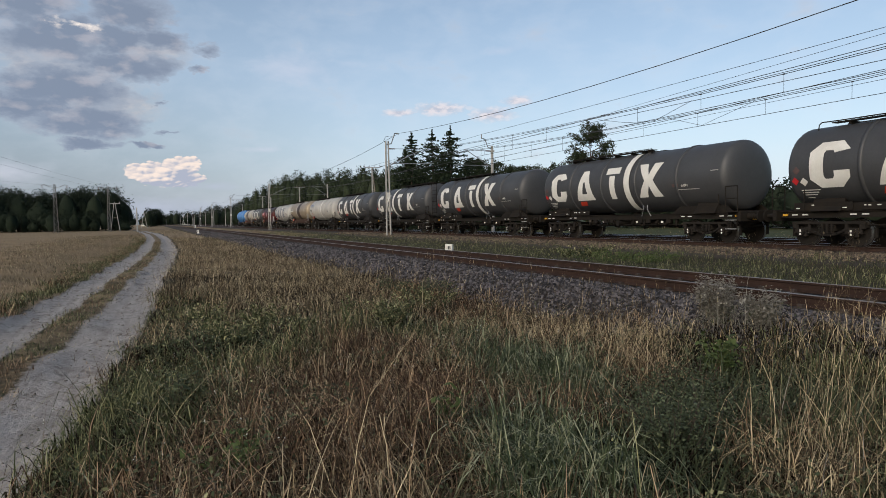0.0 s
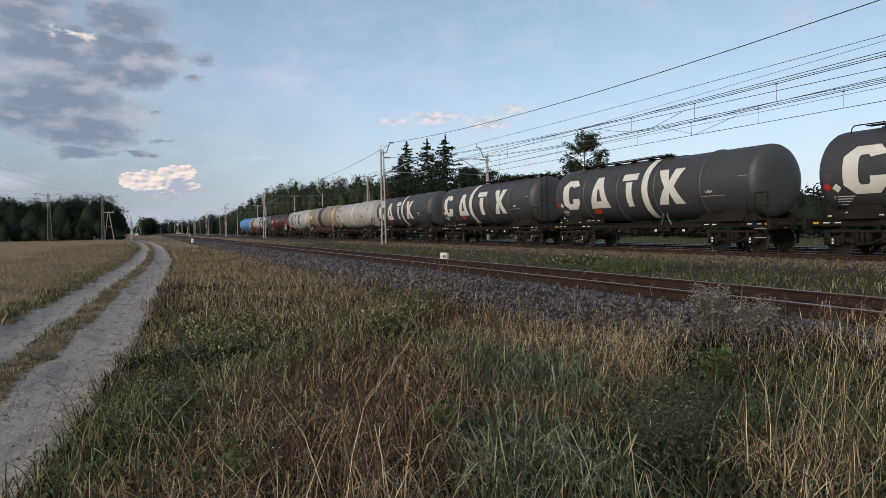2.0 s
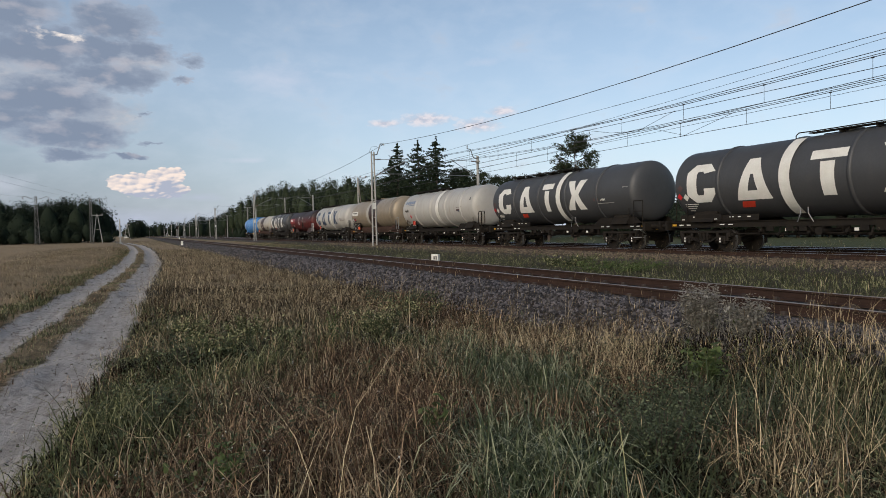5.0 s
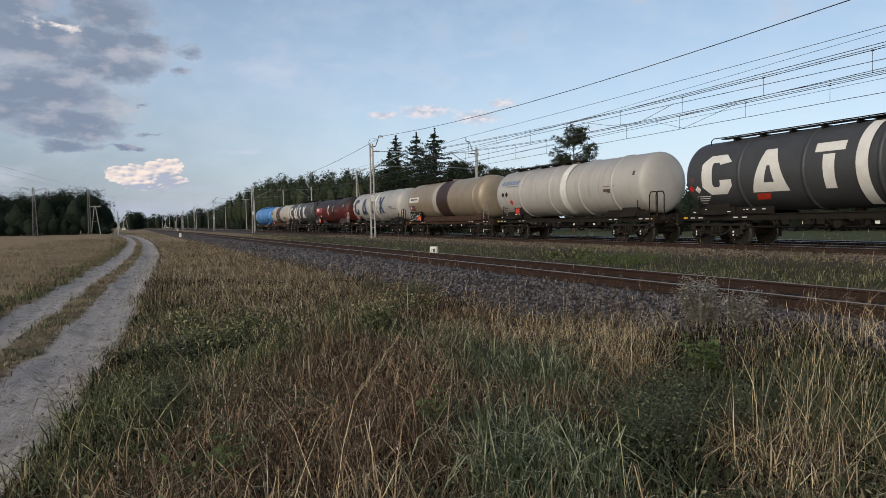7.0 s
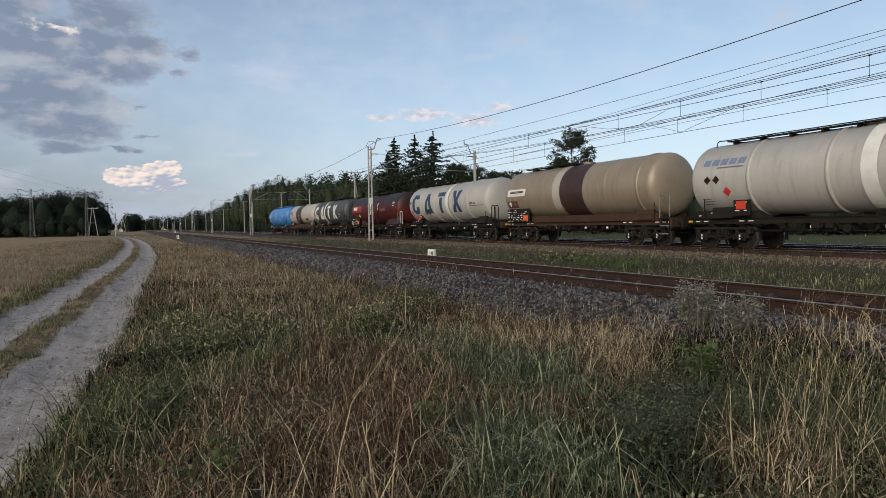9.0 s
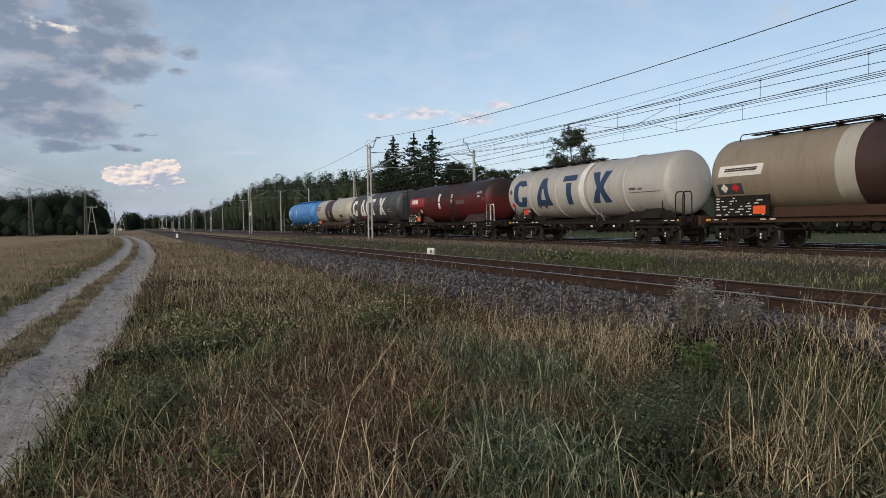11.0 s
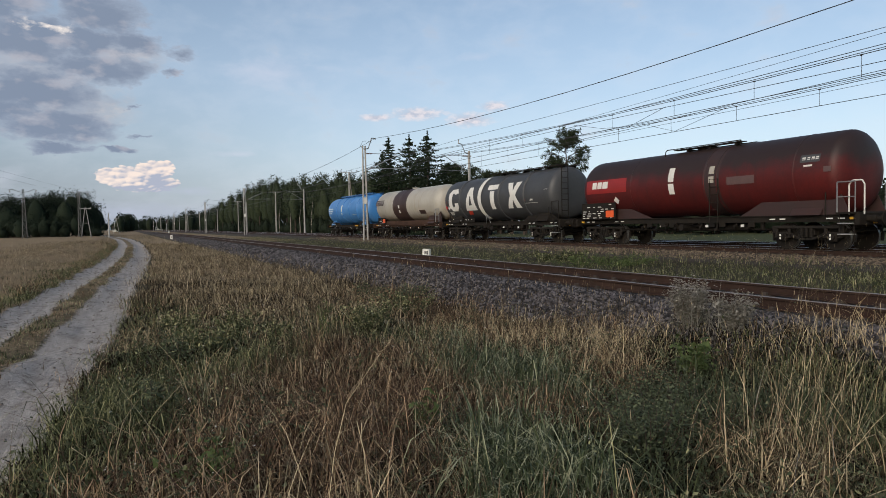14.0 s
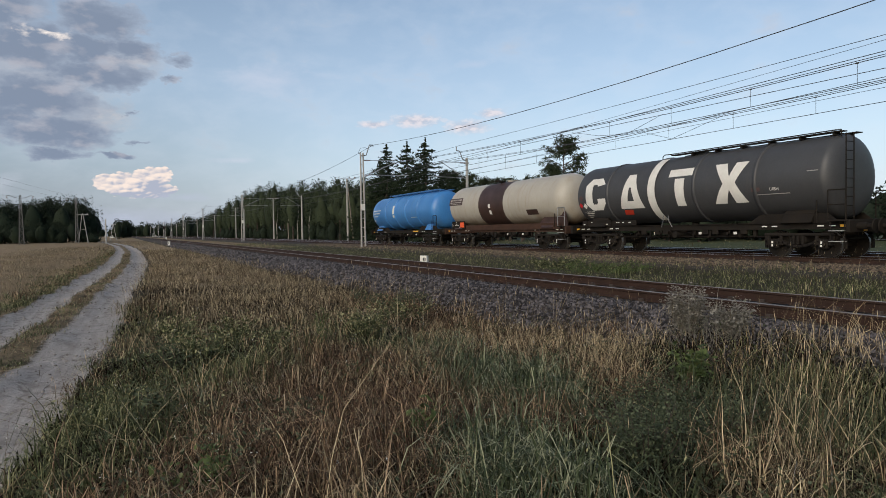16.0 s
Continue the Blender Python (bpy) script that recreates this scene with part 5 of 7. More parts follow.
def which(x, y, dry=0.0, lush=0.0):
    """The kind of growth at each place: patches of noise, and the tussocks that stand out."""
    n = len(x)
    sc = np.stack([
        0.50 + 0.50 * field_noise(x, y, 1.1, 0.3) + 0.0 * x + 0.7 * spot(x, y, 4.6, 5.3, 0.35) + 0.8 * spot(x, y, 5.1, 7.6, 0.6, 1.2) + 0.9 * spot(x, y, 3.6, 17, 1.8, 6) + 0.7 * spot(x, y, 2.1, 13, 1.2, 2.5) + 0.35 * np.clip((y - 14) / 10, 0, 1.0),
        0.50 + 0.50 * field_noise(x, y, 0.9, 2.1) + 1.2 * spot(x, y, 5.3, 13, 0.8, 3) + 1.1 * spot(x, y, 5.0, 8.6, 0.9, 1.3) + 1.3 * spot(x, y, 1.2, 4.7, 0.7, 1.0) + 1.2 * spot(x, y, 2.1, 6.4, 0.7, 1.0) + 1.0 * spot(x, y, 4.5, 5.1, 0.4),
        0.34 + 0.5 * field_noise(x, y, 1.0, 4.4) + 1.1 * spot(x, y, 0.9, 8.7, 1.0, 2.0) + 0.9 * spot(x, y, -0.3, 5.6, 0.45, 1.3) + 0.8 * spot(x, y, 3.3, 8.6, 0.8, 1.2) + 0.8 * np.clip((x - 11) / 2, 0, 1),
        0.00 + 1.9 * spot(x, y, 3.5, 5.8, 0.75, 0.9) + 1.7 * spot(x, y, 2.4, 4.0, 0.55, 0.6) + 1.5 * spot(x, y, 2.1, 3.0, 0.5) + 1.0 * spot(x, y, 3.3, 7.5, 0.6) + 0.3 * field_noise(x, y, 0.8, 5.0),
        0.12 + 0.5 * field_noise(x, y, 1.3, 6.1) + 1.7 * spot(x, y, 2.9, 3.0, 0.55) + 1.5 * spot(x, y, 3.9, 4.2, 0.7) + 1.3 * spot(x, y, 5.3, 5.1, 0.55) + 1.1 * spot(x, y, 5.7, 4.1, 0.6) + 0.9 * spot(x, y, 4.7, 3.4, 0.5) + 0.7 * spot(x, y, 0.2, 7, 0.5, 4) + 0.9 * spot(x, y, 4.5, 11.5, 0.8, 1.4),
        -0.25 + 1.8 * spot(x, y, 6.7, 5.9, 0.4),
    ])
    sc[0] += 0.55 * spot(x, y, 0.9, 3.5, 0.9, 0.8) + 1.3 * spot(x, y, 7.1, 4.2, 0.7) + 1.1 * spot(x, y, 3.3, 2.5, 0.35)
    sc[1] += 0.75 * spot(x, y, 0.5, 4.0, 0.8, 0.9) + 0.8 * spot(x, y, 6.1, 5.0, 0.45) + 0.6 * spot(x, y, 2.2, 5.0, 0.9, 1.4)
    sc[3] += 0.9 * spot(x, y, 4.2, 8.0, 0.7, 0.9) + 0.9 * spot(x, y, 3.7, 4.9, 0.5)
    sc[2] += 1.0 * spot(x, y, 6.2, 4.2, 0.9) + 0.9 * spot(x, y, 4.8, 2.9, 0.8)
    sc[4] += 0.8 * spot(x, y, 3.3, 3.5, 0.7) + 0.6 * spot(x, y, 5.0, 3.9, 0.9)
    sc[0] += dry - 1.2 * spot(x, y, 5.4, 3.4, 1.8, 1.4)
    sc[1] -= 0.5 * spot(x, y, 5.6, 3.2, 1.6, 1.3)
    edge = np.exp(-((x - lane(y)) / 0.75) ** 2) * np.clip((48 - y) / 20, 0, 1) + lush
    sc[2] += 0.50 * edge
    sc[4] += 0.22 * edge
    sc += RG.gumbel(0, 0.17, sc.shape)
    return sc.argmax(0)


PAR = dict(  # height, spread, width in mm, bow
    straw=(0.48, 0.15, 3.8, 1.50), russet=(0.48, 0.13, 4.2, 1.75), green=(0.39, 0.11, 5.0, 1.50), sedge=(0.50, 0.10, 7.5, 1.60), weed=(0.25, 0.09, 8.0, 1.2), silver=(0.60, 0.14, 4.5, 0.35))


def sow(tag, x, y, segs, wide=1.0, tall=1.0, bow=1.0, tuss=0.10, dry=0.0, lush=0.0):
    """Scatters tussocks at the places given: the blades of each fan out from its middle."""
    k = which(x, y, dry, lush)
    n = len(x)
    off = RG.normal(0, 1, (n, 2)) * tuss
    rep = max(1, int(round(14 if segs > 2 else 6)))
    home = RG.permutation(n)[: max(1, n // rep)]
    j = RG.integers(0, len(home), n)
    cx, cy = x[home][j], y[home][j]
    kk = k[home][j]
    th = (np.clip(RG.lognormal(0, 0.25, len(home)), 0.5, 1.5) * (0.88 + 0.34 * field_noise(x[home], y[home], 1.9, 7.0) + 0.34 * field_noise(x[home], y[home], 4.3, 2.0)))[j]
    loose = RG.uniform(0, 1, n) < 0.25
    px, py = np.where(loose, x, cx + off[:, 0]), np.where(loose, y, cy + off[:, 1])
    kk = np.where(loose, k, kk)
    az = np.arctan2(off[:, 1], off[:, 0]) + RG.normal(0, 0.7, n)
    for i, kind in enumerate(KINDS):
        m = kk == i
        if m.sum() < 20:
            continue
        h0, hs, w0, b0 = PAR[kind]
        q = int(m.sum())
        h = np.clip(RG.normal(h0, hs, q), 0.08, 0.85) * tall * th[m]
        w = w0 * 0.001 * wide * RG.uniform(0.6, 1.5, q)
        b = np.clip(RG.normal(b0, 0.42, q) * bow, 0.05, 2.3)
        b = np.where(RG.uniform(0, 1, q) < (0.10 if kind == "straw" else 0.0), 0.4, b)
        ob = mesh_np(tag, *blades(px[m], py[m], h, w, b, segs, None, az[m]), KMAT[kind])
        tagged(ob, KLAB[kind], "grass", kind="stuff")


def wedge(n, r0, r1, a0=-14.0, a1=66.0, power=1.0):
    """Places in the fan before the eye, evenly spread over the ground."""
    r = np.sqrt(RG.uniform(r0 ** 2, r1 ** 2, n)) if power == 1 else r0 + (r1 - r0) * RG.uniform(0, 1, n) ** power
    a = np.radians(RG.uniform(a0, a1, n))
    return r * np.sin(a), r * np.cos(a)


def thin(x, y, edge=5.75):
    """Keeps what grows right of the lane and short of the ballast, with ragged edges."""
    u = x - lane(y) + 0.10 * field_noise(x, y, 3.0, 1.0)
    e = x - edge - 0.35 * field_noise(x, y, 1.6, 3.0) - 0.9 * spot(x, y, 6.7, 6.0, 0.8) - 0.8 * spot(x, y, 6.7, 4.3, 0.9)
    m = (u > 0.0) & (RG.uniform(0, 1, len(x)) < np.clip(0.25 + u * 2.2, 0, 1)) & (RG.uniform(0, 1, len(x)) < np.clip(1 - e / 0.7, 0, 1))
    return x[m], y[m]


sow("near_grass", *thin(*wedge(70000, 2.3, 7.6)), 6, 1.15, 1.08, 1.1, tuss=0.065)
# low matted blades whose painted darkness stands for shade in the grass gaps
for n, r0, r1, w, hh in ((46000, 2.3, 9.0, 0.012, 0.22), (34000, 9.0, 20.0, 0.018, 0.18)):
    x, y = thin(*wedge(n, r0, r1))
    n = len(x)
    tagged(mesh_np("dead_thatch", *blades(x, y, hh * RG.uniform(0.5, 1.4, n), w * RG.uniform(0.6, 1.4, n), RG.uniform(0.3, 1.6, n), 2), M_SHADETHATCH), "matted dead grass underneath, coloured dark for the shade between blades", "grass", kind="stuff")
sow("meadow_grass", *thin(*wedge(88000, 7.3, 16.5)), 4, 1.6, 0.78, 1.15, 0.13)
x = RG.uniform(-0.5, 6.6, 60000)
y = 15 + 60 * RG.uniform(0, 1, 60000) ** 1.5
sow("meadow_grass", *thin(x, y), 2, 2.3, 0.62, 1.1, 0.2, 0.45)
def leaves(centres, size, flat=0.5):
    """Small pointed leaves, as folded quads, at the given places."""
    n = len(centres)
    a = RG.uniform(0, 6.28, n)
    e = RG.normal(0, flat, n)
    u = np.stack([np.cos(a) * np.cos(e), np.sin(a) * np.cos(e), np.sin(e)], -1)
    s = np.stack([-np.sin(a), np.cos(a), RG.normal(0, 0.35, n)], -1)
    L = (size * RG.uniform(0.6, 1.4, n))[:, None]
    v = np.stack([centres, centres + u * L * 0.5 + s * L * 0.28, centres + u * L, centres + u * L * 0.5 - s * L * 0.28], 1)
    q = np.arange(4 * n).reshape(n, 4)
    return v.reshape(-1, 3), q


# leafy undergrowth: small dark leaves between the blades
for n, size, m, cut, tone_name in ((34000, 0.030, M_WEED, 0.05, "dark small leaves of low herbs among the grass"), (9000, 0.034, M_GREEN, 0.35, "green leaves of low herbs among the grass")):
    x, y = thin(*wedge(n, 2.3, 11.0, -12, 62))
    k = field_noise(x, y, 2.3, 3.3) + 0.5 * field_noise(x, y, 6.0, 1.1) + 0.9 * spot(x, y, 0.2, 5.5, 0.9, 3.0) + 0.8 * spot(x, y, 0.9, 8.6, 1.1, 1.8) > cut
    x, y = x[k], y[k]
    c = np.stack([x, y, ground_z(x, y) + RG.uniform(0.03, 0.36, len(x)) * (0.8 + 0.5 * field_noise(x, y, 3.1, 0.4))], -1)
    tagged(mesh_np("herb_leaves", *leaves(c, np.full(len(c), size)), None, m), tone_name, "wild plants", kind="stuff")
# long arching blades that catch the light
for kind, n, m in (("straw", 2600, M_PALE), ("sedge", 2800, M_SEDGE), ("russet", 4200, M_STRAW)):
    x, y = thin(*wedge(n * 4, 2.8, 10.5))
    near = which(x, y) == KINDS.index(kind)
    x, y = x[near][:n], y[near][:n]
    n = len(x)
    ob = mesh_np("arching_grass", *blades(x, y, RG.uniform(0.50, 0.85, n), RG.uniform(0.0042, 0.0070, n), RG.uniform(1.4, 2.2, n), 8), m)
    tagged(ob, "long arching blades of " + KLAB[kind], "grass", kind="stuff")
# pale stalks standing out over the dark weeds
for cx, cy, r, n in ((3.55, 2.75, 0.20, 40), (4.2, 2.9, 0.28, 26), (5.5, 3.6, 0.45, 16), (4.6, 5.35, 0.24, 110), (7.1, 4.2, 0.45, 110), (6.2, 5.0, 0.35, 30), (2.55, 15.5, 1.0, 100)):
    x, y = RG.normal(cx, r, n), RG.normal(cy, r, n)
    ob = mesh_np("pale_stalks", *blades(x, y, RG.uniform(0.45, 0.78, n), RG.uniform(0.0035, 0.006, n), RG.uniform(0.3, 1.0, n), 6), M_PALE)
    tagged(ob, "tall pale dry stalks over dark weeds", "grass", kind="stuff")
# trodden growth behind and beside the standing place
x = RG.uniform(-0.6, 7.0, 20000)
y = RG.uniform(-9, 4.0, 20000)
m = (np.hypot(x, y) > 0.5) & ((x ** 2 + y ** 2 < 2.4 ** 2) | (np.degrees(np.arctan2(x, y)) > 66) | (np.degrees(np.arctan2(x, y)) < -14))
sow("trodden_grass", *thin(x[m], y[m]), 2, 3.2, 0.6)

# verge between the lane's wheel tracks, and the rough edge of the field beyond it
y = 5 + 60 * RG.uniform(0, 1, 15000) ** 1.5
x = lane(y) + RG.uniform(-1.55, -0.90, 15000)
m = np.abs(x - lane(y) + 1.22 + 0.06 * field_noise(x, y, 3.0, 1.0)) < 0.27
sow("lane_grass", x[m], y[m], 2, 1.4, 0.34, 1.0, 0.1, -0.2, 0.6)
x = RG.uniform(-11, -0.5, 80000)
y = 7 + 95 * RG.uniform(0, 1, 80000) ** 1.7
u = x - lane(y) + 0.12 * field_noise(x, y, 2.0, 1.0)
m = (u < -2.35) & (RG.uniform(0, 1, len(x)) < np.clip((-2.2 - u) * 2.5, 0, 1)) & (RG.uniform(0, 1, len(x)) < np.clip((x + 11) / 4, 0.1, 1))
sow("field_edge_grass", x[m], y[m], 2, 1.5, 0.60, 1.3, 0.2, 0.40)
y = 7 + 75 * RG.uniform(0, 1, 17000) ** 1.7
x = lane(y) - 2.4 - np.abs(RG.normal(0, 0.45, 17000)) * (1 + 0.4 * field_noise(y, y, 0.5, 2.0))
sow("lane_edge_grass", x, y, 3, 2.0, 0.78, 1.0, 0.10, -0.6, 0.9)
x = RG.uniform(-70, -7, 34000)
y = 18 + 130 * RG.uniform(0, 1, 34000) ** 1.4
rows = np.sin((x * 0.9 + y * 0.45) * 1.3 + field_noise(x, y, 0.15, 1.0)) > RG.uniform(-1.6, 1.0, len(x))
sow("field_stubble", x[rows], y[rows], 1, 6.0, 0.36, 1.0, 0.3, 0.6)
# the strip between the tracks, and the far verge
x = RG.uniform(11.1, 18.9, 50000)
y = 5 + 95 * RG.uniform(0, 1, 50000) ** 1.9
m = RG.uniform(0, 1, len(x)) < np.clip((18.7 - x) / 0.8 + 0.3 * field_noise(x, y, 1.5, 2), 0.04, 1) * np.clip((x - 10.9) / 0.6, 0.1, 1)
sow("strip_grass", x[m], y[m], 2, 1.9, 0.72, 1.1, 0.2, -0.5, 0.8)
x = RG.uniform(30.2, 60, 26000)
y = -10 + 130 * RG.uniform(0, 1, 26000)
sow("far_verge_grass", x, y, 1, 9.0, 0.7)
x = RG.uniform(-4, 18, 20000)
y = 70 + 120 * RG.uniform(0, 1, 20000)
u = x - lane(y)
m = ((u > 0.1) & (x < 6)) | (x > 11.5) | (u < -2.4)
sow("distant_grass", x[m], y[m], 1, 9.0, 0.9)


def seed_heads(x, y, h, size, material, label):
    """Upright stalks that end in slim seed heads."""
    n = len(x)
    z = ground_z(x, y)
    lean = RG.normal(0, 0.13, (n, 2))
    v, q, t = blades(x, y, h, np.full(n, 0.0028), np.full(n, 0.0), 2, z, np.zeros(n), 0.8)
    v = v.reshape(n, -1, 3)
    v[:, 2:4, :2] += (lean * (h / 2)[:, None])[:, None]
    v[:, 4, :2] += lean * h[:, None]
    top = v[:, 4]
    ax = np.concatenate([lean, np.ones((n, 1))], 1)
    o = OCT[None] * np.stack([size * 0.045, size * 0.045, size], -1)[:, None]
    o[..., :2] += (lean[:, None] * o[..., 2:3])
    hv = (top[:, None] + o + np.array((0, 0, 0.02)))
    k = v.reshape(-1, 3).shape[0]
    ht = (OCT_T[None] + 6 * np.arange(n)[:, None, None] + k).reshape(-1, 3)
    ob = mesh_np("seed_stalks", np.concatenate([v.reshape(-1, 3), hv.reshape(-1, 3)]), q, np.concatenate([t, ht]), material)
    tagged(ob, label, "grass", kind="stuff")


def tuft(cx, cy, r, n):
    return RG.normal(cx, r, n), RG.normal(cy, r, n)


xs, ys = zip(*[tuft(*a) for a in ((3.7, 2.7, 0.20, 55), (4.3, 2.9, 0.30, 35), (5.6, 3.6, 0.4, 40), (6.6, 4.5, 0.4, 40), (4.6, 5.3, 0.25, 100), (5.6, 8.6, 0.5, 90), (5.2, 12.8, 0.8, 120), (4.2, 14.5, 1.2, 120))])
x, y = np.concatenate(xs), np.concatenate(ys)
seed_heads(x, y, RG.uniform(0.62, 1.0, len(x)), RG.uniform(0.035, 0.075, len(x)), M_STRAW, "pale dry stalks with slim seed heads")
x, y = thin(*wedge(350, 3.2, 14.0))
seed_heads(x, y, RG.uniform(0.5, 0.95, len(x)), RG.uniform(0.03, 0.06, len(x)), M_STRAW, "scattered dry stalks with seed heads")
x = np.clip(RG.normal(17.9, 0.7, 620), 15, 19.4)
y = 8 + 42 * RG.uniform(0, 1, 620) ** 1.3
seed_heads(x, y, RG.uniform(0.4, 0.95, 620) * (1 + 0.35 * field_noise(y, x, 0.8, 1.0)), RG.uniform(0.04, 0.08, 620), M_STRAW, "dry stalks with seed heads between the tracks")


def herb(name, cx, cy, r, h, n, size, material, label, stems=12):
    """A weedy plant: thin stems and many small leaves on them."""
    root = tagged(new(name), label, "wild plant", group="weeds by the track")
    gz = float(ground_z(cx, cy))
    root.location = (cx, cy, gz)
    bm = BM()
    tips = []
    for k in range(stems):
        a, d = RG.uniform(0, 6.28), r * math.sqrt(RG.uniform(0, 1))
        tip = (d * math.cos(a), d * math.sin(a), h * RG.uniform(0.6, 1.05))
        rod(bm, (0.25 * tip[0], 0.25 * tip[1], -0.03), tip, 0.005, 5, 0.002)
        tips.append(tip)
    part("stem", bm, M_BARK if material is M_WEED else material, root)["kind"] = "stuff"
    tips = np.array(tips)
    i = RG.integers(0, stems, n)
    f = RG.uniform(0.25, 1.03, n)[:, None]
    base = tips[i] * np.array((0.25, 0.25, 0))
    c = base + (tips[i] - base) * f + RG.normal(0, 0.05, (n, 3))
    c[:, 2] = np.maximum(c[:, 2], 0.02)
    ob = mesh_np("foliage", *leaves(c, np.full(n, size)), None, material)
    ob.parent = root
    ob["kind"] = "stuff"
    return root


herb("broad_leaved_weed", 5.35, 4.85, 0.30, 0.42, 420, 0.075, M_BRIGHT, "bright green bushy weed among dry grass", 14)
herb("dark_weed", 3.15, 3.25, 0.50, 0.46, 4200, 0.026, M_WEED, "dark small-leaved weed among the grass", 34)
herb("dark_weed", 3.7, 3.5, 0.50, 0.46, 3800, 0.026, M_WEED, "dark small-leaved weed among the grass", 26)
herb("dark_weed", 4.5, 4.4, 0.50, 0.36, 1500, 0.034, M_WEED, "dark small-leaved weed among the grass", 26)
herb("wormwood", 6.75, 6.2, 0.28, 0.64, 5200, 0.034, M_SILVER, "silvery-grey wormwood clump at the ballast foot", 30)
herb("wormwood", 6.85, 5.6, 0.26, 0.50, 3200, 0.034, M_SILVER, "silvery-grey wormwood clump at the ballast foot", 24)
herb("bramble", 5.2, 13.4, 1.25, 0.34, 2200, 0.05, M_WEED, "dark bramble patch in dry grass", 24)
for cx, cy, r in ((0.85, 8.3, 0.4), (1.35, 9.6, 0.45), (0.75, 10.4, 0.4), (1.8, 8.9, 0.3), (4.6, 11.0, 0.7), (3.2, 9.2, 0.5)):
    herb("meadow_herb", cx, cy, r, 0.42, int(2200 * r), 0.045, M_GREEN, "bushy green herb among the meadow grass", 16)
herb("goldenrod", 2.2, 8.0, 0.10, 0.75, 160, 0.035, M_BRIGHT, "slim yellow-green flowering stalk", 3)
herb("nettle", 0.35, 3.9, 0.22, 0.30, 420, 0.045, M_BRIGHT, "low bright green weed beside the lane", 12)
herb("lane_weed", 0.15, 5.6, 0.25, 0.35, 500, 0.04, M_WEED, "dark green weed at the lane's edge", 12)
herb("lane_weed", 0.35, 7.6, 0.3, 0.4, 600, 0.04, M_WEED, "dark green weed at the lane's edge", 12)
herb("green_weed", 1.9, 4.3, 0.16, 0.36, 120, 0.06, M_BRIGHT, "fresh green weed among dead grass", 6)
herb("strip_weed", 14.8, 17.5, 1.9, 0.34, 2200, 0.07, M_BRIGHT, "fresh green weeds between the tracks", 30)
herb("strip_weed", 15.5, 21.0, 1.5, 0.42, 1200, 0.10, M_GREEN, "green weeds between the tracks", 30)
x, y = thin(*wedge(420, 3.0, 12.0, -10, 40))
c = np.stack([x, y, ground_z(x, y) + RG.uniform(0.2, 0.45, len(x))], -1)
tagged(mesh_np("white_flowers", *leaves(np.repeat(c, 3, 0) + RG.normal(0, 0.012, (3 * len(c), 3)), np.full(3 * len(c), 0.013)), None, M_PETAL), "tiny white flowers in the grass", "flowers", kind="stuff")
y = 3 + 40 * RG.uniform(0, 1, 800) ** 1.5
x = lane(y) + np.where(RG.uniform(0, 1, 800) < 0.6, RG.uniform(-1.0, 0.1, 800), RG.uniform(-2.4, -1.5, 800))
tagged(stones("lane_pebbles", x, y, ground_z(x, y), 0.010 + 0.0006 * y, M_PEBBLE, "small pebbles and crumbs on the sandy lane"), "", "pebbles")

# ---- overhead line ----
SPAN, FIRST = 63.5, 52.9
MESS, CONT = 7.80, 6.25


def near_mast():
    """Two close posts tied by plates, with an upswept bracket and a hinged cantilever over the track."""
    root = tagged(new("catenary_mast"), "slim twin-post grey catenary mast beside the main line", "catenary mast", group="near masts")
    for s in (-1, 1):
        bm = BM()
        rod(bm, (0.18 * s, 0, -0.1), (0.11 * s, 0, 8.2), 0.085, 8, 0.07)
        part("post", bm, M_CONCRETE, root)
    for k in range(10):
        bm = BM()
        z = 0.9 + 0.78 * k
        box(bm, -0.17 + 0.007 * k, 0.17 - 0.007 * k, -0.04, 0.04, z, z + 0.06)
        part("tie_plate", bm, M_CONCRETE, root)
    bm = BM()
    pipe(bm, [(0, 0, 7.9), (0.40, 0, 8.0), (0.72, 0, 8.9), (1.05, 0, 8.9), (1.05, 0, 8.78)], 0.045)
    part("top_bracket", bm, M_GALV, root)
    bm = BM()
    pipe(bm, [(-0.05, 0, 7.9), (-0.3, 0, 8.2), (-0.1, 0, 8.6), (0.35, 0, 8.65), (0.7, 0, 8.5)], 0.014)
    part("bond_wire", bm, M_WIRE, root)
    bm = BM()
    rod(bm, (0.1, 0, 7.55), (3.2, 0, 7.6), 0.022, 6)
    part("top_tie", bm, M_GALV, root)
    bm = BM()
    rod(bm, (0.1, 0, 6.05), (3.05, 0, 7.45), 0.035, 8)
    part("cantilever_tube", bm, M_GALV, root)
    bm = BM()
    rod(bm, (0.5, 0, 6.28), (4.4, 0, 6.33), 0.028, 6)
    pipe(bm, [(4.2, 0, 6.5), (3.4, 0, 6.26)], 0.018)
    part("registration_arm", bm, M_GALV, root)
    for p, q in (((0.2, 0, 7.55), (0.75, 0, 7.56)), ((0.25, 0, 6.12), (0.75, 0, 6.36))):
        bm = BM()
        for k in range(6):
            a = Vector(p).lerp(Vector(q), k / 6)
            b = Vector(p).lerp(Vector(q), k / 6 + 0.05)
            rod(bm, a, b, 0.06, 10)
        rod(bm, p, q, 0.025, 6)
        part("insulator", bm, M_INSUL, root)
    bm = BM()
    box(bm, -0.16, 0.16, -0.11, -0.08, 3.2, 3.75)
    part("number_plate", bm, M_WHITE, root)
    return root


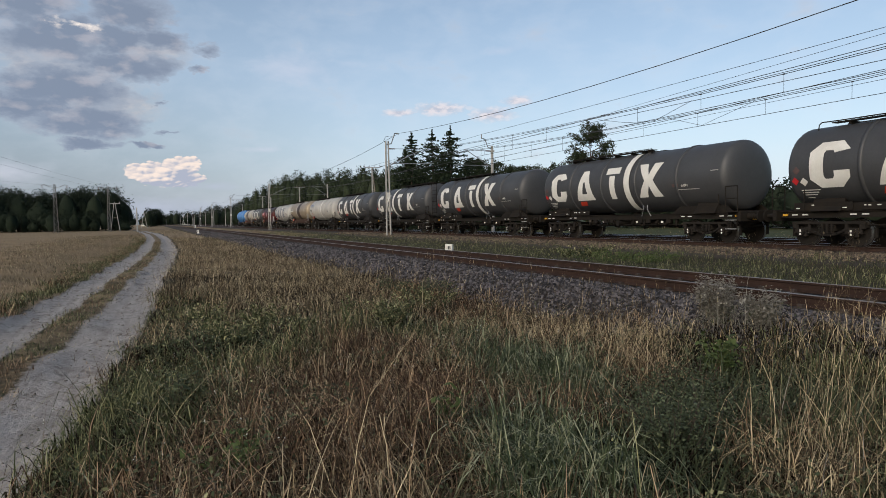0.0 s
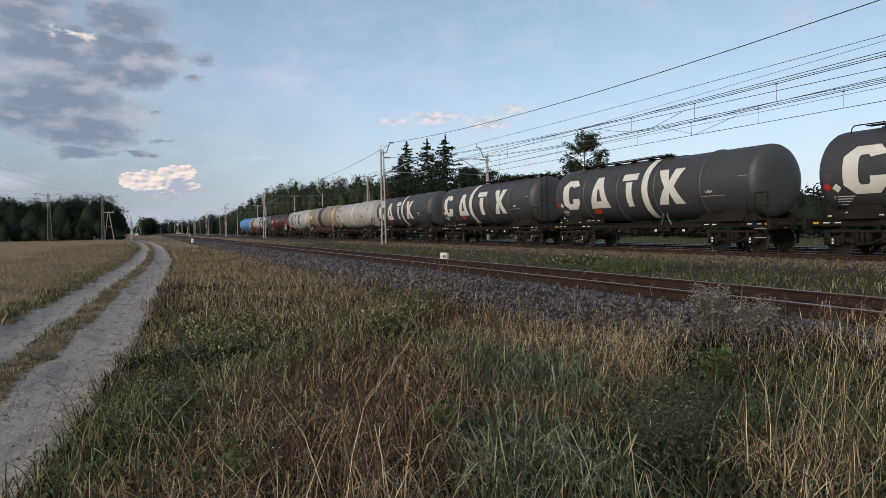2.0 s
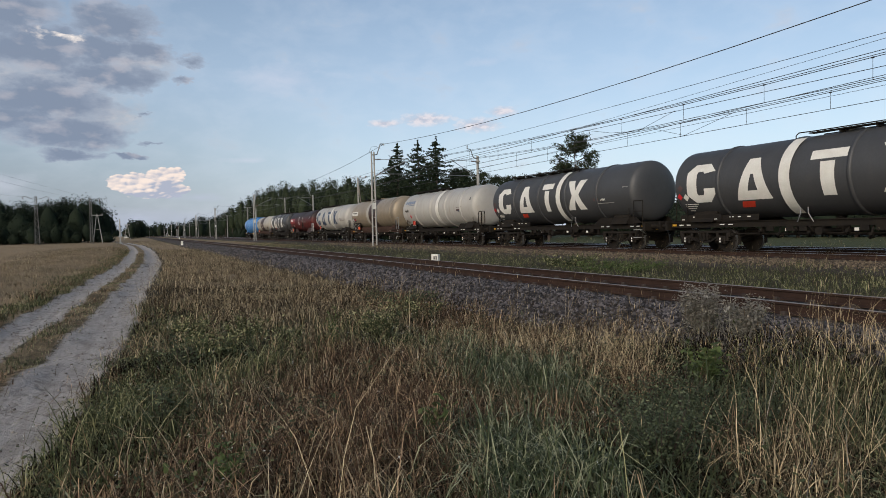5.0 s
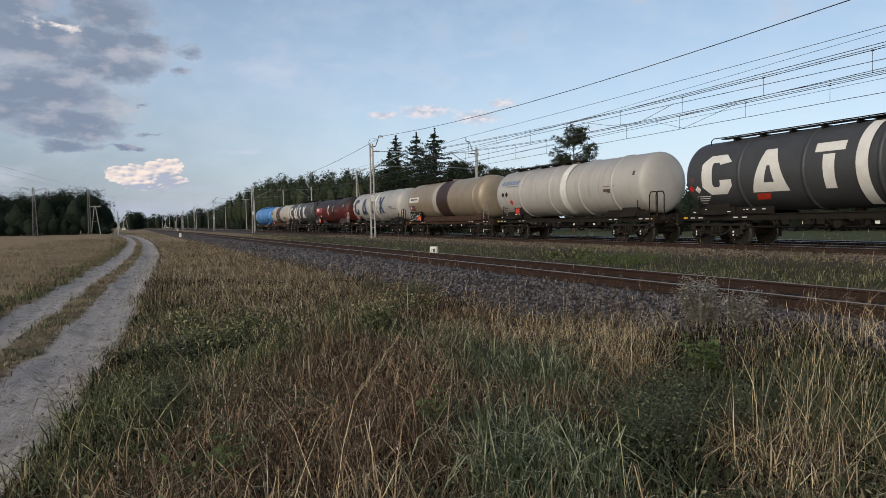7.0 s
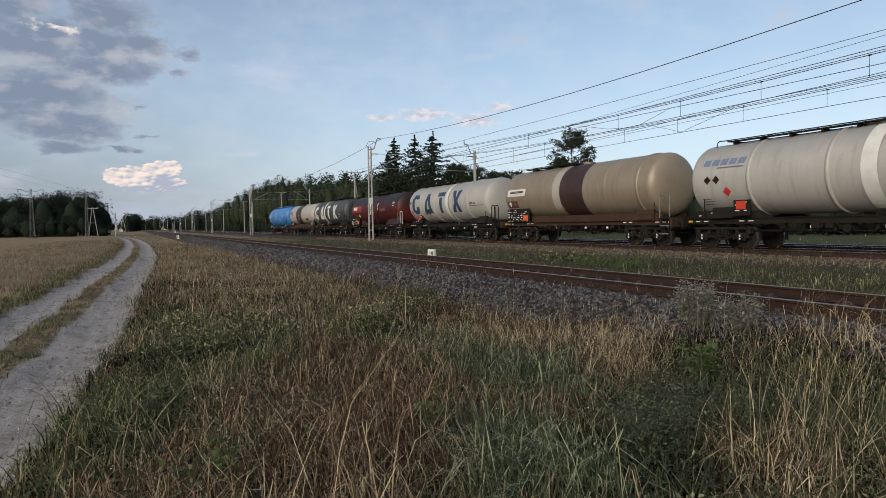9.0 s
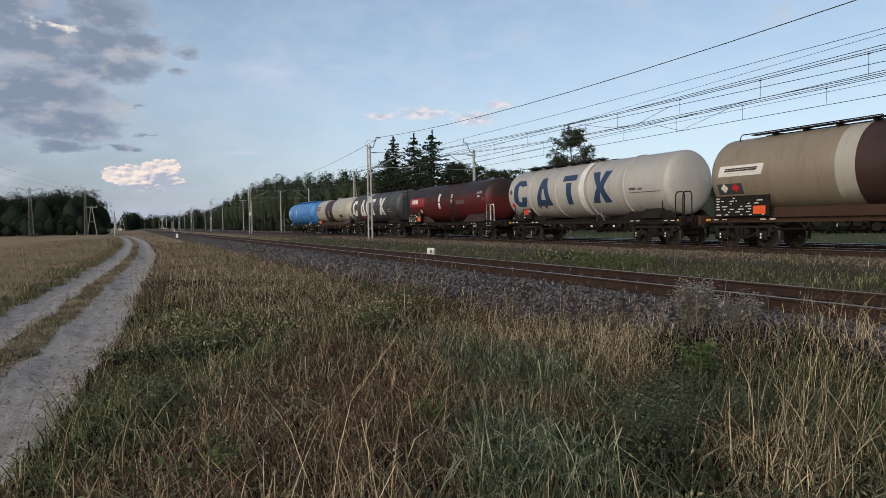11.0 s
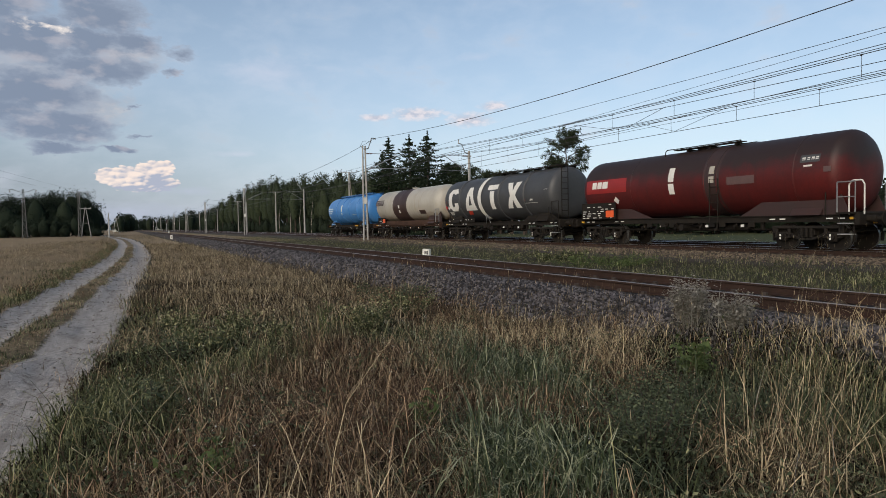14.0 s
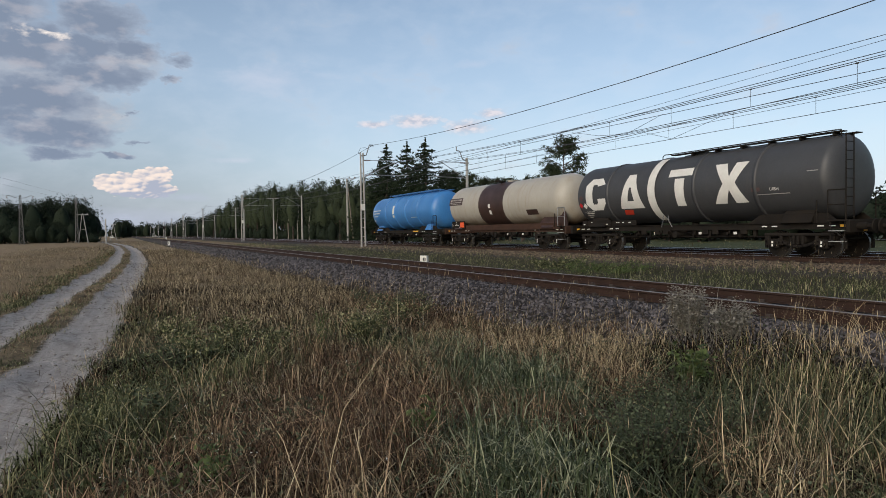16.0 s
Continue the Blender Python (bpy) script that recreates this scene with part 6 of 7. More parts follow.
def far_mast():
    root = tagged(new("catenary_mast"), "single grey catenary mast beyond the tracks", "catenary mast", group="far masts")
    bm = BM()
    rod(bm, (0, 0, -0.3), (0, 0, 8.2), 0.17, 10, 0.12)
    part("post", bm, M_CONCRETE, root)
    bm = BM()
    box(bm, -0.16, 0.16, -0.16, 0.16, 7.6, 7.75)
    part("collar", bm, M_CONCRETE, root)
    bm = BM()
    pipe(bm, [(0, 0, 7.9), (-0.45, 0, 8.05), (-0.75, 0, 8.8), (-1.1, 0, 8.85), (-1.1, 0, 9.22)], 0.045)
    part("top_bracket", bm, M_GALV, root)
    bm = BM()
    rod(bm, (-0.1, 0, 7.7), (-3.0, 0, 7.75), 0.022, 6)
    part("top_tie", bm, M_GALV, root)
    bm = BM()
    rod(bm, (-0.1, 0, 6.15), (-2.75, 0, 7.75), 0.035, 8)
    part("cantilever_tube", bm, M_GALV, root)
    bm = BM()
    rod(bm, (-0.4, 0, 6.3), (-4.0, 0, 6.35), 0.028, 6)
    part("registration_arm", bm, M_GALV, root)
    bm = BM()
    for k in range(6):
        rod(bm, (-0.2 - 0.09 * k, 0, 7.7), (-0.24 - 0.09 * k, 0, 7.7), 0.06, 10)
    part("insulator", bm, M_INSUL, root)
    return root


a = near_mast()
a.matrix_basis = pose(18.6, FIRST, 0.30)
b = far_mast()
b.matrix_basis = pose(29.3, FIRST + 0.6, 0.30)
for k in range(1, 9):
    copy_thing(a, pose(18.6, FIRST + SPAN * k, 0.30))
    copy_thing(b, pose(29.3, FIRST + 0.6 + SPAN * k, 0.30))
copy_thing(a, pose(18.6, FIRST - SPAN, 0.30))
copy_thing(b, pose(29.3, FIRST + 0.6 - SPAN, 0.30))


def strand(name, pts, r, label, m=None, parent=None):
    """A hanging wire through the points."""
    cu = bpy.data.curves.new(name, "CURVE")
    cu.dimensions = "3D"
    cu.bevel_depth = r
    cu.bevel_resolution = 1
    sp = cu.splines.new("POLY")
    sp.points.add(len(pts) - 1)
    for p, q in zip(sp.points, pts):
        p.co = (*q, 1)
    me = bpy.data.meshes.new_from_object(new(name, cu))
    old = [o for o in scene.objects if o.data is cu][0]
    bpy.data.objects.remove(old)
    me.materials.clear()
    me.materials.append(m or M_WIRE)
    ob = new(name, me)
    ob.parent = parent
    return ob if parent else tagged(ob, label, "overhead wire")


def sagging(x, top, sag, k0=-1, k1=8, n=14):
    pts = []
    for k in range(k0, k1):
        for j in range(n):
            u = j / n
            pts.append((x, FIRST + SPAN * (k + u), top - 4 * sag * u * (1 - u)))
    return pts


def messenger_z(y, top, sag):
    u = ((y - FIRST) / SPAN) % 1.0
    return top - 4 * sag * u * (1 - u)


strand("feeder_wire", sagging(19.65, 9.2, 1.22), 0.016, "dark feeder wire slung between mast brackets")
strand("feeder_wire", sagging(28.2, 9.53, 0.16), 0.013, "dark feeder wire slung between far mast brackets")
strand("return_wire", [(29.0, -20, 10.3), (29.0, 16.3, 9.37), (29.0, 39.5, 8.69), (29.0, FIRST, 8.3)], 0.010, "thin slanting wire over the far track")
for x in (TRAIN, SECOND):
    m = strand("messenger_wire", sagging(x, MESS, 0.88), 0.014, "messenger wire of the overhead line")
    strand("contact_wire", sagging(x, CONT, 0.0, n=2), 0.013, "contact wire over the track")
    for k in range(48):
        y = 0.8 + 4.05 * k - 4
        if abs(((y - FIRST) / SPAN) % 1.0 - 0.0) < 0.02:
            continue
        strand("dropper", [(x, y, messenger_z(y, MESS, 0.88) + 0.03), (x, y, CONT)], 0.008, "", None, m)
        bm = BM()
        rod(bm, (x, y - 0.05, messenger_z(y, MESS, 0.88)), (x, y + 0.05, messenger_z(y, MESS, 0.88)), 0.028, 6)
        part("clamp", bm, M_WIRE, m)
strand("auxiliary_wire", [(SECOND, -12, 7.35), (SECOND, 14.6, 7.18), (SECOND, 20.7, 7.07), (SECOND, 28.6, 6.85), (SECOND, FIRST, 6.6)], 0.014, "auxiliary wire above the far contact wire")
strand("auxiliary_wire", [(TRAIN, -12, 7.5), (TRAIN, 12.7, 7.15), (TRAIN, 24.8, 7.0), (TRAIN, FIRST, 7.0)], 0.013, "auxiliary wire above the contact wire")
strand("messenger_wire", sagging(TRAIN + 0.04, MESS + 0.075, 0.88), 0.012, "second messenger wire close above the first")
strand("messenger_wire", sagging(SECOND + 0.04, MESS + 0.075, 0.88), 0.012, "second messenger wire close above the first")
strand("auxiliary_wire", [(TRAIN + 0.05, -12, 6.42), (TRAIN + 0.05, 12.1, 6.62), (TRAIN + 0.05, 28.7, 6.80), (TRAIN + 0.05, FIRST, 6.95)], 0.012, "taut auxiliary wire between messenger and contact wire")
strand("auxiliary_wire", [(SECOND + 0.05, -12, 6.88), (SECOND + 0.05, 14.3, 6.80), (SECOND + 0.05, 32.7, 6.72), (SECOND + 0.05, FIRST, 6.7)], 0.009, "thin auxiliary wire above the far contact wire")
strand("jumper_wire", [(22, 28.2, 6.86), (22.2, 26.2, 6.42), (22.4, 24.4, 6.26), (22.4, 22.0, 6.83)], 0.010, "slack jumper wire between contact and messenger")
strand("jumper_wire", [(26.0, 27.3, 7.0), (26.0, 24.9, 6.27), (26.0, 21.7, 6.95)], 0.010, "slack jumper wire between contact and messenger")

# ---- pole lines ----


def cross_pole(x, y, h, arm=1.35, strut=0.0):
    root = tagged(new("utility_pole"), "pale concrete pole with a cross-arm and pin insulators", "utility pole", group="pole line beyond the tracks")
    bm = BM()
    rod(bm, (0, 0, -0.4), (0, 0, h), 0.19, 8, 0.12)
    part("pole", bm, M_CONCRETE, root)
    bm = BM()
    box(bm, -arm, arm, -0.06, 0.06, h - 0.12, h, 0.01)
    part("cross_arm", bm, M_GALV, root)
    bm = BM()
    for s in (-1, 1):
        rod(bm, (s * 0.8, 0, h - 0.1), (0, 0, h - 0.9), 0.025, 6)
    part("brace", bm, M_GALV, root)
    if strut:
        bm = BM()
        rod(bm, (strut, 0.4, -0.4), (0.15, 0, h * 0.86), 0.12, 8, 0.09)
        part("strut", bm, M_WOOD, root, "leaning timber strut")
    for q in (-arm + 0.08, -0.45, 0.45, arm - 0.08):
        bm = BM()
        rod(bm, (q, 0, h), (q, 0, h + 0.10), 0.02, 6)
        rod(bm, (q, 0, h + 0.10), (q, 0, h + 0.26), 0.07, 8, 0.04)
        part("insulator", bm, M_INSUL, root)
    root.matrix_basis = pose(x, y, -0.15, 0, 0, -18)
    return root


cross_pole(33, 101.5, 10.6, 1.35, 0.95)
cross_pole(33, 160, 10.4)
cross_pole(33, 220, 10.4)


def lattice_pole(x, y, h, foot=0.46, arms=1.0):
    root = tagged(new("lattice_pole"), "slim steel lattice power pole at the field's end", "power pole", group="field power line")
    for sx in (-1, 1):
        for sy in (-1, 1):
            bm = BM()
            rod(bm, (sx * foot, sy * foot, 0), (sx * 0.14, sy * 0.14, h), 0.06, 5)
            part("leg", bm, M_DULL, root)
    n = 16
    for k in range(n):
        w0, w1 = foot - (foot - 0.14) * k / n, foot - (foot - 0.14) * (k + 1) / n
        bm = BM()
        z0, z1 = h * k / n, h * (k + 1) / n
        q = 1 if k % 2 else -1
        rod(bm, (-q * w0, -w0, z0), (q * w1, -w1, z1), 0.035, 4)
        rod(bm, (-q * w0, w0, z0), (q * w1, w1, z1), 0.035, 4)
        rod(bm, (-w0, -q * w0, z0), (-w1, q * w1, z1), 0.035, 4)
        rod(bm, (w0, -q * w0, z0), (w1, q * w1, z1), 0.035, 4)
        rod(bm, (-w1, -w1, z1), (w1, -w1, z1), 0.03, 4)
        part("lattice", bm, M_DULL, root)
    for s in (-1, 1):
        bm = BM()
        pipe(bm, [(0, 0, h - 0.7), (s * 1.0 * arms, 0, h - 0.5), (s * 1.9 * arms, 0, h - 0.05), (s * 2.5 * arms, 0, h - 0.25)], 0.05)
        part("arm", bm, M_DULL, root)
        bm = BM()
        for j in range(4):
            rod(bm, (s * 2.3 * arms, 0, h - 0.35 - 0.12 * j), (s * 2.3 * arms, 0, h - 0.28 - 0.12 * j), 0.09, 8)
        part("insulator", bm, M_INSUL, root)
    root.matrix_basis = pose(x, y, 0, 0, 0, 10)
    return root


lattice_pole(-19.6, 160.8, 10.6)
lattice_pole(-9.6, 164.7, 10.4, 0.30, 0.8)


def a_pole(x, y, h, spread=1.0):
    root = tagged(new("timber_pole"), "timber A-frame power pole with a short cross-arm", "power pole", group="field power line")
    for q in (-1, 1):
        bm = BM()
        rod(bm, (q * spread, 0, -0.3), (q * 0.12, 0, h), 0.10, 7, 0.08)
        part("pole", bm, M_CONCRETE, root)
    bm = BM()
    box(bm, -1.15, 1.15, -0.07, 0.07, h - 0.05, h + 0.12, 0.01)
    part("cross_arm", bm, M_CONCRETE, root)
    bm = BM()
    rod(bm, (-spread * 0.5, 0, h * 0.5), (spread * 0.5, 0, h * 0.5), 0.06, 6)
    part("tie", bm, M_WOOD, root)
    for q in (-1.05, 0.0, 1.05):
        bm = BM()
        rod(bm, (q, 0, h + 0.12), (q, 0, h + 0.42), 0.08, 7, 0.05)
        part("insulator", bm, M_CONCRETE, root)
    root.matrix_basis = pose(x, y, 0)
    return root


a_pole(-8.4, 164.8, 6.5)
a_pole(-4.3, 300, 6.4, 1.2)
root = tagged(new("concrete_post"), "plain pale concrete post by the lane's end", "post")
bm = BM()
rod(bm, (0, 0, -0.2), (0, 0, 5.2), 0.15, 8, 0.11)
part("post", bm, M_CONCRETE, root)
root.matrix_basis = pose(-3.5, 150, 0)
for side, drop in ((-1.8, 0.0), (1.8, 0.0)):
    strand("power_line", [(-9.6 + side + (-24.4 - side * 0.3) * k / 12, 164.7 - 158 * k / 12, 10.1 + drop - 4.8 * (k / 12) * (1 - k / 12) + 4.4 * (k / 12)) for k in range(13)], 0.009, "power line wire over the field")
strand("power_line", [(-19.6 - 22 * k / 8, 160.8 - 110 * k / 8, 10.3 - 3 * (k / 8) * (1 - k / 8)) for k in range(9)], 0.011, "power line wire over the field")

# ---- trackside things ----


def marker_stone(x, y, w=0.36, h=0.34, turn=-62):
    root = tagged(new("distance_marker"), "white-painted concrete distance marker with small dark figures", "track marker", group="track markers")
    bm = BM()
    box(bm, -w / 2, w / 2, -0.07, 0.07, -0.15, h, 0.015)
    part("stone", bm, M_PETAL, root)
    for k, (a, b) in enumerate(((-0.07, -0.05), (-0.01, 0.05), (0.07, 0.12))):
        bm = BM()
        box(bm, a, b, -0.075, -0.069, h * 0.35, h * 0.75)
        part("figure_bar", bm, M_BLACK, root)
    root.matrix_basis = pose(x, y, float(ground_z(x, y)) + 0.06, 0, 0, turn)
    return root


marker_stone(11.25, 24.4)
marker_stone(6.1, 108, 0.5, 0.6)
marker_stone(12.3, 232, 0.6, 0.9)


def signal(x, y, h):
    root = tagged(new("light_signal"), "far grey trackside signal with dark head", "railway signal", group="far signals")
    bm = BM()
    rod(bm, (0, 0, -0.1), (0, 0, h), 0.09, 8)
    part("post", bm, M_GALV, root)
    bm = BM()
    box(bm, -0.35, 0.35, -0.15, 0.1, h - 1.3, h + 0.2, 0.04)
    part("signal_head", bm, M_FRAME, root)
    for z in (0.0, -0.35, -0.7, -1.05):
        bm = BM()
        rod(bm, (0, -0.2, h + z), (0, -0.15, h + z), 0.10, 10)
        part("lens", bm, M_GREYP, root)
    root.matrix_basis = pose(x, y, 0.3)
    return root


signal(15.2, 300, 5.2)
signal(6.0, 420, 5.6)
signal(24.0, 480, 5.2)


def far_house(x, y, w, d, h, wall, label):
    root = tagged(new("station_building"), label, "building", group="far station")
    bm = BM()
    box(bm, -w / 2, w / 2, -d / 2, d / 2, -0.2, h)
    part("wall", bm, wall, root)
    bm = BM()
    vs = [bm.verts.new(p) for p in ((-w / 2 - 0.3, -d / 2 - 0.3, h), (w / 2 + 0.3, -d / 2 - 0.3, h), (w / 2 + 0.3, d / 2 + 0.3, h), (-w / 2 - 0.3, d / 2 + 0.3, h), (-w / 2 - 0.3, 0, h + 1.6), (w / 2 + 0.3, 0, h + 1.6))]
    for f in ((0, 1, 5, 4), (2, 3, 4, 5), (0, 4, 3), (1, 2, 5), (0, 3, 2, 1)):
        bm.faces.new([vs[i] for i in f])
    part("roof", bm, M_FRAMEBR, root)
    for k in range(3):
        q = -w / 2 + w * (k + 0.5) / 3
        bm = BM()
        box(bm, q - 0.5, q + 0.5, -d / 2 - 0.04, -d / 2 + 0.02, 1.0, 2.3)
        part("window", bm, M_BLACK, root)
    root.matrix_basis = pose(x, y, 0.2)
    return root


far_house(26, 640, 7, 8, 3.4, M_PETAL, "small white far station building")
far_house(-8, 560, 5, 6, 2.6, M_PETAL, "small white far trackside hut")
far_house(38, 700, 9, 8, 5.0, M_CREAM, "cream far building among trees")

# ---- trees ----


def leaf_quads(c, size, up=0.0):
    """Small tilted quads round the places c."""
    n = len(c)
    a = RG.normal(0, 1, (n, 3))
    a[:, 2] *= 1 - up
    a /= np.linalg.norm(a, axis=1)[:, None]
    b = np.cross(a, RG.normal(0, 1, (n, 3)))
    b /= np.linalg.norm(b, axis=1)[:, None]
    s = (size * RG.uniform(0.5, 1.3, n))[:, None]
    v = np.stack([c - a * s, c - b * s * 0.5, c + a * s, c + b * s * 0.5], 1)
    return v.reshape(-1, 3), np.arange(4 * n).reshape(n, 4)


def trunk_part(root, h, r, m=None, lean=0.0):
    bm = BM()
    pts = [(lean * (k / 6) ** 2 + 0.08 * math.sin(k * 1.7), 0.06 * math.cos(k * 2.1), -0.3 + h * k / 6) for k in range(7)]
    for k in range(6):
        rod(bm, pts[k], pts[k + 1], r * (1 - 0.14 * k), 8, r * (1 - 0.14 * (k + 1)))
    part("trunk", bm, m or M_BARK, root)


def spruce(x, y, h, r, seed):
    """Tiers of long boughs that droop and lift at their tips, with gaps between them high up."""
    rg = np.random.default_rng(seed)
    root = tagged(new("spruce_tree"), "tall dark ragged spruce behind the tracks", "tree", group="spruces")
    trunk_part(root, h * 0.97, 0.16 + h * 0.008)
    c = []
    tiers = int(h * 2.3)
    for k in range(tiers):
        f = (k + rg.uniform(0, 0.5)) / tiers
        z = 0.8 + (h - 0.8) * f
        reach = 2.0 * r * (1 - f) ** 0.75 + 0.12
        for j in range(rg.integers(7, 10)):
            a = rg.uniform(0, 6.28)
            L = reach * rg.uniform(0.35, 1.15)
            m = max(8, int(L * 15))
            s = np.linspace(0.05, 1, m) ** 0.85
            droop = -0.42 * L * s + 0.34 * L * s ** 2.6
            side = rg.normal(0, 0.20, m) * L * np.clip(1.15 - s, 0.1, 1) * 0.75
            hang = -np.abs(rg.normal(0, 0.13, m))
            c.append(np.stack([np.cos(a) * L * s - np.sin(a) * side, np.sin(a) * L * s + np.cos(a) * side, z + droop + hang], -1))
    for z in np.arange(h * 0.9, h + 0.35, 0.09):
        c.append(np.stack([rg.normal(0, 0.05, 3), rg.normal(0, 0.05, 3), np.full(3, z)], -1))
    c = np.concatenate(c)
    ob = mesh_np("crown", *leaf_quads(c, np.full(len(c), 0.19), 0.3), None, M_SPRUCE)
    ob.parent = root
    root.matrix_basis = pose(x, y, -0.15)
    return root


def pine(x, y, h, r, seed, base=0.5, label="open-crowned pine behind the tracks"):
    """Forked limbs that carry separate tufts of needles, open between them."""
    rg = np.random.default_rng(seed)
    root = tagged(new("pine_tree"), label, "tree", group="pines")
    trunk_part(root, h * 0.95, 0.20)
    c = []
    limbs = BM()
    for k in range(int(20 * r)):
        f = base + (1 - base) * rg.uniform(0, 1) ** 0.9
        q = (f - base) / (1 - base)
        wide = 1.02 * r * max(0.18, math.sin(math.pi * (0.16 + 0.76 * q))) ** 0.6
        a, d = rg.uniform(0, 6.28), rg.uniform(0.25, 1.0) ** 0.5
        tip = Vector((math.cos(a) * wide * d, math.sin(a) * wide * d, h * f))
        foot = Vector((0, 0, h * f - 0.25 - 0.3 * wide * d))
        rod(limbs, foot, tip, 0.05, 5, 0.015)
        for j in range(9):
            at = np.array(foot.lerp(tip, rg.uniform(0.55, 1.08))) + rg.normal(0, 1, 3) * (0.30, 0.30, 0.22)
            m = rg.integers(22, 44)
            c.append(at + rg.normal(0, 1, (m, 3)) * np.array((0.17, 0.17, 0.12)) * rg.uniform(0.7, 1.3))
    part("limbs", limbs, M_BARK, root)
    c = np.concatenate(c)
    ob = mesh_np("crown", *leaf_quads(c, np.full(len(c), 0.10)), None, M_PINE)
    ob.parent = root
    root.matrix_basis = pose(x, y, -0.1)
    return root


for k, (x, y, h, r) in enumerate(((38.5, 100.5, 13.6, 3.3), (37.5, 95.0, 15.3, 3.5), (38.5, 89.0, 15.0, 3.4), (38.5, 82.5, 14.6, 3.6), (41, 91, 12.0, 3.6), (40.5, 105, 10.8, 3.2), (41, 79, 9.8, 2.8), (36.8, 98, 8.5, 3.0), (37.2, 92, 8.0, 3.0), (37.6, 85.5, 8.5, 3.0))):
    spruce(x, y, h, r, 20 + k)
pine(45, 59.3, 12.0, 2.75, 5, 0.44)
pine(46, 66.0, 7.9, 1.1, 6, 0.55, "small pine beside the larger one")
for k, (x, y, h, r) in enumerate(((42.4, 85.0, 10.4, 1.9), (43.7, 84.4, 10.6, 1.9), (45.0, 83.8, 9.6, 1.8), (46.4, 83.0, 9.9, 1.8), (47.8, 82.2, 9.2, 1.9), (49.5, 81.1, 9.0, 1.8), (51, 80.2, 9.1, 1.6), (52.6, 79, 9.6, 1.8), (54.5, 77.7, 8.9, 1.7), (48, 72.5, 7.8, 1.6))):
    pine(x, y, h, r, 30 + k, 0.3, "young pine behind the tracks")


RINGS, SIDES = 7, 9


def woods(name, places, label, m, leaf=0.2, per=900, trunk=M_BARK, low=0.12):
    """A far wood: each tree a lobed crown of many small leaf clumps round a dark middle, none alike."""
    cs, tv, tq, kv, kq = [], [], [], [], []
    u = np.linspace(0.02, 0.98, RINGS)
    w = np.arange(SIDES) * 2 * np.pi / SIDES
    ring = np.array([(i * SIDES + j, i * SIDES + (j + 1) % SIDES, (i + 1) * SIDES + (j + 1) % SIDES, (i + 1) * SIDES + j) for i in range(RINGS - 1) for j in range(SIDES)])
    for x, y, h, r in places:
        gz = float(ground_z(x, y))
        n = int(per * RG.uniform(0.85, 1.15))
        ph = RG.uniform(0, 6.28, 6)
        peak = RG.uniform(0.45, 1.0)
        lo = h * low * RG.uniform(0.3, 1.2)
        spread = lambda q: r * np.sin(np.pi * np.clip(0.10 + 0.88 * q, 0, 1)) ** (0.45 + 0.35 * peak) * (1 - 0.35 * (1 - peak) * q)
        lobe = lambda q, a: 1 + 0.16 * np.sin(3 * a + ph[0] + 5 * q) + 0.12 * np.sin(5 * a + ph[1] - 9 * q) + 0.12 * np.sin(11 * q + 2 * a + ph[2]) + 0.07 * np.sin(9 * a + 17 * q + ph[3])
        k = RG.integers(13, 20)
        kq_, ka = RG.uniform(0.02, 1, k) ** 0.85, RG.uniform(0, 6.28, k)
        size = r * RG.uniform(0.14, 0.34, k)
        i = RG.integers(0, k, n)
        kr = spread(kq_) * RG.uniform(0.45, 1.12, k)
        p = np.stack([kr * np.cos(ka), kr * np.sin(ka), lo + (h - lo) * kq_], -1)[i] + np.clip(RG.normal(0, 1, (n, 3)), -1.35, 1.35) * (size[i] * RG.uniform(0.6, 1.25, n))[:, None] * (1, 1, 0.8)
        bare = RG.uniform(0, 1, n) < 0.25
        q, a = RG.uniform(0, 1, n), RG.uniform(0, 6.28, n)
        rad = spread(q) * lobe(q, a) * RG.uniform(0.55, 1.05, n)
        p[bare] = np.stack([rad * np.cos(a), rad * np.sin(a), lo + (h - lo) * q], -1)[bare]
        p[:, 2] = np.clip(p[:, 2], 0.1, None)
        cs.append(p + (x, y, gz))
        Q, A = np.meshgrid(u, w, indexing="ij")
        R = spread(Q) * lobe(Q, A) * 0.60
        core = np.stack([R * np.cos(A), R * np.sin(A), lo + (h - lo) * (0.03 + 0.85 * Q)], -1).reshape(-1, 3)
        kq.append(ring + RINGS * SIDES * len(kv))
        kv.append(core + (x, y, gz))
        b = len(tv) * 8
        t = 0.10 + 0.008 * h
        c8 = np.array([(i, j, z) for z in (-0.3, h * 0.8) for i, j in ((-t, -t), (t, -t), (t, t), (-t, t))], float)
        c8[4:, :2] *= 0.35
        tv.append(c8 + (x, y, gz))
        tq.append(np.array([(0, 1, 5, 4), (1, 2, 6, 5), (2, 3, 7, 6), (3, 0, 4, 7)]) + b)
    root = tagged(new(name), label, "woodland", kind="stuff")
    c = np.concatenate(cs)
    v, q = leaf_quads(c, np.full(len(c), leaf))
    ob = mesh_np("crowns", np.concatenate([v] + kv), np.concatenate([q, np.concatenate(kq) + len(v)]), None, m)
    ob.parent = root
    ob = mesh_np("trunks", np.concatenate(tv), np.concatenate(tq), None, trunk)
    ob.parent = root
    return root


def height_at(y):
    return np.interp(y, [40, 65, 90, 122, 183, 225, 300, 440, 700], [6.5, 8.0, 9.0, 11.2, 15.0, 16.6, 13.5, 13.0, 13])


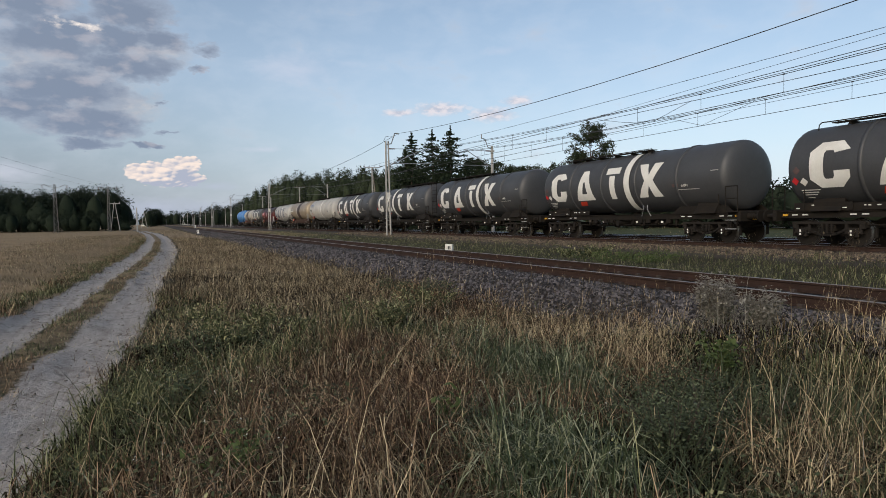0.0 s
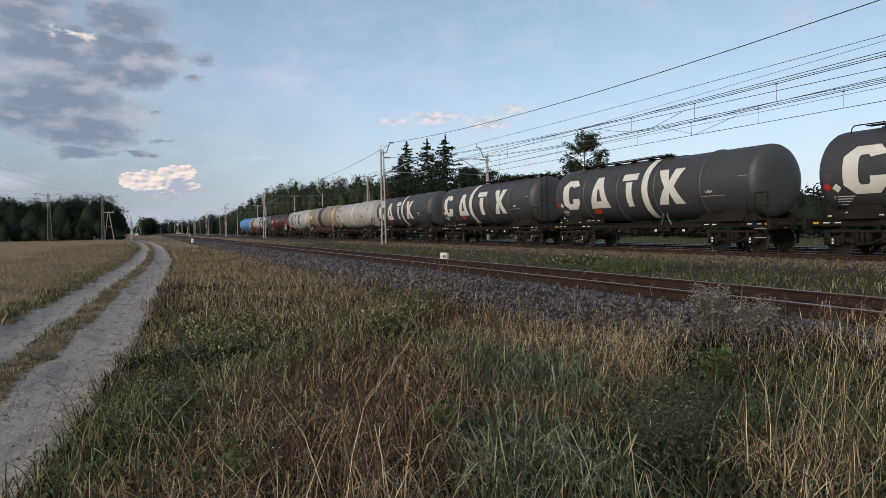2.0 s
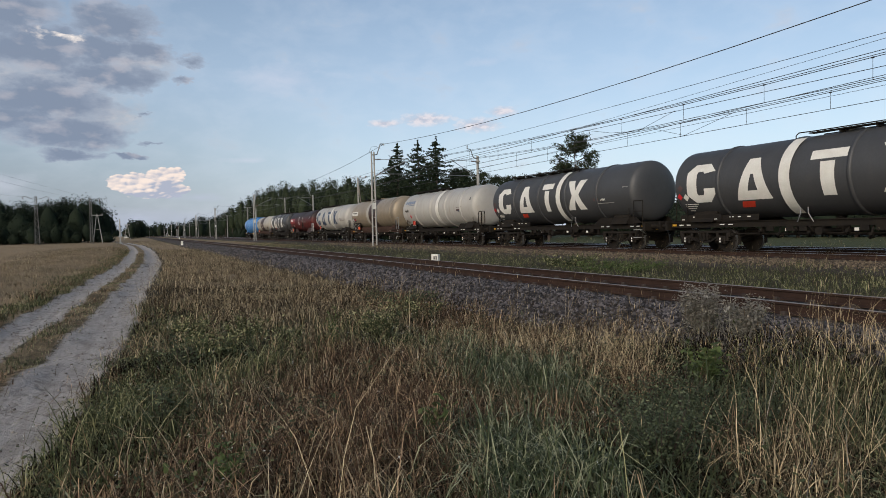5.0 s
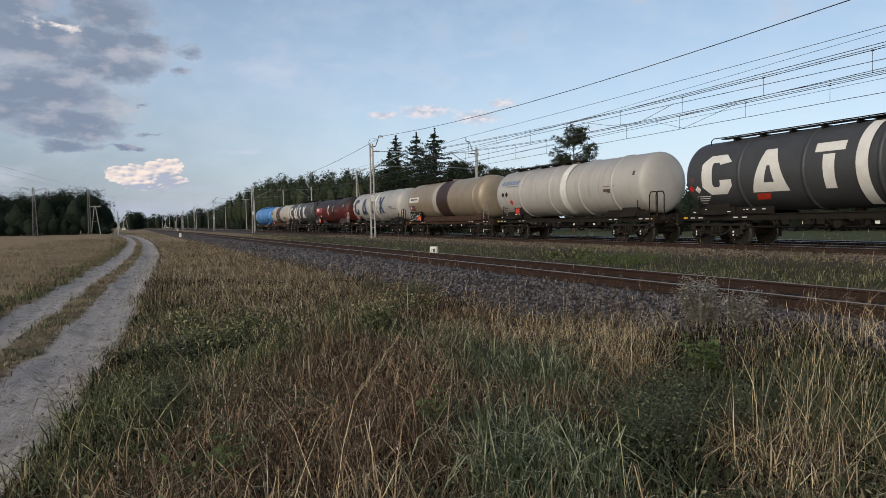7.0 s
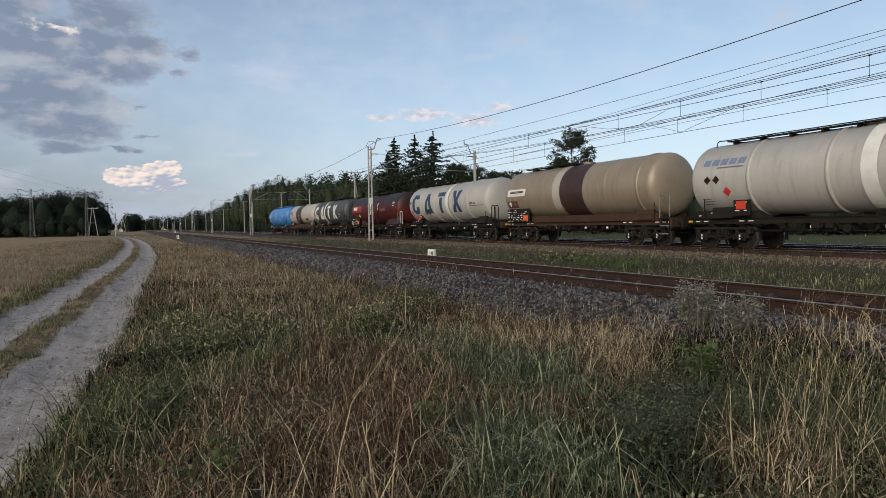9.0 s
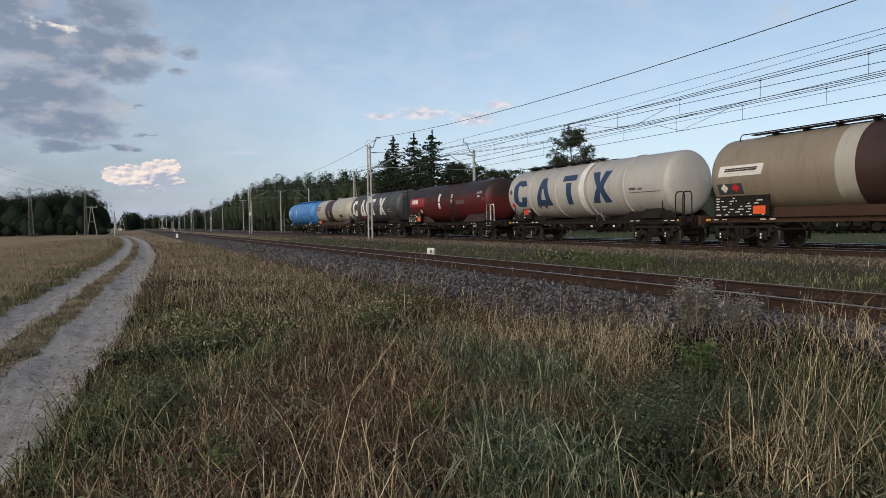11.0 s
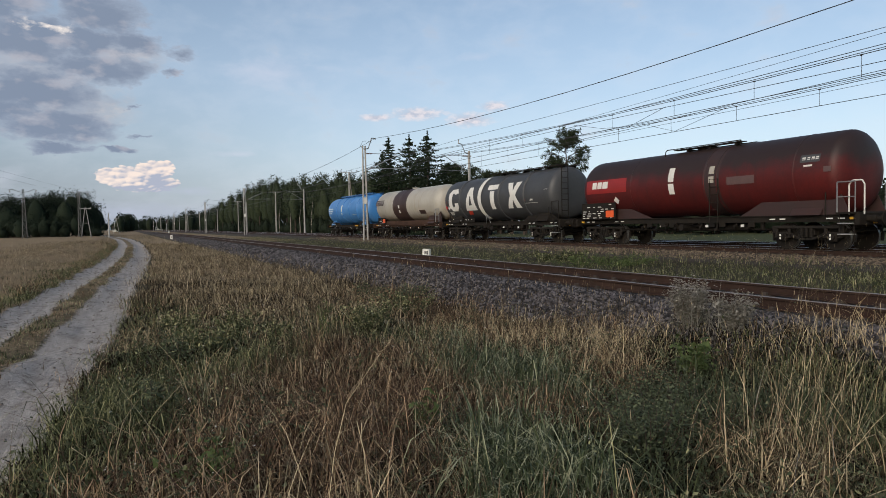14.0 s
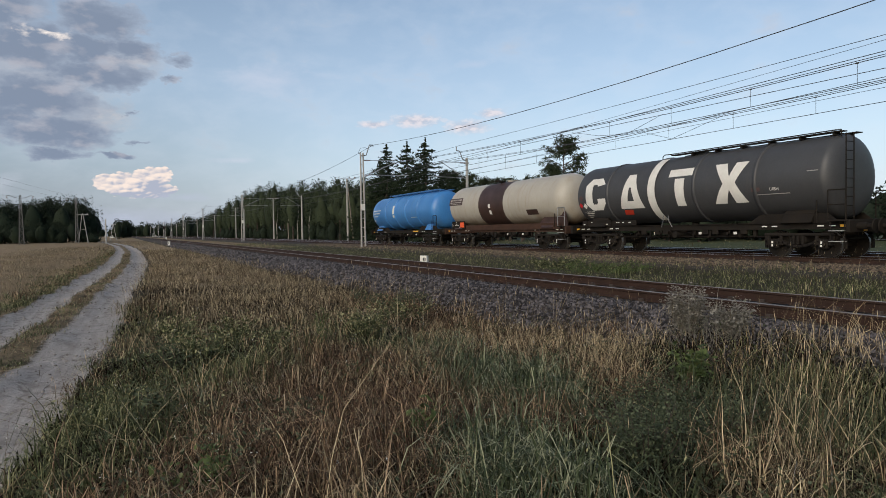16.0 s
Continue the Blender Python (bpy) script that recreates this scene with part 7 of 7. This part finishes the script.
pl = []
for row, x0 in enumerate((39, 43, 49)):
    y = 104.0 + 2 * row
    while y < 330:
        pl.append((x0 + RG.normal(0, 1.2), y, float(height_at(y)) * RG.uniform(0.88, 1.13), RG.uniform(1.9, 2.9)))
        y += RG.uniform(2.8, 4.6) + 0.012 * (y - 104)
woods("pine_wood", pl, "dense dark mixed wood beyond the railway", M_PINE, 0.19, 800, low=0.30)
pl = [(37.8 + RG.normal(0, 0.8), y, RG.uniform(1.8, 5.0), RG.uniform(1.2, 2.0)) for y in np.arange(102, 300, 2.6)]
woods("wood_edge_bushes", pl, "bushes and saplings along the wood's edge", M_LEAF, 0.15, 420, low=0.05)
pl = [(44 + RG.normal(0, 5), y, RG.uniform(10, 14.0), RG.uniform(3.5, 5.5)) for y in np.arange(330, 720, 6.5)]
pl += [(x, 725 + RG.normal(0, 12), RG.uniform(8, 13), RG.uniform(4, 6)) for x in np.arange(34, 90, 6)]
woods("distant_wood", pl, "hazy line of trees along the far railway", M_LEAF, 0.40, 420, low=0.08)
pl = []
for x0, y0, h in ((50, 88, 8.8), (55, 84, 8.2), (60, 78, 7.6), (56, 92, 9.2), (54, 99, 9.8), (47, 92, 9.0), (66, 76, 7.2), (62, 68, 6.2), (70, 66, 6.6)):
    for k in range(3):
        pl.append((x0 + RG.normal(0, 2), y0 + RG.normal(0, 3), h * RG.uniform(0.85, 1.05), RG.uniform(1.6, 2.4)))
woods("young_wood", pl, "young trees behind the tracks", M_PINE, 0.16, 700)
pl = [(60 + RG.normal(0, 3), y, RG.uniform(4.0, 5.4), RG.uniform(2.2, 3.2)) for y in np.arange(-10, 72, 2.0)]
pl += [(66 + RG.normal(0, 3), y, RG.uniform(4.4, 6.0), RG.uniform(2.2, 3.2)) for y in np.arange(-10, 72, 2.4)]
woods("hedge_wood", pl, "low dark trees across the meadow", M_LEAF, 0.20, 450, low=0.05)
# woodland to the other side of the lane
pl = []
for k in range(84):
    x = -8 - 57 * (k + RG.uniform(0, 1)) / 84
    y = 188 + RG.uniform(0, 26)
    top = np.interp(-x, [4, 7, 10, 16, 24, 34, 60], [5.2, 8.2, 11.2, 11.2, 10.3, 10.6, 10.8])
    pl.append((x, y, top * RG.uniform(0.88, 1.06) * (y / 198), RG.uniform(3.2, 4.6)))
woods("field_wood", pl, "dark deciduous wood at the field's end", M_LEAF, 0.24, 1050, low=0.10)
pl = [(x, 182 + RG.normal(0, 2), RG.uniform(2.0, 5.5), RG.uniform(1.6, 2.8)) for x in np.arange(-62, -6, 2.2)]
woods("wood_edge_bushes", pl, "dark bushes along the wood's edge", M_LEAF, 0.20, 500, low=0.02)
pl = [(-5 + 9 * k / 6, 420 + RG.normal(0, 6), RG.uniform(9.5, 11.5), RG.uniform(2.6, 3.4)) for k in range(6)]
pl += [(x + RG.normal(0, 1.5), 640 + RG.normal(0, 15), RG.uniform(9, 13.5), RG.uniform(4, 6)) for x in np.arange(8, 42, 3.4)]
pl += [(x, 900 + RG.normal(0, 30), RG.uniform(8, 12), RG.uniform(7, 10)) for x in np.arange(-160, 70, 9)]
woods("distant_wood", pl, "far clumps of trees on the horizon", M_LEAF, 0.5, 420, low=0.04)
for k, (x, y) in enumerate(((36.4, 150), (36.0, 158), (36.8, 141), (36.2, 172))):
    root = tagged(new("birch_tree"), "slender pale-barked birch at the wood's edge", "tree", group="birches")
    trunk_part(root, 8.5, 0.13, M_BIRCH, 0.5)
    c = RG.normal(0, 1, (260, 3)) * (0.9, 0.9, 1.8) + (0.4, 0, 6.8)
    ob = mesh_np("crown", *leaf_quads(c, np.full(260, 0.26)), None, M_LEAF)
    ob.parent = root
    root.matrix_basis = pose(x, y, -0.15)


def motions():
    """The train rolls past, slowing a little; its wheels turn with the way it goes."""
    times = [0.5 * k for k in range(33)]
    fine = [16.0 * k / 220 for k in range(221)]
    for key, ob in TRAIN_THINGS:
        walk(ob, [(t, pose(TRAIN, PLACES[key] + run(t), RAIL_B)) for t in times])
        for o in ob.children_recursive:
            if o.name.startswith("wheelset"):
                at = o.location.copy()
                walk(o, [(t, pose(at.x, at.y, at.z, math.degrees(-run(t) / 0.46))) for t in fine])


motions()
